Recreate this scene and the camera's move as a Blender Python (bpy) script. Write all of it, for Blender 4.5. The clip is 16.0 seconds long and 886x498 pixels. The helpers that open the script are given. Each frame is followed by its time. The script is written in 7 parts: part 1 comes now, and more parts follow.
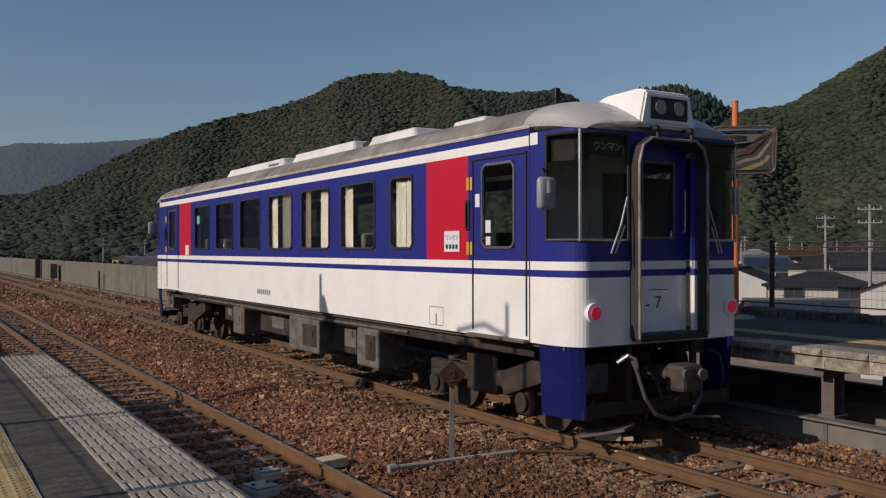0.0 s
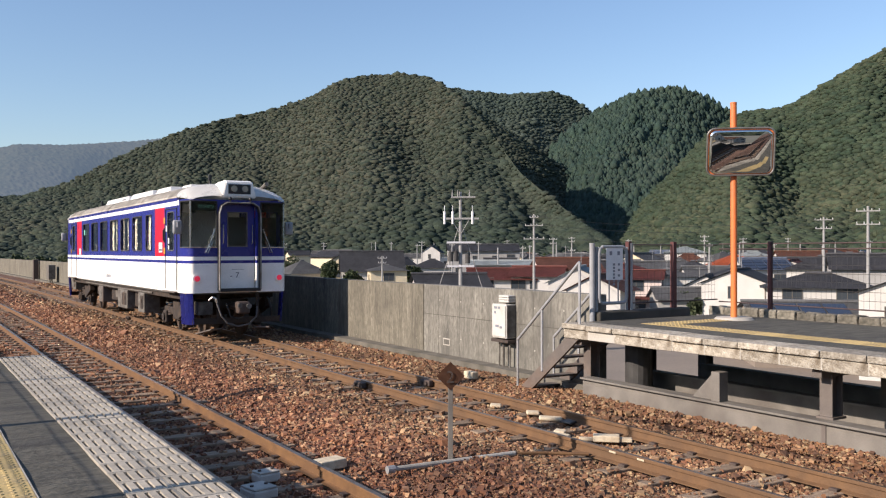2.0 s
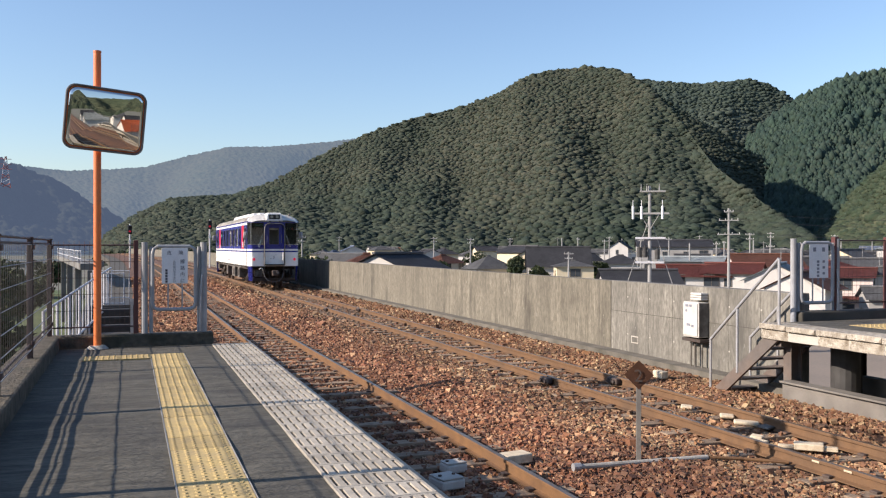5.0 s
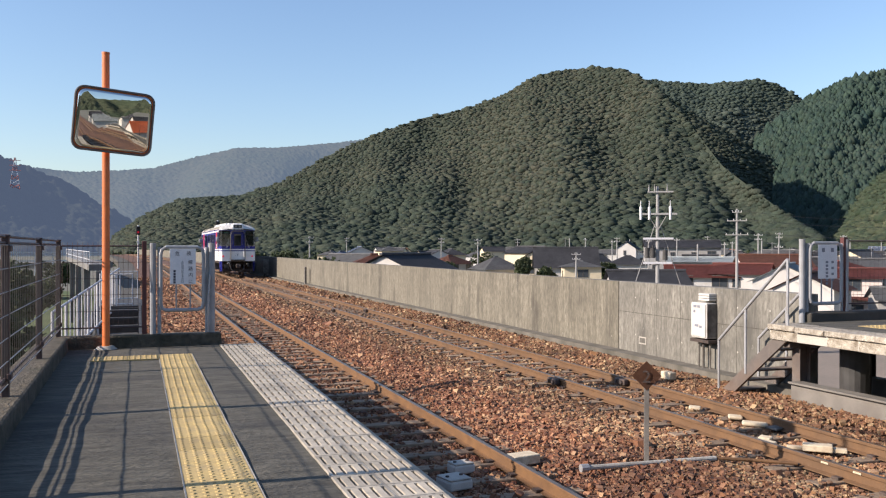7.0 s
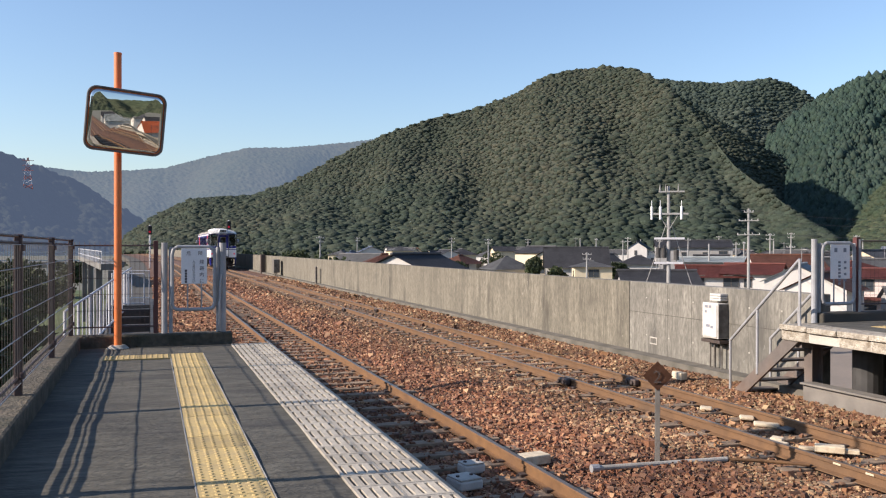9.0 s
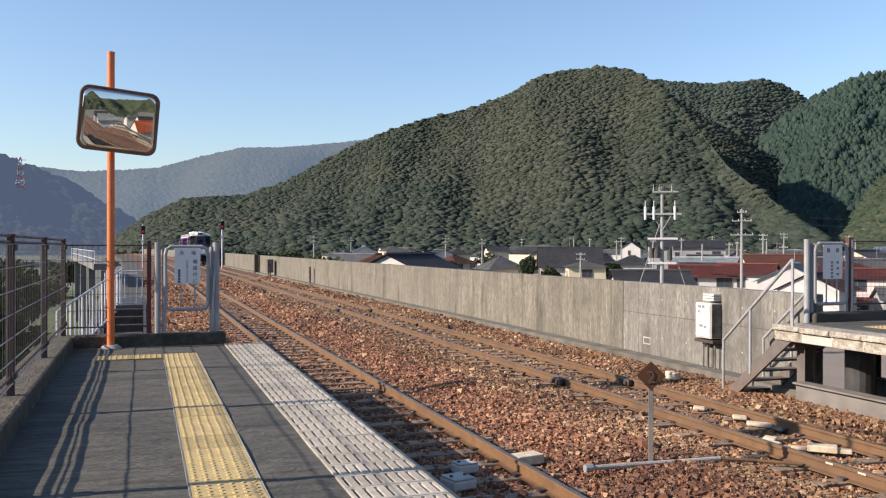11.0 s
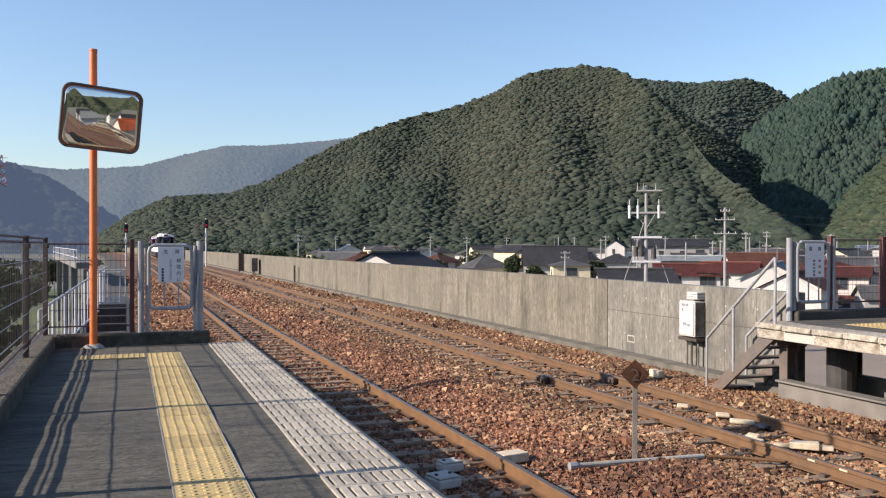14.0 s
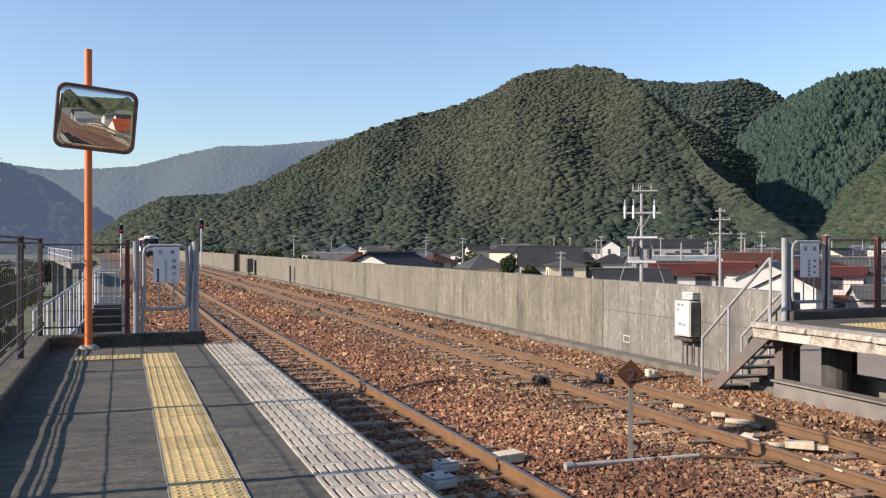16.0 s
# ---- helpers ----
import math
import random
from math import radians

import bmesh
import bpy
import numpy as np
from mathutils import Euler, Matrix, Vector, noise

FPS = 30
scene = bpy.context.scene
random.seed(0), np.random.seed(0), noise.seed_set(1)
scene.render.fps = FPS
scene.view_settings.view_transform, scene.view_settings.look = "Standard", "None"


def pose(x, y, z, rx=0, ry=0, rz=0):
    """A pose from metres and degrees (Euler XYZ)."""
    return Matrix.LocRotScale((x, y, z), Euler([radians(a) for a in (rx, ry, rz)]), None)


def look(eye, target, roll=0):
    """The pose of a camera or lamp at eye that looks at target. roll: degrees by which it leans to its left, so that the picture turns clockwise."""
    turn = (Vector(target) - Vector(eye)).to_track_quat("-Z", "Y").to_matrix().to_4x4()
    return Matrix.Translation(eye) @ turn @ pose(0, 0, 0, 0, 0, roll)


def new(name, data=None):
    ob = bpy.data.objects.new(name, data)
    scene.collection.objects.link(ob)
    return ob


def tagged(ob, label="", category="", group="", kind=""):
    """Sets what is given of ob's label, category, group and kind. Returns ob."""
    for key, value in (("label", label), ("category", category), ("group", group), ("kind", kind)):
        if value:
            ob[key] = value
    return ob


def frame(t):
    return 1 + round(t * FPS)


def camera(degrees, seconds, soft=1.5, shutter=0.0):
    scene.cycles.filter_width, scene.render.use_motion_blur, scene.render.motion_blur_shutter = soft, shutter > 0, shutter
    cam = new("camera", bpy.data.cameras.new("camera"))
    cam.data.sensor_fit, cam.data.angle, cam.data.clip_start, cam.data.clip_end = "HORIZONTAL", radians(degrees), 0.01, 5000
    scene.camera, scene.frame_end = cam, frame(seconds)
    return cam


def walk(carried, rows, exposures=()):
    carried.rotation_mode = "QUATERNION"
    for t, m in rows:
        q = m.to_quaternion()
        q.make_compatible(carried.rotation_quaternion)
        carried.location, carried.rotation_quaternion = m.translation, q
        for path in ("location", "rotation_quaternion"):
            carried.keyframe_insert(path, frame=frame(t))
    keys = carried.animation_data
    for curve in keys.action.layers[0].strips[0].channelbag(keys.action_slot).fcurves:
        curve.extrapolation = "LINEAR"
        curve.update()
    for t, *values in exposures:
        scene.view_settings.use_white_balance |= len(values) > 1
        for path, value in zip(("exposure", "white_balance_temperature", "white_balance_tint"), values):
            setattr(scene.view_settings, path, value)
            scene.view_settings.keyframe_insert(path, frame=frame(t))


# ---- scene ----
EXPOSURES = [(0, -0.80, 6400, 17), (0.4, -0.54, 6400, 17), (0.8, -0.13, 6400, 17), (1.2, 0.15, 6400, 17), (1.6, 0.32, 6400, 17), (2.2, 0.5, 6400, 17), (3.2, 0.62, 6400, 17), (16, 0.64, 6400, 17)]
EYE = 2.35
cam = camera(53.9, 16.0, soft=1.2)
walk(cam, [
    (0, pose(0, 0, EYE, 90.039, 0.112, -31.894)),
    (0.5, pose(0, 0, EYE, 90.085, 0.074, -32.080)),
    (1, pose(0, 0, EYE, 90.092, 0.049, -32.110)),
    (1.5, pose(0, 0, EYE, 90.117, 0.102, -32.078)),
    (2, pose(0, 0, EYE, 90.130, 0.083, -31.990)),
    (2.5, pose(0, 0, EYE, 90.147, 0.065, -31.840)),
    (3, pose(0, 0, EYE, 90.098, 0.034, -31.528)),
    (3.5, pose(0, 0, EYE, 89.998, -0.037, -28.501)),
    (4, pose(0, 0, EYE, 89.885, -0.043, -22.004)),
    (4.5, pose(0, 0, EYE, 89.897, 0.014, -20.540)),
    (5, pose(0, 0, EYE, 89.842, -0.035, -19.795)),
    (7.5, pose(0, 0, EYE, 89.887, 0.007, -19.183)),
    (8, pose(0, 0, EYE, 89.890, 0.021, -18.941)),
    (8.5, pose(0, 0, EYE, 89.901, -0.020, -18.697)),
    (9, pose(0, 0, EYE, 89.873, -0.042, -18.623)),
    (11.5, pose(0, 0, EYE, 89.848, -0.040, -19.247)),
    (12, pose(0, 0, EYE, 89.822, 0.007, -19.479)),
    (12.5, pose(0, 0, EYE, 89.839, -0.047, -19.633)),
    (13, pose(0, 0, EYE, 89.784, -0.041, -19.808)),
    (13.5, pose(0, 0, EYE, 89.781, -0.039, -19.951)),
    (14, pose(0, 0, EYE, 89.781, -0.071, -20.019)),
    (14.5, pose(0, 0, EYE, 89.779, -0.056, -20.111)),
    (15, pose(0, 0, EYE, 89.803, 0.000, -20.187)),
    (15.5, pose(0, 0, EYE, 89.772, -0.063, -20.256)),
    (16, pose(0, 0, EYE, 89.800, -0.024, -20.300)),
], exposures=EXPOSURES)

# ---------------------------------------------------------------- light
SUN_ELEV, SUN_AZ = radians(27.3), radians(-87)          # azimuth clockwise from +y
world = bpy.data.worlds.new("sky")
scene.world = world
world.use_nodes = True
wn = world.node_tree
sky = wn.nodes.new("ShaderNodeTexSky")
sky.sky_type, sky.sun_disc = "NISHITA", False
sky.sun_elevation, sky.sun_rotation = SUN_ELEV, SUN_AZ
sky.air_density, sky.dust_density, sky.ozone_density = 1.20, 0.6, 3.7
wn.links.new(sky.outputs[0], wn.nodes["Background"].inputs[0])
wn.nodes["Background"].inputs[1].default_value = 0.117
sun = new("sun", bpy.data.lights.new("sun", "SUN"))
sun.data.energy, sun.data.angle, sun.data.color = 5.0, radians(0.53), (1.0, 0.89, 0.74)
sun_way = Vector((math.sin(SUN_AZ) * math.cos(SUN_ELEV), math.cos(SUN_AZ) * math.cos(SUN_ELEV), math.sin(SUN_ELEV)))
sun.matrix_world = look(sun_way * 100, (0, 0, 0))


# ---------------------------------------------------------------- materials
def nodes_of(name):
    m = bpy.data.materials.new(name)
    m.use_nodes = True
    t = m.node_tree
    return m, t, t.nodes["Principled BSDF"]


def surface(name, c1, c2, scale=8.0, rough=0.8, bump=0.3, metal=0.0, fine=60.0, stretch=(1, 1, 1), jitter=0.0, dirt=None,
            dirt_amount=0.45, dirt_scale=1.5, depth=0.01):
    """Two-colour noise with fine grain, larger stains, bump, and a shift of tone from object to object."""
    m, t, b = nodes_of(name)
    N, K = t.nodes.new, t.links.new
    co = N("ShaderNodeTexCoord")
    mp = N("ShaderNodeMapping")
    mp.inputs["Scale"].default_value = stretch
    K(co.outputs["Object"], mp.inputs["Vector"])
    n1 = N("ShaderNodeTexNoise")
    n1.inputs["Scale"].default_value, n1.inputs["Detail"].default_value = scale, 6
    n2 = N("ShaderNodeTexNoise")
    n2.inputs["Scale"].default_value, n2.inputs["Detail"].default_value = fine, 3
    n3 = N("ShaderNodeTexNoise")
    n3.inputs["Scale"].default_value, n3.inputs["Detail"].default_value = dirt_scale, 5
    for n in (n1, n2, n3):
        K(mp.outputs[0], n.inputs["Vector"])
    mix = N("ShaderNodeMix")
    mix.data_type = "RGBA"
    mix.inputs[6].default_value, mix.inputs[7].default_value = (*c1, 1), (*c2, 1)
    ramp = N("ShaderNodeValToRGB")
    ramp.color_ramp.elements[0].position, ramp.color_ramp.elements[1].position = 0.3, 0.7
    K(n1.outputs["Fac"], ramp.inputs[0])
    K(ramp.outputs[0], mix.inputs[0])
    out = mix.outputs[2]
    if dirt:
        r3 = N("ShaderNodeValToRGB")
        r3.color_ramp.elements[0].position, r3.color_ramp.elements[1].position = 0.48, 0.72
        K(n3.outputs["Fac"], r3.inputs[0])
        s = N("ShaderNodeMath")
        s.operation = "MULTIPLY"
        s.inputs[1].default_value = dirt_amount
        K(r3.outputs[0], s.inputs[0])
        md = N("ShaderNodeMix")
        md.data_type = "RGBA"
        md.inputs[7].default_value = (*dirt, 1)
        K(s.outputs[0], md.inputs[0])
        K(out, md.inputs[6])
        out = md.outputs[2]
    hs = N("ShaderNodeHueSaturation")
    K(out, hs.inputs["Color"])
    g = N("ShaderNodeMapRange")
    g.inputs["To Min"].default_value, g.inputs["To Max"].default_value = 0.82, 1.18
    K(n2.outputs["Fac"], g.inputs["Value"])
    val = g.outputs[0]
    if jitter:
        oi = N("ShaderNodeObjectInfo")
        j = N("ShaderNodeMapRange")
        j.inputs["To Min"].default_value, j.inputs["To Max"].default_value = 1 - jitter, 1 + jitter
        K(oi.outputs["Random"], j.inputs["Value"])
        mu = N("ShaderNodeMath")
        mu.operation = "MULTIPLY"
        K(val, mu.inputs[0])
        K(j.outputs[0], mu.inputs[1])
        val = mu.outputs[0]
    K(val, hs.inputs["Value"])
    K(hs.outputs[0], b.inputs["Base Color"])
    rr = N("ShaderNodeMapRange")
    rr.inputs["To Min"].default_value, rr.inputs["To Max"].default_value = max(rough - 0.12, 0.03), min(rough + 0.1, 1)
    K(n1.outputs["Fac"], rr.inputs["Value"])
    K(rr.outputs[0], b.inputs["Roughness"])
    b.inputs["Metallic"].default_value = metal
    if bump:
        bp = N("ShaderNodeBump")
        bp.inputs["Strength"].default_value, bp.inputs["Distance"].default_value = bump, depth
        K(n2.outputs["Fac"], bp.inputs["Height"])
        K(bp.outputs[0], b.inputs["Normal"])
    return m


def plain(name, c, rough=0.4, metal=0.0, var=0.1):
    return surface(name, c, tuple(v * (1 - var) for v in c), 3.0, rough, 0.06, metal, 90.0)


def glow(name, c, strength):
    m, t, b = nodes_of(name)
    b.inputs["Base Color"].default_value = (*c, 1)
    b.inputs["Emission Color"].default_value = (*c, 1)
    b.inputs["Emission Strength"].default_value = strength
    return m


def island_surface(name, colours, rough=0.85, bump=0.4, fine=45.0, zones=()):
    """Loose pieces in one mesh: each takes its own tone by Random Per Island."""
    m, t, b = nodes_of(name)
    N, K = t.nodes.new, t.links.new
    ge = N("ShaderNodeNewGeometry")
    ramp = N("ShaderNodeValToRGB")
    el = ramp.color_ramp.elements
    while len(el) < len(colours):
        el.new(0.5)
    for i, c in enumerate(colours):
        el[i].position, el[i].color = i / (len(colours) - 1), (*c, 1)
    K(ge.outputs["Random Per Island"], ramp.inputs[0])
    co = N("ShaderNodeTexCoord")
    n = N("ShaderNodeTexNoise")
    n.inputs["Scale"].default_value = fine
    K(co.outputs["Object"], n.inputs["Vector"])
    hs = N("ShaderNodeHueSaturation")
    g = N("ShaderNodeMapRange")
    g.inputs["To Min"].default_value, g.inputs["To Max"].default_value = 0.7, 1.3
    K(n.outputs["Fac"], g.inputs["Value"])
    big = N("ShaderNodeTexNoise")
    big.inputs["Scale"].default_value = 0.45
    K(co.outputs["Object"], big.inputs["Vector"])
    g2 = N("ShaderNodeMapRange")
    g2.inputs["From Min"].default_value, g2.inputs["From Max"].default_value = 0.3, 0.7
    g2.inputs["To Min"].default_value, g2.inputs["To Max"].default_value = 0.65, 1.35
    K(big.outputs["Fac"], g2.inputs["Value"])
    mu = N("ShaderNodeMath")
    mu.operation = "MULTIPLY"
    K(g.outputs[0], mu.inputs[0])
    K(g2.outputs[0], mu.inputs[1])
    K(mu.outputs[0], hs.inputs["Value"])
    K(ramp.outputs[0], hs.inputs["Color"])
    out = hs.outputs[0]
    if zones:
        # bands of rust along the line: x in metres and the tint there, with a ragged border
        sep, wob = N("ShaderNodeSeparateXYZ"), N("ShaderNodeMath")
        K(co.outputs["Object"], sep.inputs[0])
        wob.operation = "MULTIPLY_ADD"
        wob.inputs[1].default_value = 1.6
        K(big.outputs["Fac"], wob.inputs[0])
        K(sep.outputs[0], wob.inputs[2])
        span, zr = N("ShaderNodeMapRange"), N("ShaderNodeValToRGB")
        span.inputs["From Min"].default_value, span.inputs["From Max"].default_value = zones[0][0] + 0.8, zones[-1][0] + 0.8
        K(wob.outputs[0], span.inputs["Value"])
        ze = zr.color_ramp.elements
        while len(ze) < len(zones):
            ze.new(0.5)
        for i, (x, c) in enumerate(zones):
            ze[i].position, ze[i].color = (x - zones[0][0]) / (zones[-1][0] - zones[0][0]), (*c, 1)
        K(span.outputs[0], zr.inputs[0])
        tint = N("ShaderNodeMix")
        tint.data_type, tint.blend_type = "RGBA", "MULTIPLY"
        tint.inputs[0].default_value = 1.0
        K(out, tint.inputs[6])
        K(zr.outputs[0], tint.inputs[7])
        out = tint.outputs[2]
    K(out, b.inputs["Base Color"])
    b.inputs["Roughness"].default_value = rough
    bp = N("ShaderNodeBump")
    bp.inputs["Strength"].default_value, bp.inputs["Distance"].default_value = bump, 0.01
    K(n.outputs["Fac"], bp.inputs["Height"])
    K(bp.outputs[0], b.inputs["Normal"])
    return m


M = {}
M["ballast_bed"] = surface("ballast_bed", (0.075, 0.036, 0.022), (0.19, 0.095, 0.055), 22, 0.95, 1.0, fine=30, dirt=(0.05, 0.035, 0.03), depth=0.04)
M["ballast"] = island_surface("ballast", [(0.085, 0.048, 0.033), (0.20, 0.098, 0.052), (0.125, 0.066, 0.040), (0.44, 0.325, 0.195), (0.22, 0.105, 0.052), (0.10, 0.056, 0.038), (0.38, 0.235, 0.135), (0.165, 0.072, 0.043), (0.27, 0.14, 0.062)], zones=((2.6, (1.0, 0.86, 0.77)), (3.9, (1.03, 0.87, 0.80)), (5.2, (1.03, 0.86, 0.79)), (6.1, (1.05, 1.02, 0.92)), (7.2, (1.0, 0.97, 0.88)), (9.6, (0.98, 0.93, 0.83))))
M["rail_rust"] = surface("rail_rust", (0.125, 0.064, 0.027), (0.19, 0.098, 0.038), 6, 0.75, 0.3, fine=50, dirt=(0.09, 0.05, 0.03))
M["rail_brown"] = surface("rail_brown", (0.115, 0.062, 0.029), (0.165, 0.088, 0.038), 6, 0.75, 0.3, fine=50, dirt=(0.07, 0.05, 0.033))
M["rail_top"] = surface("rail_top", (0.34, 0.25, 0.18), (0.22, 0.15, 0.10), 3, 0.38, 0.1, metal=0.8, fine=40)
M["sleeper"] = surface("sleeper", (0.33, 0.24, 0.155), (0.18, 0.125, 0.082), 5, 0.9, 0.5, fine=40, stretch=(1, 6, 1), jitter=0.25, dirt=(0.10, 0.06, 0.04))
M["iron_dark"] = surface("iron_dark", (0.045, 0.035, 0.03), (0.09, 0.06, 0.045), 8, 0.7, 0.4)
M["concrete"] = surface("concrete", (0.29, 0.265, 0.22), (0.185, 0.168, 0.138), 2.6, 0.92, 0.5, fine=30, stretch=(1, 1, 0.10), dirt=(0.085, 0.075, 0.062), dirt_amount=0.75, dirt_scale=1.7)


def wall_concrete(name, c1, c2, stain, pale):
    """Board-marked concrete: fine vertical streaks, broad blotches, grain, dark runs and pale lime spots."""
    m, t, b = nodes_of(name)
    N, K = t.nodes.new, t.links.new
    co = N("ShaderNodeTexCoord")

    def noise_ramp(scale, stretch, lo, hi, detail=5):
        mp = N("ShaderNodeMapping")
        mp.inputs["Scale"].default_value = stretch
        K(co.outputs["Object"], mp.inputs["Vector"])
        n = N("ShaderNodeTexNoise")
        n.inputs["Scale"].default_value, n.inputs["Detail"].default_value, n.inputs["Roughness"].default_value = scale, detail, 0.65
        K(mp.outputs[0], n.inputs["Vector"])
        r = N("ShaderNodeValToRGB")
        r.color_ramp.elements[0].position, r.color_ramp.elements[1].position = lo, hi
        K(n.outputs["Fac"], r.inputs[0])
        return r.outputs[0], n.outputs["Fac"]

    def blend(fac, a, c, amount):
        s = N("ShaderNodeMath")
        s.operation = "MULTIPLY"
        s.inputs[1].default_value = amount
        K(fac, s.inputs[0])
        mx = N("ShaderNodeMix")
        mx.data_type = "RGBA"
        K(s.outputs[0], mx.inputs[0])
        if isinstance(a, tuple):
            mx.inputs[6].default_value = (*a, 1)
        else:
            K(a, mx.inputs[6])
        mx.inputs[7].default_value = (*c, 1)
        return mx.outputs[2]

    streak, streak_raw = noise_ramp(6.5, (1, 1, 0.08), 0.36, 0.64)
    blotch, _ = noise_ramp(0.9, (1, 1, 1), 0.42, 0.68)
    runs, _ = noise_ramp(1.8, (1, 1, 0.22), 0.54, 0.70)
    grain, grain_raw = noise_ramp(18.0, (1, 1, 0.35), 0.38, 0.64, 6)
    lime, _ = noise_ramp(9.0, (1, 1, 0.4), 0.66, 0.74)
    c = blend(streak, c1, c2, 0.85)
    c = blend(blotch, c, tuple(v * 0.5 for v in c1), 0.85)
    c = blend(runs, c, stain, 0.85)
    c = blend(grain, c, tuple(v * 0.6 for v in c2), 0.7)
    c = blend(lime, c, pale, 0.8)
    K(c, b.inputs["Base Color"])
    b.inputs["Roughness"].default_value = 0.93
    ad = N("ShaderNodeMath")
    K(streak_raw, ad.inputs[0])
    K(grain_raw, ad.inputs[1])
    bp = N("ShaderNodeBump")
    bp.inputs["Strength"].default_value, bp.inputs["Distance"].default_value = 0.6, 0.015
    K(ad.outputs[0], bp.inputs["Height"])
    K(bp.outputs[0], b.inputs["Normal"])
    return m


M["wall_old"] = wall_concrete("wall_old", (0.275, 0.250, 0.192), (0.14, 0.126, 0.094), (0.055, 0.049, 0.040), (0.46, 0.43, 0.36))
M["wall_new"] = wall_concrete("wall_new", (0.31, 0.292, 0.245), (0.155, 0.146, 0.122), (0.085, 0.08, 0.07), (0.46, 0.45, 0.41))
M["concrete_light"] = surface("concrete_light", (0.48, 0.45, 0.39), (0.38, 0.355, 0.30), 2.0, 0.9, 0.4, fine=40, dirt=(0.2, 0.18, 0.15))
M["kerb_moss"] = surface("kerb_moss", (0.17, 0.152, 0.122), (0.10, 0.091, 0.072), 2.2, 0.95, 0.6, fine=30, dirt=(0.06, 0.058, 0.042), dirt_amount=0.7)
M["kerb_worn"] = surface("kerb_worn", (0.135, 0.112, 0.078), (0.042, 0.038, 0.028), 7.0, 0.95, 0.9, fine=28, dirt=(0.032, 0.034, 0.020), dirt_amount=0.8, dirt_scale=2.5, depth=0.03)
M["concrete_dark"] = surface("concrete_dark", (0.085, 0.076, 0.062), (0.055, 0.050, 0.040), 3.0, 0.95, 0.6, fine=40, dirt=(0.05, 0.055, 0.03))
M["asphalt"] = surface("asphalt", (0.122, 0.113, 0.088), (0.057, 0.053, 0.041), 7, 0.95, 1.0, fine=30, stretch=(0.5, 1.9, 1), dirt=(0.042, 0.040, 0.036), dirt_amount=0.75, dirt_scale=1.1, depth=0.03)
M["tile_white"] = surface("tile_white", (0.44, 0.395, 0.315), (0.31, 0.275, 0.22), 6, 0.85, 0.4, fine=45, jitter=0.13, dirt=(0.24, 0.21, 0.17), dirt_scale=3.0)
M["tactile"] = surface("tactile", (0.50, 0.365, 0.14), (0.37, 0.275, 0.125), 9, 0.8, 0.5, fine=40, jitter=0.13, dirt=(0.25, 0.20, 0.13), dirt_amount=0.6, dirt_scale=3.5)
M["orange"] = surface("orange", (0.78, 0.20, 0.045), (0.66, 0.17, 0.05), 3, 0.5, 0.1, dirt=(0.35, 0.13, 0.06))
M["fence_brown"] = surface("fence_brown", (0.055, 0.035, 0.032), (0.085, 0.05, 0.045), 5, 0.55, 0.15)
M["fence_red"] = surface("fence_red", (0.11, 0.035, 0.03), (0.08, 0.03, 0.028), 5, 0.55, 0.15)
M["mesh_wire"] = plain("mesh_wire", (0.075, 0.07, 0.062), 0.6, 0.2)
M["galvanised"] = surface("galvanised", (0.46, 0.46, 0.46), (0.34, 0.345, 0.35), 6, 0.5, 0.15, metal=0.35, dirt=(0.25, 0.22, 0.18))
M["grey_paint"] = surface("grey_paint", (0.36, 0.37, 0.375), (0.27, 0.28, 0.29), 5, 0.45, 0.15, dirt=(0.22, 0.2, 0.18))
M["steel_brown"] = surface("steel_brown", (0.15, 0.125, 0.105), (0.10, 0.085, 0.075), 4, 0.7, 0.3, dirt=(0.16, 0.08, 0.04))
M["girder"] = surface("girder", (0.215, 0.195, 0.165), (0.135, 0.122, 0.105), 3, 0.7, 0.3, dirt=(0.085, 0.07, 0.058), dirt_amount=0.7, dirt_scale=1.2)
M["sign_white"] = plain("sign_white", (0.80, 0.80, 0.79), 0.5)
M["ink"] = plain("ink", (0.03, 0.03, 0.05), 0.6)
M["ink_grey"] = plain("ink_grey", (0.22, 0.23, 0.26), 0.6)
M["box_white"] = surface("box_white", (0.60, 0.58, 0.53), (0.50, 0.48, 0.43), 5, 0.5, 0.15, dirt=(0.35, 0.27, 0.2), dirt_amount=0.3)
M["train_white"] = surface("train_white", (0.93, 0.91, 0.86), (0.90, 0.88, 0.83), 1.5, 0.30, 0.03, dirt=(0.72, 0.68, 0.6), dirt_amount=0.3)
M["train_blue"] = surface("train_blue", (0.028, 0.034, 0.24), (0.022, 0.028, 0.20), 1.5, 0.28, 0.04, dirt=(0.04, 0.045, 0.2))
M["train_red"] = surface("train_red", (0.60, 0.014, 0.040), (0.54, 0.012, 0.036), 1.5, 0.32, 0.04)
M["roof_grey"] = surface("roof_grey", (0.66, 0.62, 0.55), (0.44, 0.40, 0.34), 5, 0.75, 0.3, dirt=(0.13, 0.11, 0.085), dirt_amount=0.85, dirt_scale=1.1)
M["underframe"] = surface("underframe", (0.022, 0.017, 0.014), (0.045, 0.032, 0.023), 9, 0.85, 0.5, fine=40, dirt=(0.12, 0.08, 0.05), dirt_amount=0.5, dirt_scale=4.0)
M["under_grey"] = surface("under_grey", (0.19, 0.175, 0.15), (0.085, 0.075, 0.062), 7, 0.75, 0.4, fine=40, dirt=(0.05, 0.036, 0.026), dirt_amount=0.7, dirt_scale=4.0)
M["rubber"] = plain("rubber", (0.02, 0.02, 0.02), 0.7)
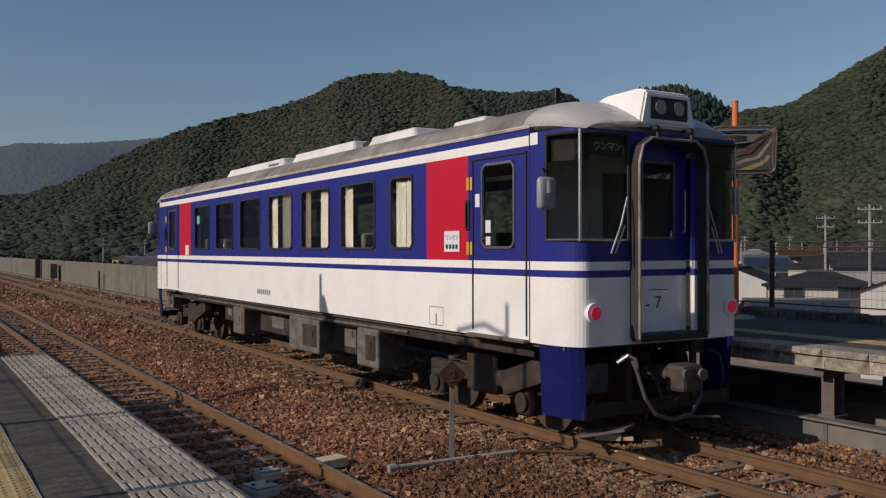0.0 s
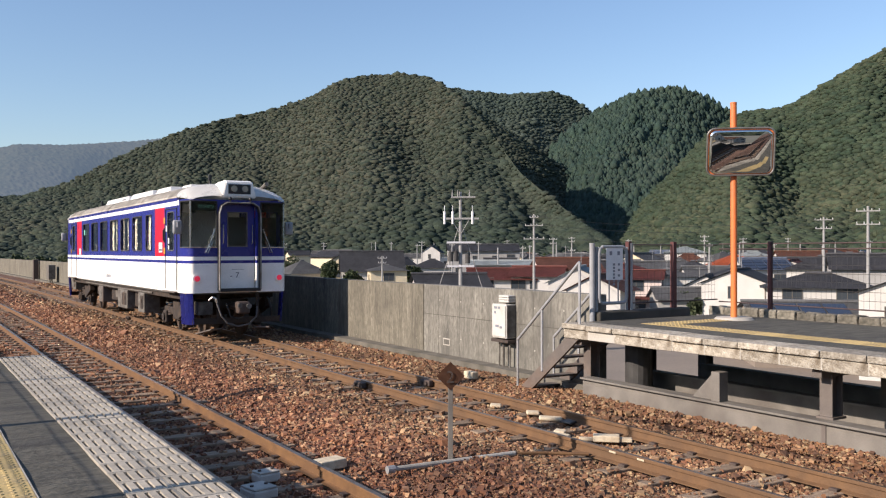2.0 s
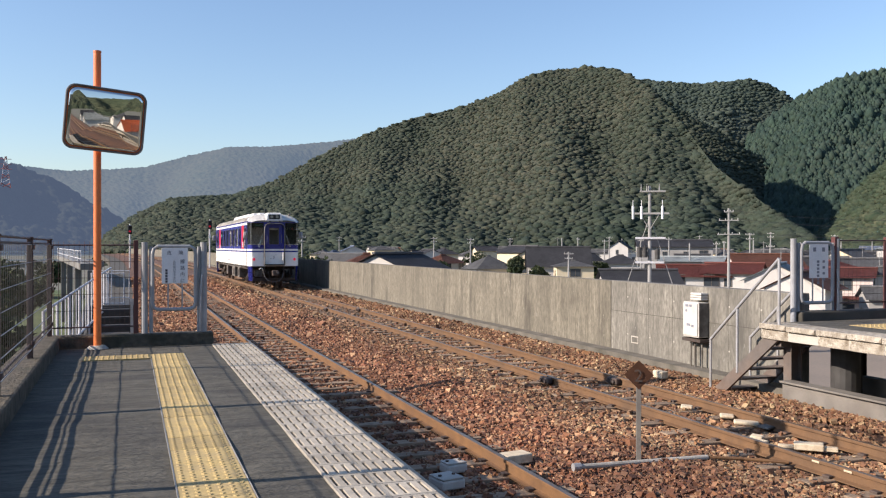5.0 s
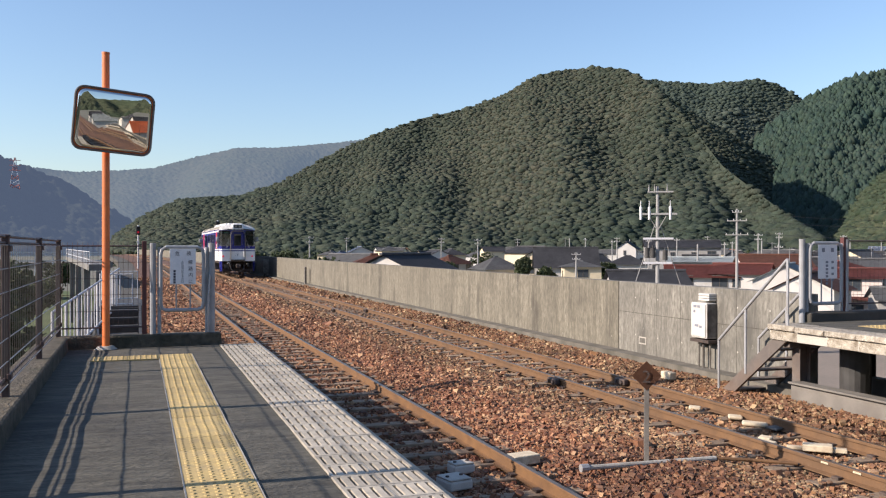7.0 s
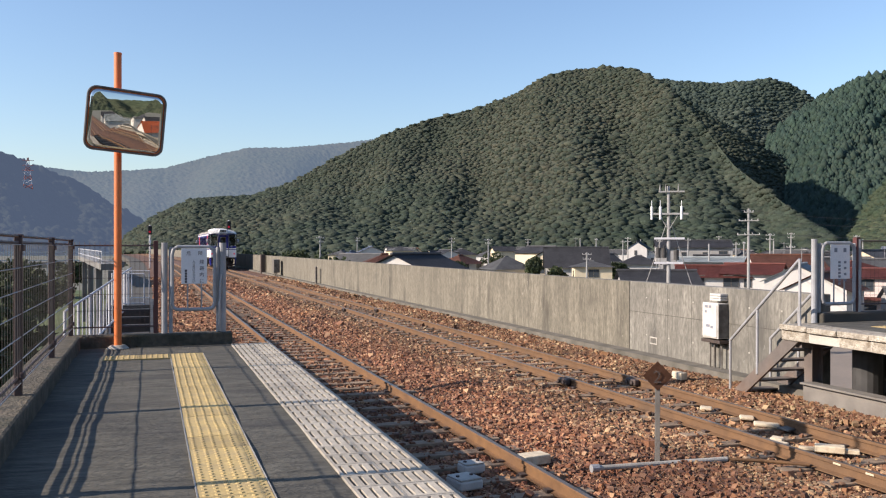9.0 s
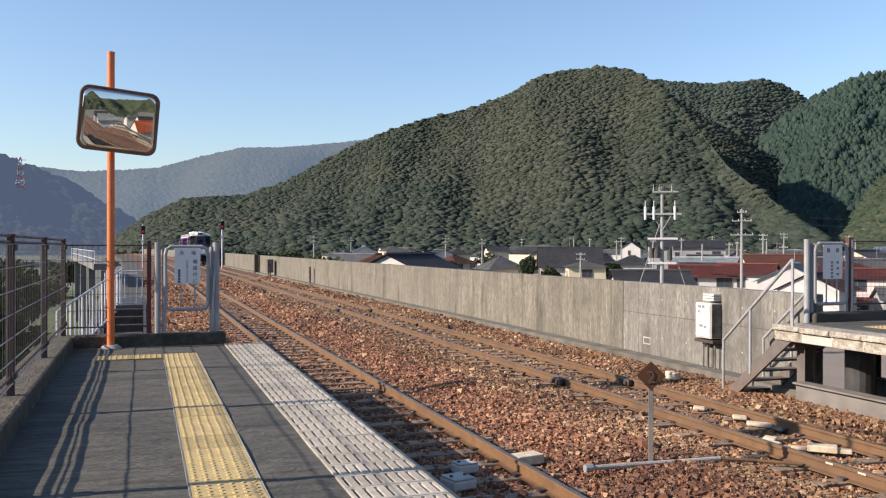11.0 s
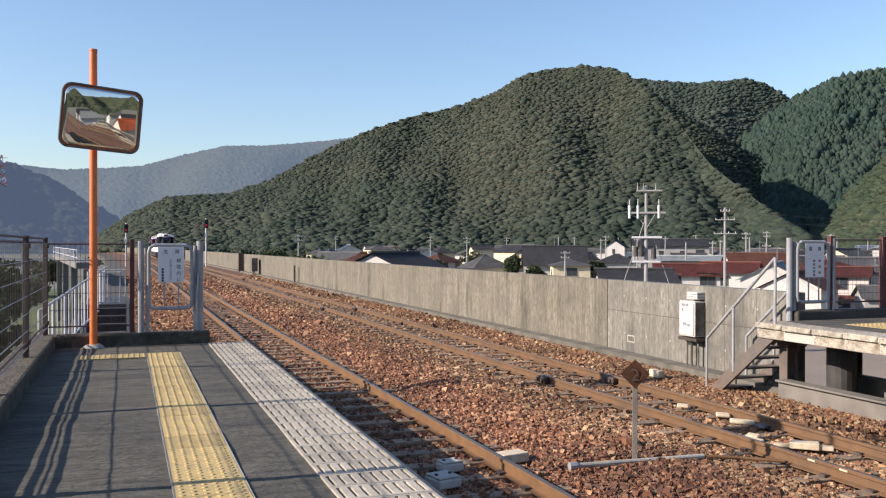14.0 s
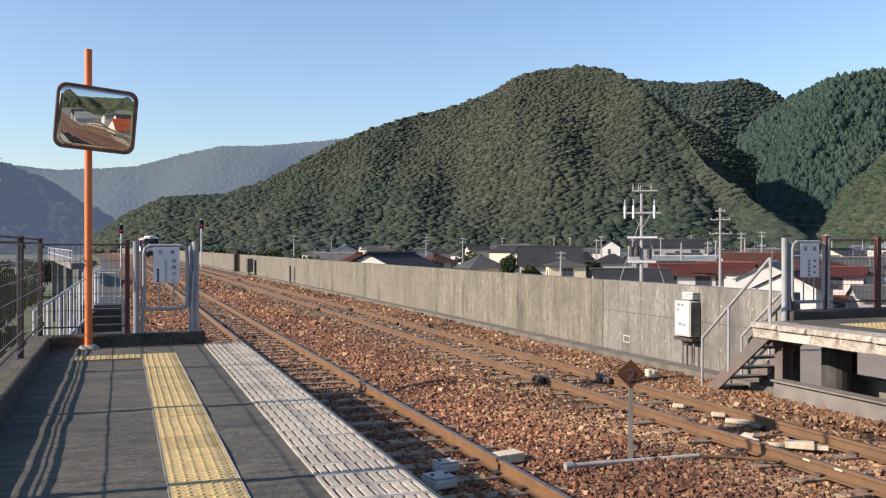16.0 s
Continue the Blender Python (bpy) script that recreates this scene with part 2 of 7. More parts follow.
M["chrome"] = plain("chrome", (0.62, 0.61, 0.58), 0.28, 0.9)
M["curtain"] = surface("curtain", (0.90, 0.86, 0.72), (0.76, 0.72, 0.58), 4, 0.9, 0.2, stretch=(1, 14, 0.3))
M["interior"] = plain("interior", (0.10, 0.095, 0.085), 0.8)
M["tail_red"] = glow("tail_red", (0.75, 0.03, 0.07), 0.3)
M["signal_red"] = glow("signal_red", (0.55, 0.02, 0.04), 0.3)
M["signal_green"] = glow("signal_green", (0.1, 0.9, 0.6), 1.2)
M["led_green"] = glow("led_green", (0.16, 0.42, 0.33), 0.35)
M["black"] = plain("black", (0.015, 0.015, 0.016), 0.5)
M["lens"] = plain("lens", (0.55, 0.55, 0.52), 0.1, 0.6)


def glass_material():
    m, t, b = nodes_of("train_glass")
    b.inputs["Base Color"].default_value = (0.86, 0.88, 0.87, 1)
    b.inputs["Roughness"].default_value = 0.03
    b.inputs["Transmission Weight"].default_value = 1.0
    b.inputs["IOR"].default_value = 1.25
    return m


M["glass"] = glass_material()


def mirror_material():
    m, t, b = nodes_of("mirror_face")
    b.inputs["Base Color"].default_value = (0.80, 0.78, 0.72, 1)
    b.inputs["Metallic"].default_value, b.inputs["Roughness"].default_value = 1.0, 0.02
    return m


M["mirror"] = mirror_material()


# ---------------------------------------------------------------- mesh helpers
def box(bm, x0, x1, y0, y1, z0, z1, bevel=0.0):
    r = bmesh.ops.create_cube(bm, size=1.0, matrix=Matrix.LocRotScale(((x0 + x1) / 2, (y0 + y1) / 2, (z0 + z1) / 2), None, (x1 - x0, y1 - y0, z1 - z0)))
    if bevel:
        es = list({e for v in r["verts"] for e in v.link_edges})
        bmesh.ops.bevel(bm, geom=es, offset=bevel, segments=2, affect="EDGES", profile=0.5)
    return bm


def bar(bm, a, b, r, seg=10, r2=None):
    a, b = Vector(a), Vector(b)
    d = b - a
    m = Matrix.Translation((a + b) / 2) @ d.to_track_quat("Z", "Y").to_matrix().to_4x4()
    bmesh.ops.create_cone(bm, cap_ends=True, segments=seg, radius1=r, radius2=r if r2 is None else r2, depth=d.length, matrix=m)
    return bm


def tube(bm, pts, r, seg=8):
    P = [Vector(p) for p in pts]
    closed = (P[0] - P[-1]).length < 1e-6
    if closed:
        P = P[:-1]
    n = len(P)
    rings, up = [], None
    for i, p in enumerate(P):
        a = P[i - 1] if (i or closed) else p
        b = P[(i + 1) % n] if (i < n - 1 or closed) else p
        d = (b - a).normalized()
        if up is None:
            up = d.orthogonal()
        up = (up - d * up.dot(d)).normalized()
        side = d.cross(up)
        rings.append([bm.verts.new(p + (up * math.cos(2 * math.pi * k / seg) + side * math.sin(2 * math.pi * k / seg)) * r) for k in range(seg)])
    for i in range(n if closed else n - 1):
        a, b = rings[i], rings[(i + 1) % n]
        for k in range(seg):
            bm.faces.new((a[k], a[(k + 1) % seg], b[(k + 1) % seg], b[k]))
    if not closed:
        bm.faces.new(rings[0][::-1])
        bm.faces.new(rings[-1])
    return bm


def beam(bm, a, b, w, h):
    """A square bar of width w and height h from a to b."""
    a, b = Vector(a), Vector(b)
    d = b - a
    m = Matrix.Translation((a + b) / 2) @ d.to_track_quat("Y", "Z").to_matrix().to_4x4()
    bmesh.ops.create_cube(bm, size=1.0, matrix=m @ Matrix.Diagonal((w, d.length, h, 1)))
    return bm


def quad(bm, *ps):
    return bm.faces.new([bm.verts.new(p) for p in ps])


def mesh_of(name, bm, material, smooth=False):
    me = bpy.data.meshes.new(name)
    bmesh.ops.recalc_face_normals(bm, faces=bm.faces[:])
    bm.to_mesh(me)
    bm.free()
    for m in material if isinstance(material, (list, tuple)) else [material]:
        me.materials.append(M[m] if isinstance(m, str) else m)
    if smooth:
        me.shade_smooth()
    return me


def part(name, bm, material, parent=None, label="", smooth=False):
    ob = new(name, mesh_of(name, bm, material, smooth))
    ob.parent = parent
    if label:
        ob["label"] = label
    return ob


def thing(name, label, category, m=None, group=""):
    ob = new(name)
    ob.empty_display_size = 0.2
    if m is not None:
        ob.matrix_world = m
    return tagged(ob, label, category, group)


def structure(name, bm, material, label, category, smooth=False):
    return tagged(part(name, bm, material, None, "", smooth), label, category, kind="structure")


def B():
    return bmesh.new()


def triangles(name, V, T, material, smooth):
    """A mesh from arrays of corners and triangles."""
    me = bpy.data.meshes.new(name)
    me.vertices.add(len(V))
    me.vertices.foreach_set("co", V.ravel())
    me.loops.add(len(T) * 3)
    me.loops.foreach_set("vertex_index", T.ravel())
    me.polygons.add(len(T))
    me.polygons.foreach_set("loop_start", np.arange(len(T)) * 3)
    me.update(calc_edges=True)
    me.validate()
    me.materials.append(material)
    if smooth:
        me.shade_smooth()
    else:
        me.shade_flat()
    return me


def letters(text, parent, m, size, material):
    """Raised characters in the built-in font, each an own mesh, along x of m."""
    x = 0.0
    for ch in text:
        c = bpy.data.curves.new("character", "FONT")
        c.body, c.size, c.extrude, c.resolution_u = ch, size, 0.001, 2
        tmp = new("character", c)
        me = bpy.data.meshes.new_from_object(tmp)
        bpy.data.objects.remove(tmp)
        me.materials.clear()
        me.materials.append(M[material])
        o = new("character", me)
        o.parent = parent
        o.matrix_local = m @ Matrix.Translation((x, 0, 0))
        x += size * 0.95


# ---------------------------------------------------------------- plan
GROUND = -6.0
DECK = -0.22                     # foot of the ballast
PLAT, PLAT_R = 0.76, 1.10
WALL_X, WALL_TOP = 10.8, 1.54


def bend(y):
    """The line is straight and then bends gently to the left."""
    return -0.00006 * max(y - 15.0, 0.0) ** 2 - 0.00009 * max(y - 110.0, 0.0) ** 2


def near_x(y):
    return 3.36 + 0.7 * bend(y)


def far_x(y):
    return 7.74 + bend(y)


def wall_x(y):
    return WALL_X + bend(y)


def strip(bm, fx, x0, x1, z0, z1, y0, y1, step=4.0, taper=0.0):
    """A long box that follows the line fx(y) between the offsets x0 and x1."""
    n = max(1, int((y1 - y0) / step))
    rows = []
    for i in range(n + 1):
        y = y0 + (y1 - y0) * i / n
        c = fx(y)
        rows.append([bm.verts.new(p) for p in ((c + x0, y, z0), (c + x1, y, z0), (c + x1 - taper, y, z1), (c + x0 + taper, y, z1))])
    for a, b in zip(rows, rows[1:]):
        for k in range(4):
            bm.faces.new((a[k], a[(k + 1) % 4], b[(k + 1) % 4], b[k]))
    bm.faces.new(rows[0])
    bm.faces.new(rows[-1][::-1])


M["rubber_black"] = plain("rubber_black", (0.02, 0.02, 0.02), 0.8)
# ---------------------------------------------------------------- ground and viaduct
def build_ground():
    bm = B()
    n = 60
    rad = [0, 20, 40, 80, 160, 320, 640, 1200, 2500, 4500]
    rings = []
    for r in rad:
        rings.append([bm.verts.new((r * math.cos(2 * math.pi * k / n), r * math.sin(2 * math.pi * k / n), GROUND)) for k in range(n)] if r else [bm.verts.new((0, 0, GROUND))])
    for k in range(n):
        bm.faces.new((rings[0][0], rings[1][k], rings[1][(k + 1) % n]))
    for a, b in zip(rings[1:], rings[2:]):
        for k in range(n):
            bm.faces.new((a[k], b[k], b[(k + 1) % n], a[(k + 1) % n]))
    M["ground"] = surface("ground", (0.17, 0.16, 0.14), (0.12, 0.125, 0.09), 0.08, 0.95, 0.3, fine=3.0, dirt=(0.07, 0.10, 0.035), dirt_scale=0.03)
    structure("ground", bm, "ground", "asphalt lots and grass of the valley floor", "ground")


def build_deck():
    bm = B()
    strip(bm, lambda y: bend(y), -1.7, 11.4, -1.4, DECK - 0.05, -150, 330, 6)
    structure("viaduct_deck", bm, "concrete_dark", "long concrete viaduct deck that carries the tracks", "viaduct")
    # bed of crushed stone, uneven in height
    bm = B()
    xs = [0.25 + 0.3 * i for i in range(35)]
    ys, y = [], -150.0
    while y < 320:
        ys.append(y)
        y += 0.3 if -2 < y < 30 else (0.8 if -20 < y < 60 else 3.0)
    rows = []
    for y in ys:
        row = []
        for x in xs:
            c = bend(y)
            dn, df = abs(x - 3.36), abs(x - 7.74)
            d = min(dn, df)
            z = -0.208 if d < 1.05 else -0.18
            if 4.6 < x < 6.6:
                z += 0.10 * math.sin((x - 4.6) / 2.0 * math.pi)
            if x > 9.3 and y < 11.5:
                z = -0.12
            z += 0.025 * noise.noise((x * 1.3, y * 1.3, 0)) + 0.03 * noise.noise((x * 4, y * 4, 3))
            row.append(bm.verts.new((x + c, y, z)))
        rows.append(row)
    for a, b in zip(rows, rows[1:]):
        for k in range(len(xs) - 1):
            bm.faces.new((a[k], a[k + 1], b[k + 1], b[k]))
    structure("ballast_bed", bm, "ballast_bed", "reddish-brown crushed stone bed under the tracks", "ballast", True)


def build_wall():
    bm = B()
    strip(bm, wall_x, 0.0, 0.28, DECK - 0.3, WALL_TOP, 18.19, 330, 3.0)
    w = structure("wall_parapet", bm, "wall_old", "weathered grey concrete parapet wall with streaks", "wall")
    bm = B()
    box(bm, WALL_X - 0.02, WALL_X + 0.26, 12.02, 18.14, DECK - 0.3, WALL_TOP + 0.01, 0.01)
    e = structure("wall_parapet_end", bm, "wall_new", "newer pale concrete end panel of the parapet", "wall")
    bm = B()
    box(bm, WALL_X - 0.024, WALL_X - 0.019, 12.1, 18.1, 0.845, 0.855)
    part("board_line", bm, "concrete_dark", e)
    bm = B()
    box(bm, WALL_X + 0.02, WALL_X + 0.2, 18.14, 18.19, DECK - 0.3, WALL_TOP - 0.01)
    part("joint_filler", bm, "rubber_black", e)
    for y in (12.9, 13.8, 15.6, 16.5, 17.4):
        for z in (0.35, 1.2):
            bm = B()
            bar(bm, (WALL_X - 0.023, y, z), (WALL_X - 0.019, y, z), 0.018, 10)
            part("tie_hole", bm, "concrete_light", e)
    for y in (12.92, 13.83, 14.74, 15.65, 16.55, 17.46):
        bm = B()
        box(bm, WALL_X - 0.0225, WALL_X - 0.019, y, y + 0.006, DECK, WALL_TOP - 0.02)
        part("board_line", bm, "concrete_dark", e)
    for q in ((16.95, 17.25, 0.16, 0.185), (16.95, 17.25, 0.30, 0.325), (16.95, 16.975, 0.185, 0.30), (17.225, 17.25, 0.185, 0.30)):
        bm = B()
        box(bm, WALL_X - 0.03, WALL_X - 0.021, *q)
        part("plate_edge", bm, "concrete_light", e)
    bm = B()
    strip(bm, wall_x, -0.42, -0.03, DECK - 0.2, DECK + 0.17, 11.2, 330, 4.0)
    structure("wall_kerb", bm, "kerb_moss", "low dark concrete kerb at the foot of the parapet", "kerb")


build_ground()
build_deck()
build_wall()


# ---------------------------------------------------------------- tracks
RAIL = [(-.064, -.153), (.064, -.153), (.064, -.142), (.012, -.125), (.0095, -.045), (.0325, -.036), (.0325, -.006), (.027, 0), (-.027, 0), (-.0325, -.006), (-.0325, -.036), (-.0095, -.045), (-.012, -.125), (-.064, -.142)]


def rail(bm, fx, off, y0, y1):
    n = max(1, int((y1 - y0) / 4))
    rows = [[bm.verts.new((fx(y0 + (y1 - y0) * i / n) + off + px, y0 + (y1 - y0) * i / n, pz)) for px, pz in RAIL] for i in range(n + 1)]
    k = len(RAIL)
    for a, b in zip(rows, rows[1:]):
        for j in range(k):
            f = bm.faces.new((a[j], a[(j + 1) % k], b[(j + 1) % k], b[j]))
            f.material_index = 1 if j in (7,) else 0
    bm.faces.new(rows[0])
    bm.faces.new(rows[-1][::-1])


def build_track(fx, name, label, rust):
    t = tagged(thing(name, label, "railway track"), kind="structure")
    for s in (-1, 1):
        bm = B()
        rail(bm, fx, s * 0.566, -150, 320)
        part("rail", bm, [rust, "rail_top"], t, "rusty steel rail with a worn top")
    bm = B()
    box(bm, -1.0, 1.0, -0.10, 0.10, -0.30, -0.145, 0.012)
    sl = mesh_of("sleeper", bm, "sleeper")
    y, k = -6.0, 0
    rng = random.Random(5)
    rest = B()
    while y < 210:
        if y < 75:
            o = new("sleeper", sl)
            o.parent = t
            o.matrix_world = pose(fx(y) + rng.uniform(-.02, .02), y, rng.uniform(-.006, .006), 0, 0, rng.uniform(-1, 1))
        else:
            box(rest, fx(y) - 1, fx(y) + 1, y - .1, y + .1, -.3, -.145)
        y += 0.64
    tagged(part("far_sleepers", rest, "sleeper", t), kind="stuff")
    # rail clips at the sleepers close by
    bm = B()
    box(bm, -.11, -.035, -.05, .05, -.15, -.115, .006)
    box(bm, .035, .11, -.05, .05, -.15, -.115, .006)
    cl = mesh_of("rail_clip", bm, "iron_dark")
    y = -6.0
    while y < 40:
        for s in (-1, 1):
            o = new("rail_clip", cl)
            o.parent = t
            o.location = (fx(y) + s * .566, y, 0)
        y += 0.64
    return t


build_track(near_x, "near_track", "rusty narrow-gauge track beside the platform on stained sleepers", "rail_rust")
build_track(far_x, "far_track", "rusty narrow-gauge track on concrete sleepers by the parapet", "rail_brown")
# ---------------------------------------------------------------- near platform
def build_near_platform():
    bm = B()
    box(bm, -1.40, 1.26, -14, 14.92, PLAT - 0.35, PLAT - 0.03)
    xs, ys = [-1.40 + 0.14 * i for i in range(20)], [-14.0] + [-1.5 + 0.14 * i for i in range(118)]
    rows = [[bm.verts.new((min(x, 1.26), y, PLAT - 0.011 + 0.013 * noise.noise((x * 1.5, y * 1.1, 4)) + 0.006 * noise.noise((x * 4, y * 3.4, 9)))) for x in xs] for y in ys]
    for ra, rb in zip(rows, rows[1:]):
        for k in range(len(xs) - 1):
            bm.faces.new((ra[k], ra[k + 1], rb[k + 1], rb[k]))
    box(bm, 1.26, 1.70, -14, 14.92, PLAT - 0.35, PLAT - 0.03)
    structure("platform", bm, "asphalt", "worn grey asphalt platform", "platform")
    bm = B()
    box(bm, -1.30, 1.45, -14, 14.85, GROUND, PLAT - 0.35)
    structure("platform_base", bm, "concrete_dark", "dark concrete body under the platform", "platform")
    bm = B()
    strip(bm, lambda y: 0, 1.50, 1.86, PLAT - 0.28, PLAT - 0.032, -14, 14.9, 40)
    edge = structure("platform_edge", bm, "concrete_dark", "concrete lip of the platform with pale slotted tiles", "platform edge")
    # slotted pale tiles, two rows
    bm = B()
    w, l = 0.303, 0.303
    for y in (0, l - 0.032):
        box(bm, 0, w, y, y + 0.032, -0.032, 0.004)
    for i in range(5):
        x = i * w / 4
        box(bm, max(x - 0.024, 0), min(x + 0.024, w), 0.032, l - 0.032, -0.032, 0.004)
    tile = mesh_of("edge_tile", bm, "tile_white")
    y = -1.5
    rng = random.Random(3)
    while y < 14.6:
        for x in (1.265, 1.572):
            o = new("edge_tile", tile)
            o.parent = edge
            o.location = (x, y, PLAT + rng.uniform(-.002, .002))
        y += 0.31
    bm = B()
    box(bm, 1.26, 1.88, -14, -1.5, PLAT - 0.03, PLAT + 0.002)
    part("edge_slab", bm, "tile_white", edge)
    # yellow tactile blocks
    bm = B()
    s = 0.455
    box(bm, 0, s, 0, s, -0.02, 0.005)
    for i in range(6):
        for j in range(6):
            bmesh.ops.create_cone(bm, cap_ends=True, segments=6, radius1=0.021, radius2=0.013, depth=0.007, matrix=Matrix.Translation((0.038 + i * 0.0757, 0.038 + j * 0.0757, 0.008)))
    tac = mesh_of("tactile_block", bm, "tactile")
    strip_thing = structure("tactile_strip", B(), "tactile", "yellow studded guide blocks along the platform", "tactile paving")
    y = 13.06
    while y > -1.5:
        o = new("tactile_block", tac)
        o.parent = strip_thing
        o.location = (0.30 + rng.uniform(-.003, .003), y, PLAT + rng.uniform(-.0015, .0015))
        y -= 0.46
    for k in range(2):
        o = new("tactile_block", tac)
        o.parent = strip_thing
        o.location = (-0.16 - k * 0.46, 13.06, PLAT)
    # pale joints that edge the strip
    for x in (0.286, 0.758):
        bm = B()
        box(bm, x, x + 0.010, -1.5, 13.5, PLAT - 0.01, PLAT + 0.003)
        part("joint", bm, "concrete_light", strip_thing)
    # kerbs
    bm = B()
    box(bm, -1.42, -1.02, -14, 14.7, PLAT - 0.4, 0.95, 0.03)
    structure("kerb_side", bm, "kerb_worn", "mossy concrete kerb under the side fence", "kerb")
    bm = B()
    box(bm, -1.42, 1.30, 14.72, 15.0, PLAT - 0.4, 0.95, 0.03)
    structure("kerb_end", bm, "kerb_worn", "dark mossy concrete kerb at the platform end", "kerb")


def level_wires(bm, a, b, z0, z1, step_h, r):
    z = z0
    while z <= z1 + 0.001:
        bar(bm, (*a, z), (*b, z), r, 6)
        z += step_h


def mesh_panel(bm, a, b, z0, z1, step_v, step_h, r=0.0028, top=0.0):
    a, b = Vector((*a, 0)), Vector((*b, 0))
    n = max(2, int((b - a).length / step_v))
    for i in range(n + 1):
        p = a.lerp(b, i / n)
        bar(bm, (p.x, p.y, z0), (p.x, p.y, z1 + top), r, 4)
    z = z0
    while z <= z1 + 0.001:
        bar(bm, (a.x, a.y, z), (b.x, b.y, z), r * 1.3, 4)
        z += step_h


def build_side_fence():
    f = thing("mesh_fence", "dark brown steel mesh fence along the platform side", "fence", pose(-1.17, 0, 0.95))
    posts = [-11.35, -8.45, -5.55, -2.65, 0.25, 3.2, 6.12, 9.05, 12.0, 14.82]
    for y in posts:
        bm = B()
        box(bm, -0.035, 0.035, y - 0.035, y + 0.035, -0.05, 1.50, 0.008)
        box(bm, -0.042, 0.042, y - 0.042, y + 0.042, 1.495, 1.52, 0.008)
        p = part("post", bm, "fence_brown", f)
        for z in (0.16, 1.36):
            bm = B()
            box(bm, 0.02, 0.055, y - 0.06, y + 0.06, z, z + 0.06, 0.006)
            part("clamp", bm, "fence_brown", p)
    for y0, y1 in zip(posts, posts[1:]):
        for z in (0.10, 0.17, 1.44, 1.50):
            bm = B()
            bar(bm, (0, y0, z), (0, y1, z), 0.014, 8)
            part("rail", bm, "fence_brown", f)
        bm = B()
        mesh_panel(bm, (0.02, y0 + 0.04), (0.02, y1 - 0.04), 0.12, 1.42, 0.15, 0.2167, 0.0021)
        mp_ = part("mesh_panel", bm, "mesh_wire", f)
        bm = B()
        level_wires(bm, (0.028, y0 + 0.04), (0.028, y1 - 0.04), 0.12, 1.42, 0.2167, 0.0048)
        part("level_wire", bm, "galvanised", mp_)


def build_end_fence():
    f = thing("end_fence", "dark mesh fence on the platform end", "fence", pose(0, 14.86, 0.95))
    for x, mt in ((0.10, "fence_red"),):
        bm = B()
        box(bm, x - 0.035, x + 0.035, -0.035, 0.035, -0.05, 1.50, 0.006)
        part("post", bm, mt, f)
    for z in (0.12, 1.42):
        bm = B()
        bar(bm, (-1.13, 0, z), (0.10, 0, z), 0.012, 6)
        part("rail", bm, "fence_brown", f)
    bm = B()
    mesh_panel(bm, (-1.12, 0.03), (0.08, 0.03), 0.12, 1.42, 0.075, 0.26, 0.003, 0.06)
    part("mesh_panel", bm, "fence_brown", f)


def build_gate(m, label, text=True):
    g = thing("platform_gate", label, "gate", m, "platform gates")
    for x, r in ((-0.46, 0.05), (0.46, 0.055), (0.385, 0.03), (-0.36, 0.03)):
        bm = B()
        bar(bm, (x, 0, -0.04), (x, 0, 1.47 if abs(x) > 0.4 else 1.40), r, 12)
        part("post", bm, "grey_paint", g)
    bm = B()
    c = [(-0.26, 1.40), (0.24, 1.40), (0.31, 1.36), (0.33, 1.28), (0.33, 0.48), (0.31, 0.41), (0.24, 0.38), (-0.26, 0.38), (-0.32, 0.41), (-0.34, 0.48), (-0.34, 1.28), (-0.32, 1.36), (-0.26, 1.40)]
    tube(bm, [(x, -0.05, z) for x, z in c], 0.03, 10)
    fr = part("gate_frame", bm, "grey_paint", g, "grey tubular gate leaf")
    for x in (-0.10, 0.12):
        bm = B()
        bar(bm, (x, -0.05, 0.39), (x, -0.05, 0.85), 0.012, 8)
        part("baluster", bm, "grey_paint", fr)
    bm = B()
    tube(bm, [(0.43, -0.06, 0.95), (0.40, -0.10, 0.45), (0.40, -0.08, 0.02)], 0.018, 8)
    part("drop_bolt", bm, "galvanised", g)
    bm = B()
    box(bm, -0.20, 0.205, -0.085, -0.078, 0.80, 1.375, 0.003)
    s = part("notice", bm, "sign_white", g, "white notice with dark vertical writing")
    if text:
        for tx, x, z, size in (("危", -0.12, 1.27, 0.075), ("険", 0.06, 1.27, 0.075)):
            letters(tx, s, pose(x, -0.0865, z, 90, 0, 0), size, "ink")
        for i, ch in enumerate("線路内に"):
            letters(ch, s, pose(0.085, -0.0865, 1.13 - i * 0.105, 90, 0, 0), 0.075, "ink")
        for i, ch in enumerate("入らないで下さい"):
            letters(ch, s, pose(-0.03, -0.0865, 1.14 - i * 0.046, 90, 0, 0), 0.052, "ink")
        for i in range(5):
            bm = B()
            box(bm, -0.145, -0.11, -0.0875, -0.085, 1.03 - i * 0.045 - 0.036, 1.03 - i * 0.045)
            part("lettering", bm, "ink", s)
    else:
        for i in range(2):
            for j in range(4 + i * 3):
                bm = B()
                box(bm, 0.08 - i * 0.12, 0.13 - i * 0.12, -0.0875, -0.085, 1.10 - j * (0.1 - i * 0.04) - 0.04, 1.10 - j * (0.1 - i * 0.04))
                part("lettering", bm, "ink_grey", s)
        for x in (-0.12, 0.07):
            bm = B()
            box(bm, x, x + 0.06, -0.0875, -0.085, 1.25, 1.32)
            part("lettering", bm, "ink_grey", s)
    return g


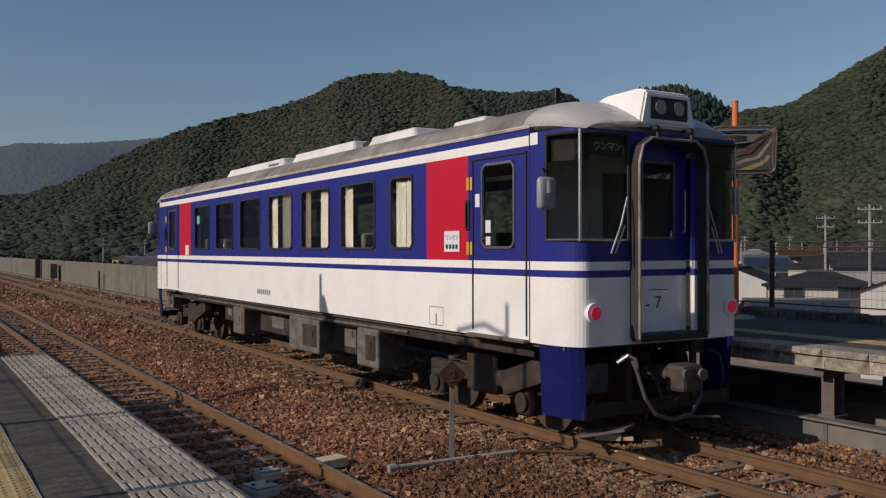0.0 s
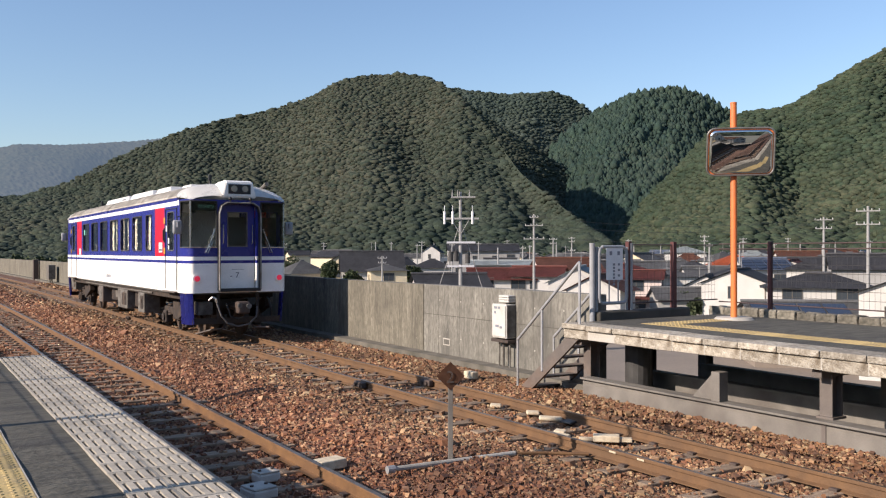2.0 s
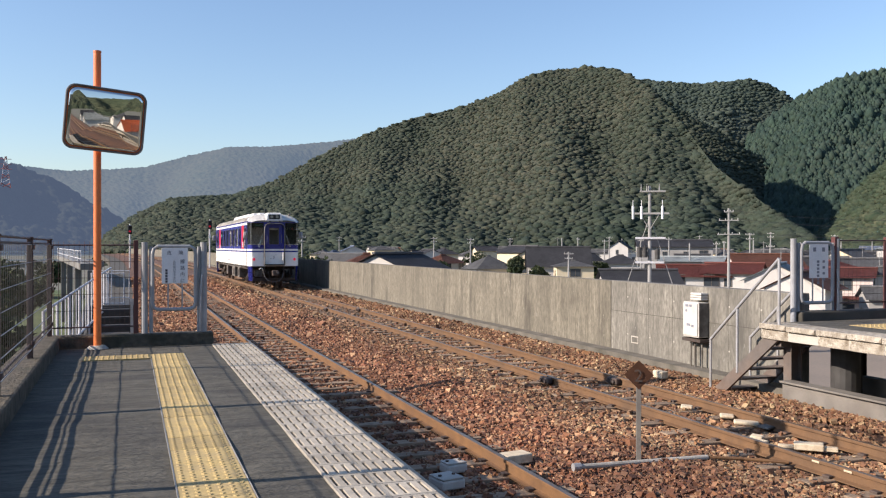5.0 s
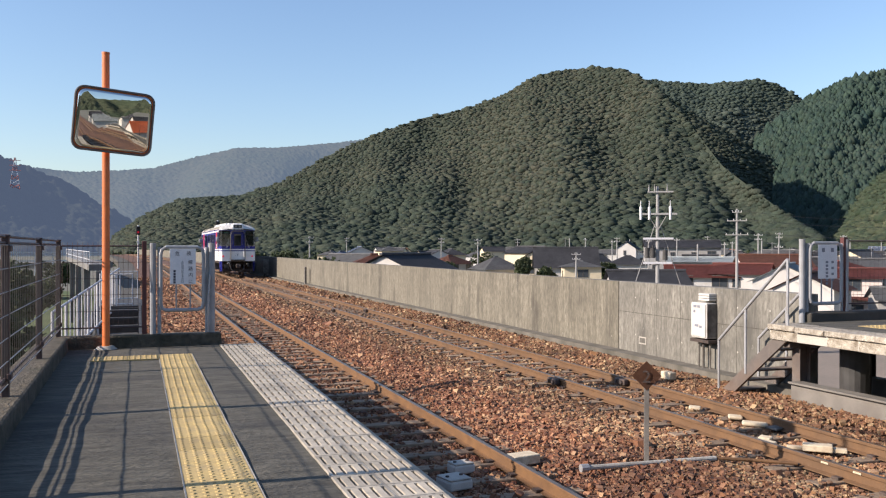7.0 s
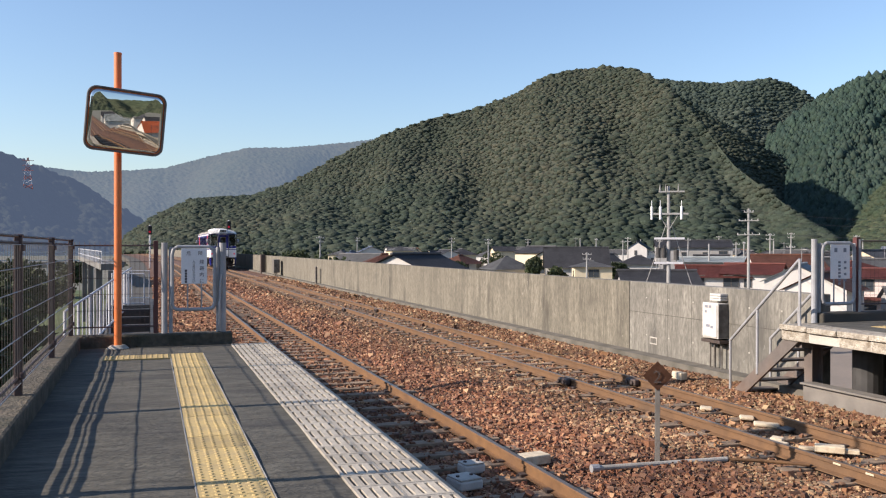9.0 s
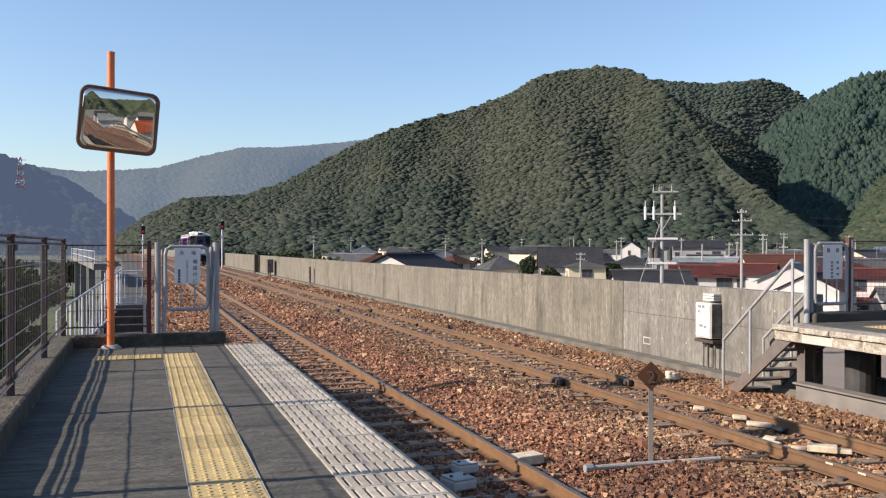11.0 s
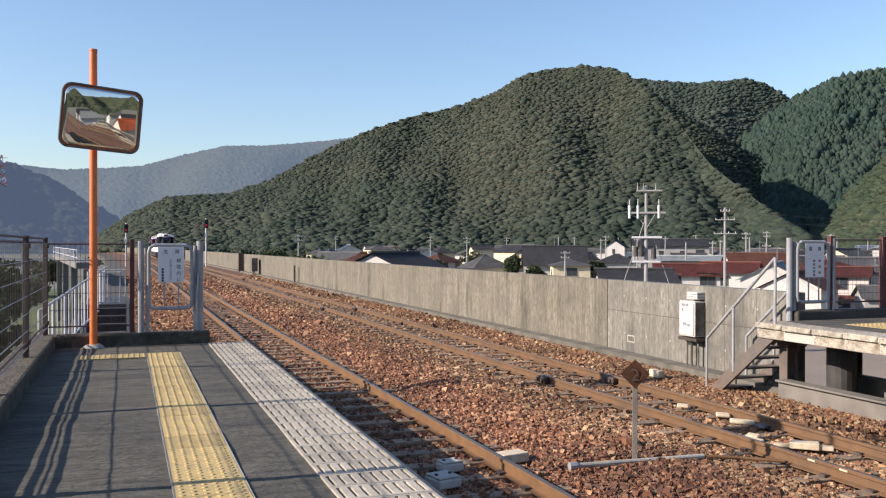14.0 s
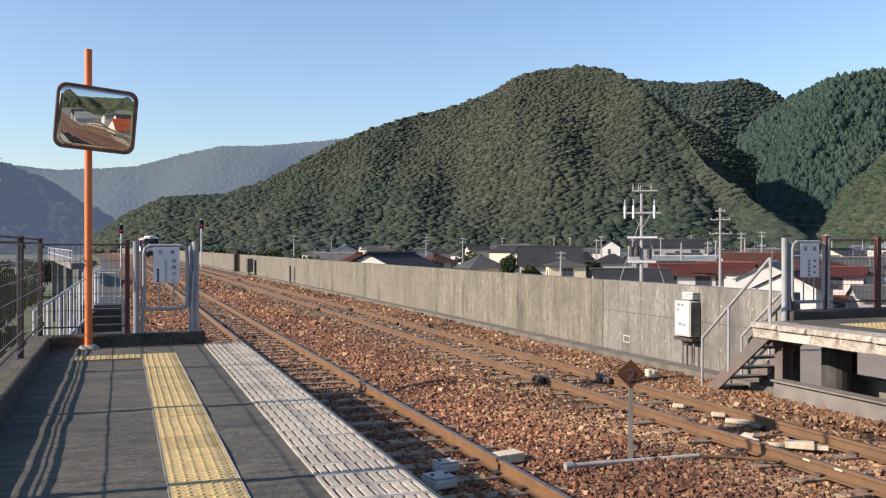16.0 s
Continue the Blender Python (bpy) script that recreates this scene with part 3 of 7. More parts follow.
def rounded_plate(bm, w, h, r, y0, y1, dome=0.0):
    """A rounded rectangle in x and z between y0 and y1; dome pushes the front out."""
    n = 10
    ring = []
    for cx, cz, a0 in ((w - r, h - r, 0), (-w + r, h - r, 90), (-w + r, -h + r, 180), (w - r, -h + r, 270)):
        for k in range(n):
            a = radians(a0 + 90 * k / (n - 1))
            ring.append((cx + r * math.cos(a), cz + r * math.sin(a)))
    steps = 12 if dome else 1
    rows = [[bm.verts.new((x, y1, z)) for x, z in ring]]
    for i in range(steps):
        f = 1 - i / steps
        rows.append([bm.verts.new((x * f, y0 - dome * (1 - f * f * (x * x + z * z) / (w * w + h * h)), z * f)) for x, z in ring])
    c = bm.verts.new((0, y0 - dome, 0))
    m = len(ring)
    for a, b in zip(rows, rows[1:]):
        for k in range(m):
            bm.faces.new((a[k], a[(k + 1) % m], b[(k + 1) % m], b[k]))
    for k in range(m):
        bm.faces.new((rows[-1][k], rows[-1][(k + 1) % m], c))
    bm.faces.new(rows[0][::-1])


def build_mirror(m, height, low, high, width, turn, tip, dip, shift, label):
    t = thing("platform_mirror", label, "mirror", m, "platform mirrors")
    bm = B()
    bar(bm, (0, 0, -0.02), (0, 0, height), 0.057, 20)
    p = part("pole", bm, "orange", t, "orange steel pole")
    bm = B()
    bar(bm, (0, 0, height - 0.01), (0, 0, height + 0.02), 0.060, 20)
    part("cap", bm, "orange", p)
    bm = B()
    bmesh.ops.create_cone(bm, cap_ends=True, segments=24, radius1=0.17, radius2=0.11, depth=0.05, matrix=Matrix.Translation((0, 0, 0.02)))
    part("footing", bm, "concrete_light", t)
    if height < 4:
        bm = B()
        bmesh.ops.create_cone(bm, cap_ends=True, segments=28, radius1=0.36, radius2=0.31, depth=0.045, matrix=Matrix.Translation((0, 0, 0.02)))
        part("pad", bm, "concrete_light", t, "round concrete pad at the foot of the pole")
    c = (low + high) / 2
    bm = B()
    h = (high - low) / 2
    rounded_plate(bm, width / 2, h, 0.13, -0.10, -0.02)
    hd = part("mirror_back", bm, "orange", t, "orange mirror housing")
    hd.matrix_local = pose(shift, -0.13, c, dip, tip, turn)
    bm = B()
    rounded_plate(bm, width / 2 - 0.035, h - 0.035, 0.11, -0.115, -0.10, 0.055)
    part("mirror_glass", bm, "mirror", hd, "convex mirror face", True)
    bm = B()
    pts = []
    for cx, cz, a0 in ((width / 2 - 0.13, h - 0.13, 0), (-width / 2 + 0.13, h - 0.13, 90), (-width / 2 + 0.13, -h + 0.13, 180), (width / 2 - 0.13, -h + 0.13, 270)):
        for k in range(6):
            a = radians(a0 + 18 * k)
            pts.append((cx + 0.13 * math.cos(a), -0.11, cz + 0.13 * math.sin(a)))
    tube(bm, pts + pts[:1], 0.017, 8)
    part("rim", bm, "rubber_rim", hd, "dark weathered rim")
    for z in (-h * 0.5, h * 0.5):
        bm = B()
        box(bm, -0.09, 0.09, -0.03, 0.09, z - 0.03, z + 0.03, 0.01)
        part("clamp", bm, "galvanised", hd)
    return t


M["rubber_rim"] = surface("rubber_rim", (0.20, 0.19, 0.18), (0.11, 0.09, 0.075), 6, 0.45, 0.2, metal=0.3)
build_near_platform()
build_side_fence()
build_end_fence()
build_gate(pose(0.69, 14.84, 0.95), "grey tubular gate with a white warning notice on the kerb")
build_mirror(pose(-0.47, 14.62, PLAT), 4.62, 3.07, 4.02, 1.16, 13, 3.5, 6, 0.10, "convex rectangular mirror on a tall orange pole by the kerb")


# ---------------------------------------------------------------- left of the line
def build_white_railing():
    f = thing("white_railing", "white steel balustrade along the walkway beside the viaduct", "railing")
    n = 7
    for k in range(n):
        y0, y1 = 15.6 + k * 1.15, 16.75 + k * 1.15
        x0, x1 = -1.32 + k * 0.125, -1.195 + k * 0.125
        h0, h1 = 0.36 + k * 0.075, 0.435 + k * 0.075
        bm = B()
        bar(bm, (x0, y0, -0.2), (x0, y0, h0 + 0.93), 0.026, 8)
        part("post", bm, "rail_white", f)
        for z in (0.0, 0.92):
            bm = B()
            bar(bm, (x0, y0, h0 + z), (x1, y1, h1 + z), 0.022, 8)
            part("rail", bm, "rail_white", f)
        for i in range(1, 3):
            u = i / 3
            hu = h0 + (h1 - h0) * u
            bm = B()
            bar(bm, (x0 + (x1 - x0) * u, y0 + 1.15 * u, hu), (x0 + (x1 - x0) * u, y0 + 1.15 * u, hu + 0.92), 0.012, 6)
            part("baluster", bm, "rail_white", f)
    bm = B()
    box(bm, -1.5, 0.22, 15.0, 34, -0.5, -0.14)
    structure("walkway", bm, "concrete_dark", "dark concrete walkway slab beside the track", "walkway")


M["rail_white"] = surface("rail_white", (0.62, 0.62, 0.63), (0.5, 0.5, 0.52), 5, 0.5, 0.1)


def build_signal(x, y, top, label):
    s = thing("railway_signal", label, "signal", pose(x, y, -0.2), "railway signals")
    top += 0.2
    bm = B()
    bar(bm, (0, 0, 0), (0, 0, top), 0.09, 12)
    part("mast", bm, "rail_white", s, "white mast")
    bm = B()
    box(bm, -0.26, 0.26, -0.25, -0.06, top - 1.15, top - 0.12, 0.1)
    h = part("signal_head", bm, "black", s, "black signal head")
    for k, mt in enumerate(("black", "signal_red")):
        z = top - 0.4 - k * 0.42
        bm = B()
        bar(bm, (0, -0.27, z), (0, -0.24, z), 0.13, 16)
        part("lens", bm, mt, h)
        bm = B()
        for i in range(7):
            a0, a1 = radians(i * 180 / 7), radians((i + 1) * 180 / 7)
            quad(bm, (0.15 * math.cos(a0), -0.25, z + 0.15 * math.sin(a0)), (0.15 * math.cos(a1), -0.25, z + 0.15 * math.sin(a1)), (0.15 * math.cos(a1), -0.5, z + 0.15 * math.sin(a1)), (0.15 * math.cos(a0), -0.5, z + 0.15 * math.sin(a0)))
        bmesh.ops.solidify(bm, geom=bm.faces[:], thickness=0.01)
        part("visor", bm, "black", h)
    bm = B()
    box(bm, -0.12, 0.12, -0.14, -0.08, top - 2.2, top - 1.8, 0.02)
    part("number_plate", bm, "sign_white", s)


build_white_railing()
build_signal(0.05, 109, 4.95, "railway signal on a white mast with a red light")
build_signal(8.95, 106.5, 5.55, "railway signal on a white mast beside the parapet")


# ---------------------------------------------------------------- platform across the tracks
def build_far_platform():
    x0, x1, ye = 9.70, 13.75, 11.67
    bm = B()
    box(bm, x0 + 0.45, x1, -16, ye, PLAT_R - 0.16, PLAT_R)
    structure("platform_across", bm, "asphalt", "asphalt deck of the platform across the tracks", "platform")
    bm = B()
    box(bm, x0 + 0.05, x0 + 0.45, -16, ye, PLAT_R - 0.24, PLAT_R - 0.02)
    edge = structure("platform_across_edge", bm, "concrete_light", "weathered concrete blocks along the platform edge", "platform edge")
    bm = B()
    box(bm, 0, 0.50, 0.005, 0.615, -0.085, 0.0, 0.008)
    top = mesh_of("coping_block", bm, "coping")
    bm = B()
    box(bm, 0, 0.40, 0.004, 0.616, -0.25, -0.088, 0.010)
    low = mesh_of("edge_block", bm, "coping")
    rng = random.Random(8)
    y = ye - 0.62
    while y > -15:
        for me, nm, dx in ((top, "coping_block", 0.0), (low, "edge_block", 0.05)):
            o = new(nm, me)
            o.parent = edge
            o.location = (x0 + dx + rng.uniform(-.01, .01), y, PLAT_R + 0.004 + rng.uniform(-.006, .004))
        y -= 0.62
    # tactile strip with the turn at its end
    bm = B()
    s = 0.44
    box(bm, 0, s, 0, s, -0.02, 0.005)
    for i in range(5):
        for j in range(5):
            bmesh.ops.create_cone(bm, cap_ends=True, segments=5, radius1=0.022, radius2=0.014, depth=0.007, matrix=Matrix.Translation((0.05 + i * 0.085, 0.05 + j * 0.085, 0.008)))
    tac = mesh_of("tactile_block", bm, "tactile")
    st = structure("tactile_strip_across", B(), "tactile", "yellow studded guide blocks on the platform across", "tactile paving")
    y = 10.42
    while y > 0:
        o = new("tactile_block", tac)
        o.parent = st
        o.location = (10.78, y, PLAT_R)
        y -= 0.445
    for k in range(1, 5):
        o = new("tactile_block", tac)
        o.parent = st
        o.location = (10.78 + k * 0.445, 10.42, PLAT_R)
    # steel carrying frame
    fr = thing("platform_support", "grey-brown steelwork that carries the platform across", "steelwork")
    bm = B()
    box(bm, 9.90, 10.02, -16, 11.35, -0.17, 0.17)
    box(bm, 9.83, 10.09, -16, 11.35, 0.17, 0.20, 0.004)
    g = part("girder", bm, "girder", fr, "long pale grey steel girder")
    for y in (6.78, 2.4, -2):
        bm = B()
        box(bm, 9.885, 9.90, y - 0.03, y + 0.03, -0.17, 0.17)
        part("stiffener", bm, "steel_brown", g)
    for y in (11.4, 6.85, 2.3, -2.3):
        for x in (10.15, 11.5, 13.0):
            bm = B()
            z0 = -0.25 if x < 10.5 and y > 11 else (0.2 if x < 10.5 else -3.0)
            box(bm, x - 0.10, x + 0.10, y - 0.015, y + 0.015, z0, 0.78)
            box(bm, x - 0.11, x - 0.09, y - 0.09, y + 0.09, z0, 0.78)
            box(bm, x + 0.09, x + 0.11, y - 0.09, y + 0.09, z0, 0.78)
            box(bm, x - 0.14, x + 0.14, y - 0.12, y + 0.12, z0, z0 + 0.03)
            part("column", bm, "steel_brown", fr)
        bm = B()
        box(bm, 9.85, 13.6, y - 0.07, y + 0.07, 0.74, 0.90, 0.01)
        part("cross_beam", bm, "steel_brown", fr)
    for x in (11.4, 12.9):
        bm = B()
        box(bm, x - 0.06, x + 0.06, -16, 11.4, 0.70, 0.88)
        part("long_beam", bm, "steel_dark", fr)
        bm = B()
        box(bm, x - 0.10, x + 0.10, -16, 11.4, 0.19, 0.22, 0.004)
        box(bm, x - 0.02, x + 0.02, -16, 11.4, -0.30, 0.19)
        part("inner_girder", bm, "girder", fr)
    bm = B()
    box(bm, 10.95, 11.2, -16, 10.6, -0.14, -0.08, 0.004)
    part("pale_duct", bm, "concrete_light", fr)
    # bracket that stands on the girder
    bm = B()
    tri = [[bm.verts.new((x, y, z)) for y, z in ((8.56, 0.205), (8.95, 0.205), (8.56, 0.60))] for x in (9.92, 9.95)]
    bm.faces.new(tri[0])
    bm.faces.new(tri[1][::-1])
    for i in range(3):
        bm.faces.new((tri[0][i], tri[1][i], tri[1][(i + 1) % 3], tri[0][(i + 1) % 3]))
    bmesh.ops.recalc_face_normals(bm, faces=bm.faces[:])
    box(bm, 9.86, 10.04, 8.40, 8.55, 0.2, 0.62, 0.005)
    part("stop_bracket", bm, "girder", fr)
    bm = B()
    box(bm, 11.0, 11.2, 11.0, 11.2, -3, 0.75)
    bar(bm, (10.75, 10.9, -3), (10.75, 10.9, 0.75), 0.22, 16)
    part("round_column", bm, "steel_dark", fr)
    # kerbs
    bm = B()
    box(bm, 10.62, 12.95, 11.72, 11.98, 0.85, 1.26, 0.03)
    structure("kerb_across_end", bm, "concrete_dark", "dark concrete kerb at the end of the platform across", "kerb")
    bm = B()
    box(bm, 13.76, 13.98, -16, 11.98, 0.80, 1.18)
    back = structure("kerb_across_back", bm, "stone_kerb", "rough stone kerb along the back of the platform across", "kerb")
    shapes = []
    for k in range(5):
        bm = B()
        box(bm, 13.70, 14.0, 0.012, 0.388, 1.02, 1.245, 0.025)
        for v in bm.verts:
            v.co += Vector((rng.uniform(-.014, .014), rng.uniform(-.012, .012), rng.uniform(-.02, .014)))
        shapes.append(mesh_of("kerb_stone", bm, "stone_kerb"))
    y = 11.55
    while y > -3:
        o = new("kerb_stone", rng.choice(shapes))
        o.parent = back
        o.location = (rng.uniform(-.012, .012), y, rng.uniform(-.012, .008))
        y -= 0.40


def build_back_fence():
    f = thing("mesh_fence", "red-brown posts and wire mesh behind the platform across", "fence", pose(13.85, 0, 1.24))
    posts = [10.6, 7.7, 4.8, 1.9, -1.0, -3.9]
    for y in posts:
        bm = B()
        box(bm, -0.035, 0.035, y - 0.035, y + 0.035, -0.05, 1.28, 0.006)
        part("post", bm, "fence_red", f)
    for z in (0.10, 1.14, 1.24):
        bm = B()
        bar(bm, (0, -2.6, z), (0, 11.8, z), 0.012, 6)
        part("rail", bm, "fence_brown", f)
    for y0, y1 in zip(posts, posts[1:]):
        bm = B()
        mesh_panel(bm, (0.02, y1 + 0.04), (0.02, y0 - 0.04), 0.1, 1.2, 0.10, 0.15, 0.0028)
        part("mesh_panel", bm, "mesh_wire", f)
    f = thing("end_fence", "red-brown posts and mesh on the end of the platform across", "fence", pose(0, 11.85, 1.26))
    for x in (11.45, 12.62):
        bm = B()
        box(bm, x - 0.045, x + 0.045, -0.045, 0.045, -0.05, 1.26, 0.006)
        part("post", bm, "fence_red", f)
    for z in (0.12, 1.20):
        bm = B()
        bar(bm, (11.45, 0, z), (13.85, 0, z), 0.013, 6)
        part("rail", bm, "fence_brown", f)
    bm = B()
    mesh_panel(bm, (11.49, 0.02), (13.8, 0.02), 0.12, 1.20, 0.09, 0.15, 0.0028)
    part("mesh_panel", bm, "mesh_wire", f)


def build_steps():
    st = thing("steel_steps", "dark steel steps with pale handrails down from the platform", "steps")
    x0, x1 = 9.80, 10.60
    for x in (x0, x1):
        bm = B()
        beam(bm, (x, 11.38, 0.93), (x, 12.85, -0.22), 0.05, 0.2)
        part("stringer", bm, "steel_brown", st)
    for k in range(5):
        z = 0.70 - k * 0.20
        y = 11.62 + k * 0.255
        bm = B()
        box(bm, x0 + 0.03, x1 - 0.03, y - 0.12, y + 0.12, z - 0.03, z, 0.004)
        part("tread", bm, "steel_brown", st)
    for x in (x0 - 0.03, x1 + 0.03):
        inner = x > x1
        pts = [(x, 11.93, 1.60) if inner else (x, 11.28, 2.16), (x, 13.02, 0.70)]
        bm = B()
        bar(bm, pts[0], pts[1], 0.026, 10)
        part("handrail", bm, "galvanised", st)
        for y, zb, zt in ((11.93, 0.6, 1.60) if inner else (11.28, 1.0, 2.16), (12.3, 0.2, 1.29), (13.02, -0.25, 0.70)):
            bm = B()
            bar(bm, (x, y, zb), (x, y, zt), 0.024, 10)
            part("rail_post", bm, "galvanised", st)


def build_switch_box():
    b = thing("switch_box", "white metal switch box mounted on the parapet", "switch box", pose(WALL_X - 0.02, 14.68, 0.55))
    bm = B()
    box(bm, -0.24, 0.0, -0.25, 0.25, 0, 0.70, 0.012)
    part("case", bm, "box_white", b)
    bm = B()
    box(bm, -0.26, -0.242, -0.23, 0.23, 0.03, 0.67, 0.006)
    d = part("door", bm, "box_white", b, "scuffed white door")
    for i, (y, z, w) in enumerate(((0.10, 0.60, 0.1), (-0.02, 0.60, 0.08), (0.12, 0.50, 0.06), (0.05, 0.22, 0.12), (-0.08, 0.20, 0.08))):
        bm = B()
        box(bm, -0.264, -0.26, y - w / 2, y + w / 2, z, z + 0.05)
        part("lettering", bm, "ink_grey", d)
    # dark sheet paints the shade on the side turned from the sun
    bm = B()
    box(bm, -0.23, -0.01, -0.262, -0.251, 0.02, 0.68, 0.004)
    part("shade_panel", bm, "under_grey", b)
    for z in (0.74, 0.79, 0.84):
        bm = B()
        box(bm, -0.18, 0, -0.24, 0.10, z, z + 0.042, 0.008)
        part("upper_slat", bm, "box_white", b)
    bm = B()
    box(bm, -0.24, 0.01, -0.30, 0.30, -0.09, -0.03, 0.005)
    part("bracket", bm, "iron_dark", b)
    for y in (0.16, 0.02, -0.2):
        bm = B()
        bar(bm, (-0.12, y, -0.75), (-0.12, y, -0.03), 0.02 if y < 0.1 else 0.015, 8)
        part("conduit", bm, "under_grey", b)


M["coping"] = surface("coping", (0.52, 0.47, 0.38), (0.25, 0.215, 0.165), 13.0, 0.9, 1.0, fine=34, jitter=0.25, dirt=(0.12, 0.085, 0.05), dirt_amount=0.7, dirt_scale=9.0, depth=0.03)
M["stone_kerb"] = surface("stone_kerb", (0.24, 0.215, 0.17), (0.085, 0.078, 0.06), 12.0, 0.95, 0.9, fine=25, jitter=0.3, dirt=(0.08, 0.08, 0.055), depth=0.03)
M["steel_dark"] = surface("steel_dark", (0.062, 0.060, 0.056), (0.036, 0.034, 0.032), 4, 0.7, 0.2)
build_far_platform()
build_back_fence()
build_gate(pose(11.02, 11.85, 1.02), "grey tubular gate with a pale notice across the tracks", False)
build_steps()
build_switch_box()
build_mirror(pose(12.86, 10.62, PLAT_R), 3.92, 2.62, 3.46, 1.16, -40, 0, 11, 0.0, "convex rectangular mirror on an orange pole across the tracks")


# ---------------------------------------------------------------- along the track
def build_track_things():
    m = thing("track_marker", "brown diamond-shaped marker on a grey post in the ballast", "marker", pose(5.40, 8.49, -0.2, 0, 0, -28))
    bm = B()
    box(bm, -0.028, 0.028, -0.012, 0.012, 0, 1.16, 0.003)
    box(bm, -0.028, 0.028, -0.028, 0.012, 0, 1.16, 0.003)
    part("post", bm, "girder", m)
    bm = B()
    r = 0.165
    v = [bm.verts.new((x, -0.034, z + 1.11)) for x, z in ((0, r), (r, 0), (0, -r), (-r, 0))]
    bm.faces.new(v)
    bmesh.ops.solidify(bm, geom=bm.faces[:], thickness=0.012)
    p = part("plate", bm, "marker_plate", m, "weathered brown plate")
    letters("2", p, pose(-0.055, -0.053, 1.035, 90, 0, 0), 0.20, "iron_dark")
    r_ = thing("ground_pipe", "pale steel pipe lying across the ballast", "pipe")
    bm = B()
    bar(bm, (4.56, 8.43, -0.05), (6.25, 8.39, -0.07), 0.03, 10)
    part("pipe", bm, "concrete_light", r_)
    bm = B()
    bar(bm, (4.54, 8.432, -0.05), (4.63, 8.43, -0.05), 0.045, 10)
    part("collar", bm, "galvanised", r_)
    bm = B()
    tube(bm, [(6.25, 8.39, -0.07), (6.65, 8.25, -0.09), (7.05, 7.98, -0.10)], 0.02, 8)
    part("rusty_end", bm, "rail_rust", r_)
    for x, y, a, sx, sy in ((3.12, 8.55, 12, 0.14, 0.15), (3.40, 9.1, 8, 0.13, 0.10)):
        b = thing("trackside_box", "pale grey junction box lying between the rails", "junction box", pose(x, y, -0.13, 0, 0, a), "junction boxes")
        bm = B()
        box(bm, -sx, sx, -sy, sy, -0.03, 0.07, 0.02)
        part("case", bm, "box_white", b)
        bm = B()
        box(bm, -sx * 0.95, sx * 0.95, -sy * 0.95, sy * 0.95, 0.07, 0.09, 0.01)
        l = part("lid", bm, "concrete_light", b)
        for px in (-0.6, 0.6):
            bm = B()
            bar(bm, (px * sx, 0, 0.085), (px * sx, 0, 0.105), 0.02, 8)
            part("bolt", bm, "iron_dark", l)
    s = thing("concrete_slab", "pale concrete block beside the rail", "block", pose(4.22, 9.25, -0.16, 0, 0, 10))
    bm = B()
    box(bm, -0.18, 0.18, -0.11, 0.11, 0, 0.11, 0.015)
    part("slab", bm, "cream_paint", s)
    s = thing("stone_block", "small white block at the foot of the parapet", "block", pose(9.48, 14.15, -0.14, 0, 0, 5))
    bm = B()
    box(bm, -0.08, 0.08, -0.14, 0.14, 0, 0.14, 0.02)
    part("block", bm, "cream_paint", s)
    w = thing("track_device", "cream metal device between the rails of the far track", "track device", pose(7.86, 8.48, -0.13, 0, 0, -42))
    bm = B()
    box(bm, -0.22, 0.12, -0.09, 0.09, 0, 0.08, 0.012)
    part("case", bm, "cream_paint", w)
    for q in ((0.12, 0.28, -0.06, 0.05, 0, 0.05, 0.01), (-0.40, -0.22, -0.04, 0.04, 0, 0.04, 0.01)):
        bm = B()
        box(bm, *q)
        part("arm", bm, "cream_paint", w)
    for x, y, L in ((8.10, 10.0, .34), (8.16, 10.5, .20), (7.45, 9.0, .26), (8.04, 11.3, .18), (7.62, 9.2, .16)):
        c = thing("concrete_chip", "flat pale concrete fragment between the rails", "concrete fragment", pose(x, y, -0.13, 4, 3, x * 40), "concrete fragments")
        bm = B()
        box(bm, -L / 2, L / 2, -0.07, 0.07, 0, 0.05, 0.02)
        part("fragment", bm, "cream_paint", c)
    for x, y in ((7.74 - .566, 14.2), (7.74 + .566, 13.75), (7.74 - .566, 33.0), (7.74 + .566, 32.4)):
        c = thing("rail_joint_box", "dark iron rail-bond box clamped to the rail", "rail box", pose(x, y, -0.12), "rail boxes")
        bm = B()
        box(bm, -0.13, -0.03, -0.17, 0.17, 0, 0.11, 0.02)
        part("case", bm, "iron_dark", c)
        for k in (-0.09, 0.09):
            bm = B()
            bar(bm, (-0.16, k, 0.05), (-0.12, k, 0.05), 0.035, 8)
            part("bolt", bm, "iron_dark", c)
    p = thing("slate_plate", "dark grey flat plate between the rails of the far track", "plate", pose(8.22, 9.72, -0.13, 3, 2, 20))
    bm = B()
    box(bm, -0.13, 0.13, -0.09, 0.09, 0, 0.03, 0.008)
    part("plate", bm, "under_grey", p)
    for y in (7.66, 7.2):
        m = thing("rail_marker_tag", "pale yellow tag stuck on the side of the rail", "tag", pose(7.74 - 0.566, y, 0), "rail tags")
        bm = B()
        box(bm, -0.042, -0.0335, -0.055, 0.055, -0.034, -0.012, 0.002)
        part("tag", bm, "cream_paint", m)
    # added out of view: the boxed head casts the shadow patch on the far rails
    c = thing("unseen_pole", "unseen slim grey pole behind the platform fence, added to shadow the far rails", "pole", pose(-1.85, 9.1, GROUND))
    bm = B()
    bar(bm, (0, 0, 0), (0, 0, 11.9), 0.05, 14, 0.035)
    part("mast", bm, "pole_concrete", c)
    bm = B()
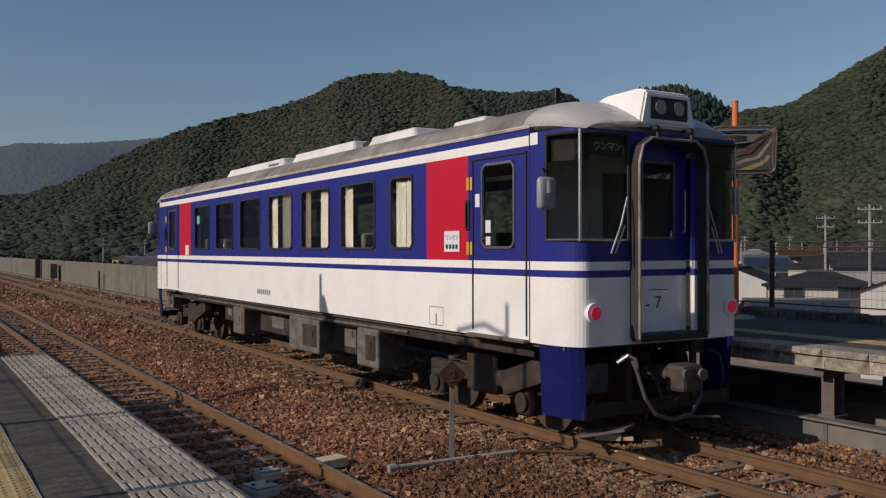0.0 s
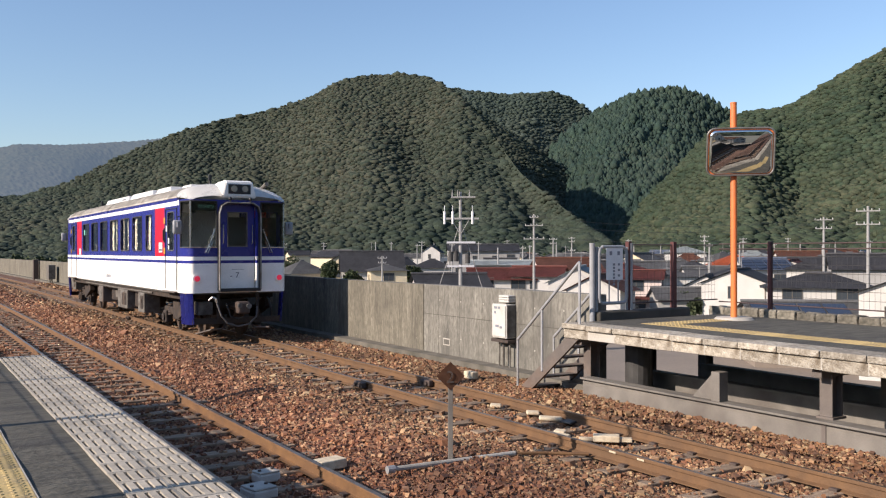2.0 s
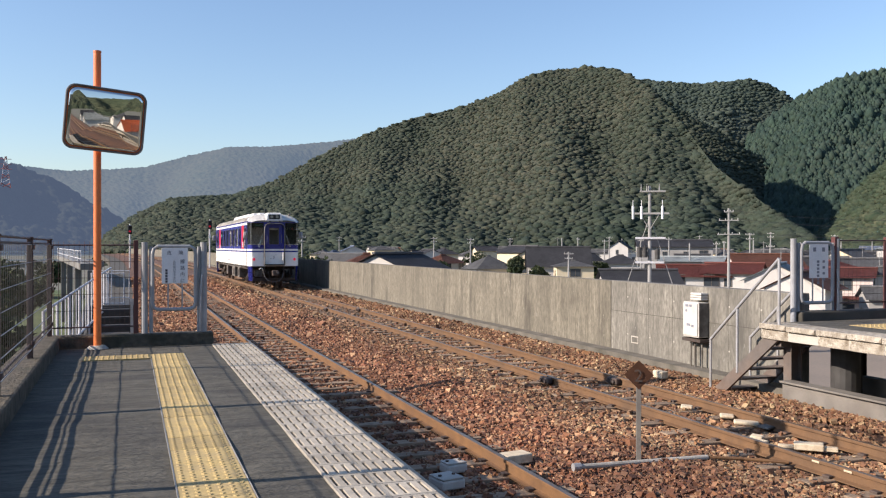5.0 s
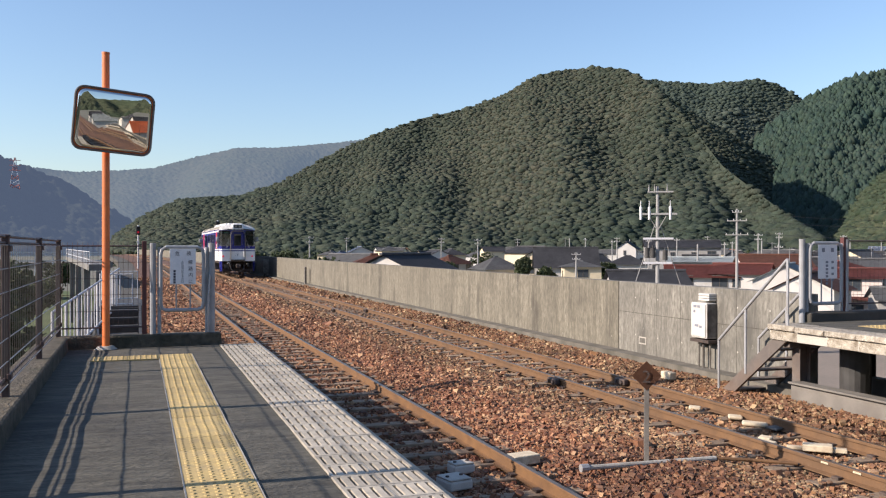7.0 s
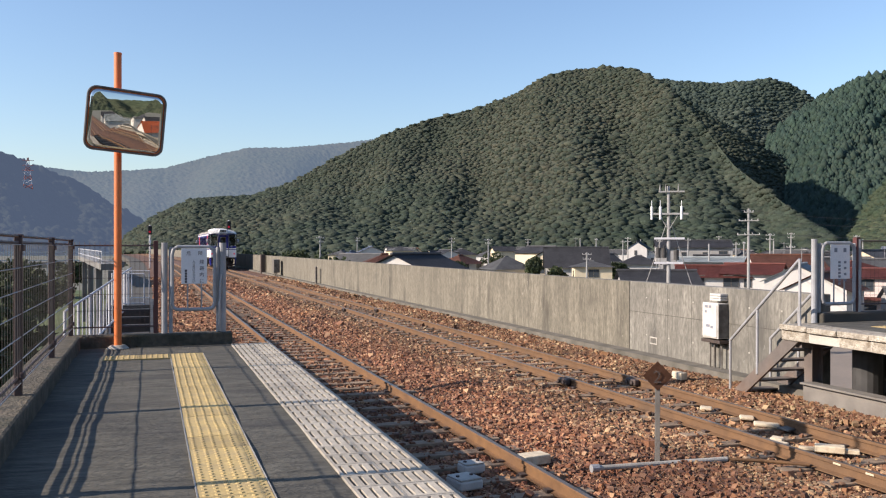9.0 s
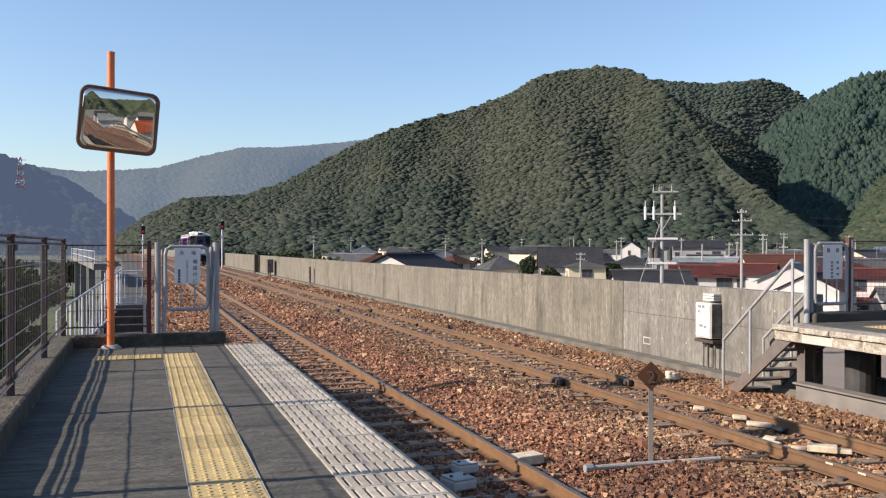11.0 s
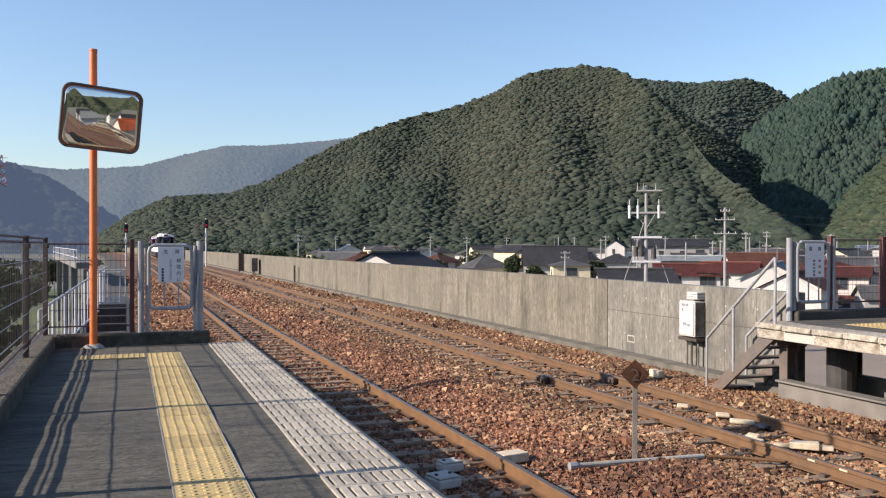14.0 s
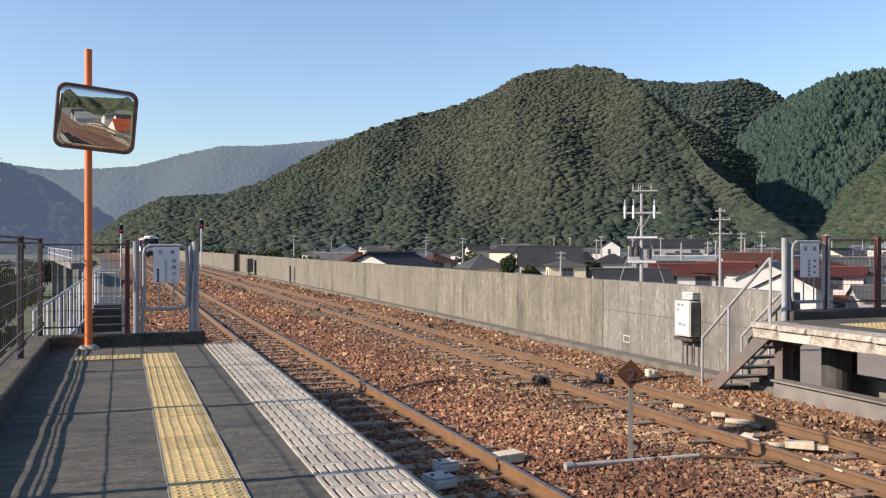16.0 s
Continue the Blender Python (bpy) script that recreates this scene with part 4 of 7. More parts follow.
    tube(bm, [(0, 0, 11.5), (0, 0.5, 11.62), (0, 1.1, 11.5)], 0.03, 8)
    part("arm", bm, "pole_concrete", c)
    bm = B()
    box(bm, -0.25, 0.25, 0.86, 1.34, 10.75, 11.3, 0.08)
    bar(bm, (0, 1.1, 11.28), (0, 1.1, 11.52), 0.04, 8)
    part("shadow_head", bm, "pole_concrete", c)
    c = thing("trackside_cabinet", "grey relay cabinet by the parapet far along", "cabinet", pose(wall_x(74) - 0.5, 74, -0.2))
    bm = B()
    box(bm, -0.25, 0.25, -0.6, 0.6, 0.4, 1.5, 0.02)
    part("case", bm, "under_grey", c)
    for k in (-0.5, 0.5):
        bm = B()
        bar(bm, (0, k, 0), (0, k, 0.42), 0.05, 8)
        part("leg", bm, "under_grey", c)
    c = thing("parapet_post", "dark steel post in front of the parapet", "post", pose(wall_x(84) - 0.3, 84, -0.2))
    bm = B()
    box(bm, -0.2, 0.2, -0.35, 0.35, 0, 1.85, 0.02)
    part("post", bm, "iron_dark", c)
    c = thing("cable_stub", "short dark post at the foot of the parapet", "post", pose(wall_x(57) - 0.3, 57, -0.2))
    bm = B()
    box(bm, -0.06, 0.06, -0.12, 0.12, 0, 1.25, 0.02)
    box(bm, -0.12, 0.12, -0.2, 0.2, 0, 0.15, 0.02)
    part("post", bm, "under_grey", c)


M["cream_paint"] = surface("cream_paint", (0.66, 0.56, 0.39), (0.54, 0.45, 0.31), 8, 0.7, 0.3, dirt=(0.33, 0.22, 0.13), dirt_amount=0.5, dirt_scale=9.0)
M["pole_concrete"] = surface("pole_concrete", (0.40, 0.38, 0.34), (0.32, 0.30, 0.27), 2.0, 0.9, 0.2)
M["marker_plate"] = surface("marker_plate", (0.15, 0.068, 0.034), (0.10, 0.046, 0.026), 6, 0.6, 0.2, dirt=(0.07, 0.04, 0.03))
build_track_things()


# ---------------------------------------------------------------- loose stones
def build_stones():
    """Broken stone in several shapes, thickest where the camera passes nearest."""
    rng = np.random.default_rng(4)
    shapes = []
    corner = np.array([(x, y, z) for x in (-1, 1) for y in (-1, 1) for z in (-1, 1)], float)
    block = np.array([(0, 1, 3), (0, 3, 2), (4, 6, 7), (4, 7, 5), (0, 4, 5), (0, 5, 1), (2, 3, 7), (2, 7, 6), (0, 2, 6), (0, 6, 4), (1, 5, 7), (1, 7, 3)])
    for k in range(18):
        sc = np.sort(rng.uniform(0.42, 1.15, 3))[::-1]
        V = corner * (0.78 + rng.uniform(-0.42, 0.30, (8, 3))) * sc
        shapes.append((V, block))
    pos = []
    for y0, y1, dens, size in ((5.0, 9, 1150, 0.0200), (9, 15, 860, 0.0220), (15, 24, 520, 0.0250), (24, 42, 165, 0.035), (42, 75, 38, 0.052)):
        x0 = 2.4 if y1 < 16 else 0.3
        n = int((y1 - y0) * (10.35 - x0) * dens)
        x = rng.uniform(x0, 10.35, n)
        y = rng.uniform(y0, y1, n)
        s = size * rng.lognormal(0, 0.34, n)
        pos.append(np.stack([x, y, s], 1))
    P = np.concatenate(pos)
    # the strip hidden under the platform and the foot of the wall carry none
    d = np.minimum(np.abs(P[:, 0] - 3.36), np.abs(P[:, 0] - 7.74))
    rail_near = np.abs(d - 0.566) < 0.07
    ph = np.mod(P[:, 1] + 6.0 + 0.32, 0.64) - 0.32
    on_sleeper = (d < 1.0) & (np.abs(ph) < 0.105)
    keep = ~rail_near & ~(on_sleeper & (rng.uniform(size=len(P)) < np.where((d > 0.25) & (d < 0.85), 0.96, 0.80)))
    keep &= (P[:, 0] > 1.95) | (P[:, 1] > 15.05)
    dark = (P[:, 0] < 2.6) & (P[:, 1] < 15) & (rng.uniform(size=len(P)) < 0.5)
    P = P[keep & ~dark]
    vs, fs, off = [], [], 0
    for k, (V, Fc) in enumerate(shapes):
        Q = P[k::len(shapes)]
        n = len(Q)
        ang = rng.uniform(0, 6.283, (n, 3))
        c, s = np.cos(ang), np.sin(ang)
        Rz = np.zeros((n, 3, 3)); Rx = np.zeros((n, 3, 3))
        Rz[:, 0, 0] = c[:, 0]; Rz[:, 0, 1] = -s[:, 0]; Rz[:, 1, 0] = s[:, 0]; Rz[:, 1, 1] = c[:, 0]; Rz[:, 2, 2] = 1
        Rx[:, 1, 1] = c[:, 1]; Rx[:, 1, 2] = -s[:, 1]; Rx[:, 2, 1] = s[:, 1]; Rx[:, 2, 2] = c[:, 1]; Rx[:, 0, 0] = 1
        W = np.einsum("nij,njk,vk->nvi", Rz, Rx, V) * Q[:, 2][:, None, None]
        dd = np.minimum(np.abs(Q[:, 0] - 3.36), np.abs(Q[:, 0] - 7.74))
        z = np.where(dd < 1.05, -0.195, -0.175)
        mid = (Q[:, 0] > 4.6) & (Q[:, 0] < 6.6)
        z = z + np.where(mid, 0.10 * np.sin((Q[:, 0] - 4.6) / 2 * np.pi), 0)
        lie = np.mod(Q[:, 1] + 6.32, 0.64) - 0.32
        z = np.where((dd < 1.0) & (np.abs(lie) < 0.105), -0.146, z)
        z = np.where((Q[:, 0] > 9.3) & (Q[:, 1] < 11.5), -0.11, z) + rng.uniform(-0.012, 0.022, n)
        bx = np.array([bend(v) for v in Q[:, 1]])
        W += np.stack([Q[:, 0] + bx, Q[:, 1], z], 1)[:, None, :]
        vs.append(W.reshape(-1, 3))
        m = len(V)
        fs.append((Fc[None] + (np.arange(n) * m)[:, None, None] + off).reshape(-1, 3))
        off += n * m
    me = triangles("ballast_stones", np.concatenate(vs), np.concatenate(fs), M["ballast"], False)
    tagged(new("ballast_stones", me), "loose reddish-brown crushed stones between the rails", "ballast", kind="stuff")


build_stones()

# ---------------------------------------------------------------- mountains
def hill(name, sky_line, near, far, seed, material, label, lump=1.0, cols=420, rows=150, reach=(), hollow=0.0, crown=0.0, tall=1.0, fine=1, to=90.0):
    """A wooded slope: its crest runs along the bearings and elevations given, at the range far; it falls towards the range near."""
    az = np.array([a for a, e in sky_line])
    el = np.array([e for a, e in sky_line])
    rng = np.random.default_rng(seed)
    A = np.linspace(az[0], az[-1], cols)
    E0 = np.interp(A, az, el)
    k = np.hanning(max(5, cols // 45) | 1)
    pad = len(k) // 2
    E0 = np.convolve(np.pad(E0, pad, mode='edge'), k / k.sum(), mode='valid')
    V = np.linspace(0, 1, rows)
    # the crest may come nearer along the bearings, where a spur runs out into the valley
    if reach:
        far = np.interp(A, [a for a, r in reach], [r for a, r in reach])[None, :]
    # spurs run down the slope
    spur = np.zeros((rows, cols))
    for k, (f, w) in enumerate(((0.16, 1.0), (0.42, 0.55), (0.9, 0.22))):
        ph = rng.uniform(0, 6.28)
        lean = rng.choice((-1, 1)) * rng.uniform(4, 9)
        spur += w * np.sin(f * (A[None, :] + lean * V[:, None]) * 1.6 + ph + 0.8 * np.sin(3 * V[:, None] + k))
    rr = far - (far - near) * V[:, None] + 0 * A[None, :]
    # in bearing and elevation, so that no spur rises above the crest
    p = 1.05 - hollow * np.clip((A[None, :] - 28) / 6, 0, 1) + (0.20 if reach else 0.27) * spur
    e = (E0[None, :] + 1.2) * (1 - np.clip(V[:, None], 0, 1) ** np.clip(p, 0.55, 1.9)) - 1.2
    H = rr * np.tan(np.radians(e)) + EYE - GROUND - 7.5 * lump
    # a low swell in place of single trees where the wood is far off
    X, Yv = rr * np.radians(A)[None, :], rr * 0.85
    def domes(cell, amp, sd):
        gx, gy = np.floor(X / cell), np.floor(Yv / cell)
        best = np.full(X.shape, 9.0)
        hgt = np.zeros(X.shape)
        for dx in (-1, 0, 1):
            for dy in (-1, 0, 1):
                cx, cy = gx + dx, gy + dy
                h1 = np.modf(np.abs(np.sin(cx * 127.1 + cy * 311.7 + sd) * 43758.5))[0]
                h2 = np.modf(np.abs(np.sin(cx * 269.5 + cy * 183.3 + sd) * 43758.5))[0]
                d = np.hypot(X / cell - cx - h1, Yv / cell - cy - h2)
                hgt = np.where(d < best, 0.5 + h2, hgt)
                best = np.minimum(best, d)
        return amp * hgt * (1 - np.clip(best, 0, 1) ** 2)
    if crown:
        Z = H + 7.5 * lump - (0.52 * tall if tall > 1.2 else 0.31) * crown
    else:
        Z = H + domes(15 * lump, 7 * lump, seed) + domes(8 * lump, 4.5 * lump, seed + 5)
    Z[-1, :] = -5
    Z += GROUND
    a = np.radians(A)
    P = np.stack([rr * np.sin(a)[None, :], rr * np.cos(a)[None, :], Z], -1).reshape(-1, 3)
    idx = np.arange(rows * cols).reshape(rows, cols)
    Fq = np.stack([idx[:-1, :-1], idx[1:, :-1], idx[1:, 1:], idx[:-1, 1:]], -1).reshape(-1, 4)
    Ft = np.concatenate([Fq[:, (0, 1, 2)], Fq[:, (0, 2, 3)]])
    if crown:
        # tree crowns in staggered rows over the slope, each a lumpy ball or a cone
        length = float(np.mean(np.hypot(np.diff(rr, axis=0), np.diff(Z, axis=0)).sum(0)))
        spots = []
        nr = int(length / (crown * 0.86))
        for i in range(nr):
            v = (i + 0.2) / nr
            arc = np.radians(A[-1] - A[0]) * float(np.mean(rr[int(v * (rows - 1))]))
            n = int(arc / crown)
            u = (np.arange(n) + 0.5 * (i % 2) + rng.uniform(-0.38, 0.38, n)) / n
            spots.append(np.stack([u * (cols - 1), (v + rng.uniform(-0.4, 0.4, n) / nr) * (rows - 1)], 1))
        S = np.concatenate(spots)
        S = S[(S[:, 0] > 0) & (S[:, 0] < cols - 1.01) & (S[:, 1] > 0) & (S[:, 1] < rows - 2.01)]
        S = S[np.interp(S[:, 0], np.arange(cols), A) < to]
        ci, ri = S[:, 0].astype(int), S[:, 1].astype(int)
        fc, fr = (S[:, 0] - ci)[:, None], (S[:, 1] - ri)[:, None]
        G = P.reshape(rows, cols, 3)
        C = (G[ri, ci] * (1 - fc) + G[ri, ci + 1] * fc) * (1 - fr) + (G[ri + 1, ci] * (1 - fc) + G[ri + 1, ci + 1] * fc) * fr
        vs, fs, off = [P], [Ft], len(P)
        for k in range(10):
            bm = B()
            bmesh.ops.create_icosphere(bm, subdivisions=fine, radius=1.0)
            V = np.array([v.co[:] for v in bm.verts])
            T = np.array([[v.index for v in f.verts] for f in bm.faces])
            bm.free()
            V = V * (1 + rng.uniform(-0.28, 0.22, (len(V), 1)))
            if tall > 1.2:
                V[:, :2] *= np.clip(0.95 - 0.62 * V[:, 2:3], 0.2, 1.3)
            Q = C[k::10]
            n = len(Q)
            sz = crown * rng.lognormal(0, 0.30, n)
            turn = rng.uniform(0, 6.283, n)
            W = np.empty((n, len(V), 3))
            W[:, :, 0] = (np.cos(turn)[:, None] * V[:, 0] - np.sin(turn)[:, None] * V[:, 1]) * 0.64 * sz[:, None]
            W[:, :, 1] = (np.sin(turn)[:, None] * V[:, 0] + np.cos(turn)[:, None] * V[:, 1]) * 0.64 * sz[:, None]
            W[:, :, 2] = (V[:, 2] * (0.50 * tall if tall > 1.2 else 0.36) + (0.32 * tall if tall > 1.2 else 0.02)) * sz[:, None]
            W += Q[:, None, :]
            vs.append(W.reshape(-1, 3))
            fs.append((T[None] + (np.arange(n) * len(V))[:, None, None] + off).reshape(-1, 3))
            off += n * len(V)
        P, Ft = np.concatenate(vs), np.concatenate(fs)
    return tagged(new(name, triangles(name, P, Ft, material, True)), label, "wooded hill", kind="stuff")


def forest(name, c1, c2, c3, haze, amount):
    """Foliage in patches of several greens; amount mixes in haze, a glowing colour in place of distant air."""
    m, t, b = nodes_of(name)
    N, K = t.nodes.new, t.links.new
    co = N("ShaderNodeTexCoord")
    outs = []
    for s, d in ((0.004, 6), (0.05, 5), (0.25, 4)):
        n = N("ShaderNodeTexNoise")
        n.inputs["Scale"].default_value, n.inputs["Detail"].default_value = s, d
        K(co.outputs["Object"], n.inputs["Vector"])
        r = N("ShaderNodeValToRGB")
        r.color_ramp.elements[0].position, r.color_ramp.elements[1].position = 0.38, 0.62
        K(n.outputs["Fac"], r.inputs[0])
        outs.append(r.outputs[0])
    m1 = N("ShaderNodeMix")
    m1.data_type = "RGBA"
    m1.inputs[6].default_value, m1.inputs[7].default_value = (*c1, 1), (*c2, 1)
    K(outs[1], m1.inputs[0])
    m2 = N("ShaderNodeMix")
    m2.data_type = "RGBA"
    m2.inputs[7].default_value = (*c3, 1)
    mm = N("ShaderNodeMath")
    mm.operation = "MULTIPLY"
    K(outs[0], mm.inputs[0])
    K(outs[2], mm.inputs[1])
    K(mm.outputs[0], m2.inputs[0])
    K(m1.outputs[2], m2.inputs[6])
    ge = N("ShaderNodeNewGeometry")
    mr = N("ShaderNodeMapRange")
    mr.inputs["To Min"].default_value, mr.inputs["To Max"].default_value = 0.86, 1.20
    K(ge.outputs["Random Per Island"], mr.inputs["Value"])
    hv = N("ShaderNodeHueSaturation")
    hue, spread = N("ShaderNodeMapRange"), N("ShaderNodeMath")
    spread.operation = "FRACT"
    hue.inputs["To Min"].default_value, hue.inputs["To Max"].default_value = 0.465, 0.515
    seven = N("ShaderNodeMath")
    seven.operation = "MULTIPLY"
    seven.inputs[1].default_value = 7.3
    K(ge.outputs["Random Per Island"], seven.inputs[0])
    K(seven.outputs[0], spread.inputs[0])
    K(spread.outputs[0], hue.inputs["Value"])
    K(hue.outputs[0], hv.inputs["Hue"])
    K(mr.outputs[0], hv.inputs["Value"])
    K(m2.outputs[2], hv.inputs["Color"])
    K(hv.outputs[0], b.inputs["Base Color"])
    nf = N("ShaderNodeTexNoise")
    nf.inputs["Scale"].default_value, nf.inputs["Detail"].default_value = 0.9, 5
    K(co.outputs["Object"], nf.inputs["Vector"])
    bp = N("ShaderNodeBump")
    bp.inputs["Strength"].default_value, bp.inputs["Distance"].default_value = 0.45, 1.4
    K(nf.outputs["Fac"], bp.inputs["Height"])
    K(bp.outputs[0], b.inputs["Normal"])
    b.inputs["Roughness"].default_value = 0.9
    b.inputs["Specular IOR Level"].default_value = 0.1
    # distant air is painted as emission mixed over the foliage
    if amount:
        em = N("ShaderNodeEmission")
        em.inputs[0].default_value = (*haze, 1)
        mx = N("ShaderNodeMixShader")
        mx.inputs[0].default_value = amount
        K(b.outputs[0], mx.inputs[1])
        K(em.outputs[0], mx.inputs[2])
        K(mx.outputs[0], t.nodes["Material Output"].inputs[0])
    return m


RIDGE_A = [(-1.41, 0.6), (0.05, 1.86), (2.54, 3.09), (6.32, 3.33), (8.79, 4.27), (12.03, 6.13), (14.96, 7.49), (17.92, 8.49), (20.89, 9.12), (23.49, 10.04), (24.96, 10.92), (26.8, 11.42), (28.63, 11.52), (30.44, 11.49), (31.87, 10.99), (33.29, 10.06), (34.69, 8.42), (37.11, 5.17), (39.8, 3.0), (41.75, 1.41), (42.72, 0.55)]
RIDGE_B = [(26, 9.5), (30.22, 11.3), (32.45, 10.65), (33.93, 10.47), (36.16, 10.16), (39.1, 10.31), (40.19, 10.07), (41.64, 9.07), (43.44, 7.59), (47, 6.0)]
RIDGE_C = [(34.5, 1.5), (37.26, 4.24), (38.91, 6.35), (40.19, 7.78), (42.0, 9.06), (44.15, 9.95), (46.78, 10.36), (48.33, 9.93), (50.03, 8.91), (51.36, 7.98), (53.63, 6.67), (58, 5)]
RIDGE_D = [(41, 0.5), (43.43, 1.81), (46.25, 4.47), (49.01, 7.4), (51.03, 8.65), (53.31, 8.73), (54.59, 9.32), (56.77, 10.54), (58.82, 11.7), (60.91, 12.6), (70, 14), (85, 10)]
RIDGE_E = [(-14, 5.2), (-8, 4.9), (-5.61, 4.7), (-3.41, 4.54), (0.86, 4.91), (3.25, 5.62), (6.04, 6.33), (8.54, 6.39), (10.35, 6.57), (13.28, 6.9), (16.24, 7.29), (22, 7)]
RIDGE_F = [(-30, 7), (-20, 7.5), (-10.07, 5.91), (-8.33, 5.51), (-6.53, 4.87), (-4.36, 4.07), (-2.45, 2.85), (-0.48, 1.73), (0.19, 0.61)]
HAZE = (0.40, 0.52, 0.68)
hill("main_mountain", RIDGE_A, 390, 1050, 3, forest("forest_main", (0.027, 0.039, 0.029), (0.044, 0.057, 0.041), (0.065, 0.068, 0.048), HAZE, 0), "large rounded mountain covered in mixed green forest", 0.44, 300, 150, ((-2, 1050), (28, 1050), (31, 960), (34, 800), (37, 640), (39.6, 540), (43, 450)), 0.2, crown=4.6)
FLANK = [(27, 10.4), (29, 11.3), (30.2, 11.4), (31.8, 10.8), (33.6, 9.7), (35.4, 8.4), (38, 6.8), (40.1, 5.25), (42.6, 4.0), (44.1, 3.2), (44.7, 1.5), (45.2, 0.2)]
hill("shaded_flank", FLANK, 860, 1260, 23, bpy.data.materials["forest_main"], "shaded flank of the large mountain above the side valley", 0.55, 140, 70, crown=6.0)
hill("back_ridge", RIDGE_B, 1150, 1700, 5, forest("forest_back", (0.033, 0.048, 0.041), (0.050, 0.066, 0.053), (0.064, 0.076, 0.060), HAZE, 0), "forested ridge behind the main mountain", 0.7, 160, 80, crown=7.0)
hill("cedar_mountain", RIDGE_C, 700, 1450, 7, forest("forest_cedar", (0.021, 0.040, 0.034), (0.035, 0.058, 0.046), (0.052, 0.068, 0.051), HAZE, 0), "cedar-covered mountain across the side valley", 0.6, 220, 110, crown=4.7, tall=1.7)
hill("east_mountain", RIDGE_D, 380, 1000, 11, forest("forest_east", (0.028, 0.044, 0.028), (0.046, 0.064, 0.039), (0.072, 0.080, 0.048), HAZE, 0), "steep wooded mountainside with yellowing patches", 0.48, 260, 130, crown=5.0, to=62.0)
# both backdrop hills give off a bluish haze colour of their own
tagged(hill("backdrop_ridge", RIDGE_E, 2000, 3200, 13, forest("forest_far_haze", (0.05, 0.07, 0.045), (0.09, 0.10, 0.06), (0.10, 0.10, 0.07), (0.145, 0.195, 0.265), 0.55), "distant mountain range with a blue haze glow mixed in", 0.6, 420, 120), kind="structure", category="backdrop")
tagged(hill("backdrop_hill", RIDGE_F, 900, 1500, 17, forest("forest_hill_haze", (0.03, 0.045, 0.03), (0.05, 0.06, 0.04), (0.06, 0.06, 0.045), (0.085, 0.115, 0.175), 0.6), "dark wooded hill far down the valley with a haze glow mixed in", 0.9, 260, 90), kind="structure", category="backdrop")
RIDGE_G = [(80, 12), (100, 13), (120, 11), (140, 12.5), (160, 9), (185, 7), (210, 9), (235, 10), (260, 8), (285, 9), (310, 8.5), (332, 7)]
hill("rear_hills", RIDGE_G, 420, 1000, 19, bpy.data.materials["forest_east"], "wooded hills that close the valley", 1.6, 420, 60)


# ---------------------------------------------------------------- town
def at(az, d):
    return d * math.sin(radians(az)), d * math.cos(radians(az))


def tiled_roof(name, c, c2, freq=20.0):
    m = surface(name, c, c2, 2.0, 0.7, 0.0, fine=12.0, dirt=tuple(v * 0.5 for v in c), dirt_scale=0.6)
    t = m.node_tree
    b = t.nodes["Principled BSDF"]
    co, w, bp = t.nodes.new("ShaderNodeTexCoord"), t.nodes.new("ShaderNodeTexWave"), t.nodes.new("ShaderNodeBump")
    w.inputs["Scale"].default_value = freq * 0.1
    w.inputs["Distortion"].default_value = 0.4
    bp.inputs["Strength"].default_value, bp.inputs["Distance"].default_value = 0.3, 0.05
    t.links.new(co.outputs["Object"], w.inputs["Vector"])
    t.links.new(w.outputs["Fac"], bp.inputs["Height"])
    t.links.new(bp.outputs[0], b.inputs["Normal"])
    return m


M["roof_dark"] = tiled_roof("roof_dark", (0.055, 0.055, 0.06), (0.085, 0.085, 0.09))
M["roof_slate"] = tiled_roof("roof_slate", (0.13, 0.13, 0.13), (0.18, 0.18, 0.175))
M["roof_red"] = tiled_roof("roof_red", (0.17, 0.048, 0.035), (0.12, 0.038, 0.03))
M["roof_brown"] = tiled_roof("roof_brown", (0.20, 0.085, 0.05), (0.14, 0.06, 0.04))
M["roof_orange"] = tiled_roof("roof_orange", (0.55, 0.13, 0.045), (0.45, 0.11, 0.04))
M["roof_blue"] = tiled_roof("roof_blue", (0.13, 0.17, 0.24), (0.17, 0.20, 0.27))
M["roof_pale"] = tiled_roof("roof_pale", (0.42, 0.45, 0.44), (0.36, 0.40, 0.40))
M["wall_white"] = surface("wall_white", (0.56, 0.54, 0.50), (0.48, 0.465, 0.43), 0.6, 0.85, 0.2, dirt=(0.5, 0.48, 0.43))
M["wall_cream"] = surface("wall_cream", (0.66, 0.56, 0.38), (0.58, 0.50, 0.35), 0.6, 0.85, 0.2)
M["wall_pink"] = surface("wall_pink", (0.66, 0.56, 0.50), (0.58, 0.49, 0.44), 0.6, 0.85, 0.2)
M["wall_grey"] = surface("wall_grey", (0.38, 0.37, 0.35), (0.30, 0.29, 0.27), 0.6, 0.85, 0.2)
M["wall_beige"] = surface("wall_beige", (0.26, 0.21, 0.165), (0.22, 0.18, 0.14), 0.6, 0.9, 0.2)
M["house_glass"] = plain("house_glass", (0.05, 0.06, 0.07), 0.12)
M["solar"] = plain("solar", (0.03, 0.036, 0.052), 0.2)
WORDS = {"roof_dark": "dark tiled", "roof_slate": "grey", "roof_red": "red tiled", "roof_brown": "brown", "roof_orange": "orange", "roof_blue": "blue-grey", "roof_pale": "pale metal",
         "wall_white": "white", "wall_cream": "cream-yellow", "wall_pink": "pinkish", "wall_grey": "grey", "wall_beige": "beige"}
rng_t = random.Random(21)


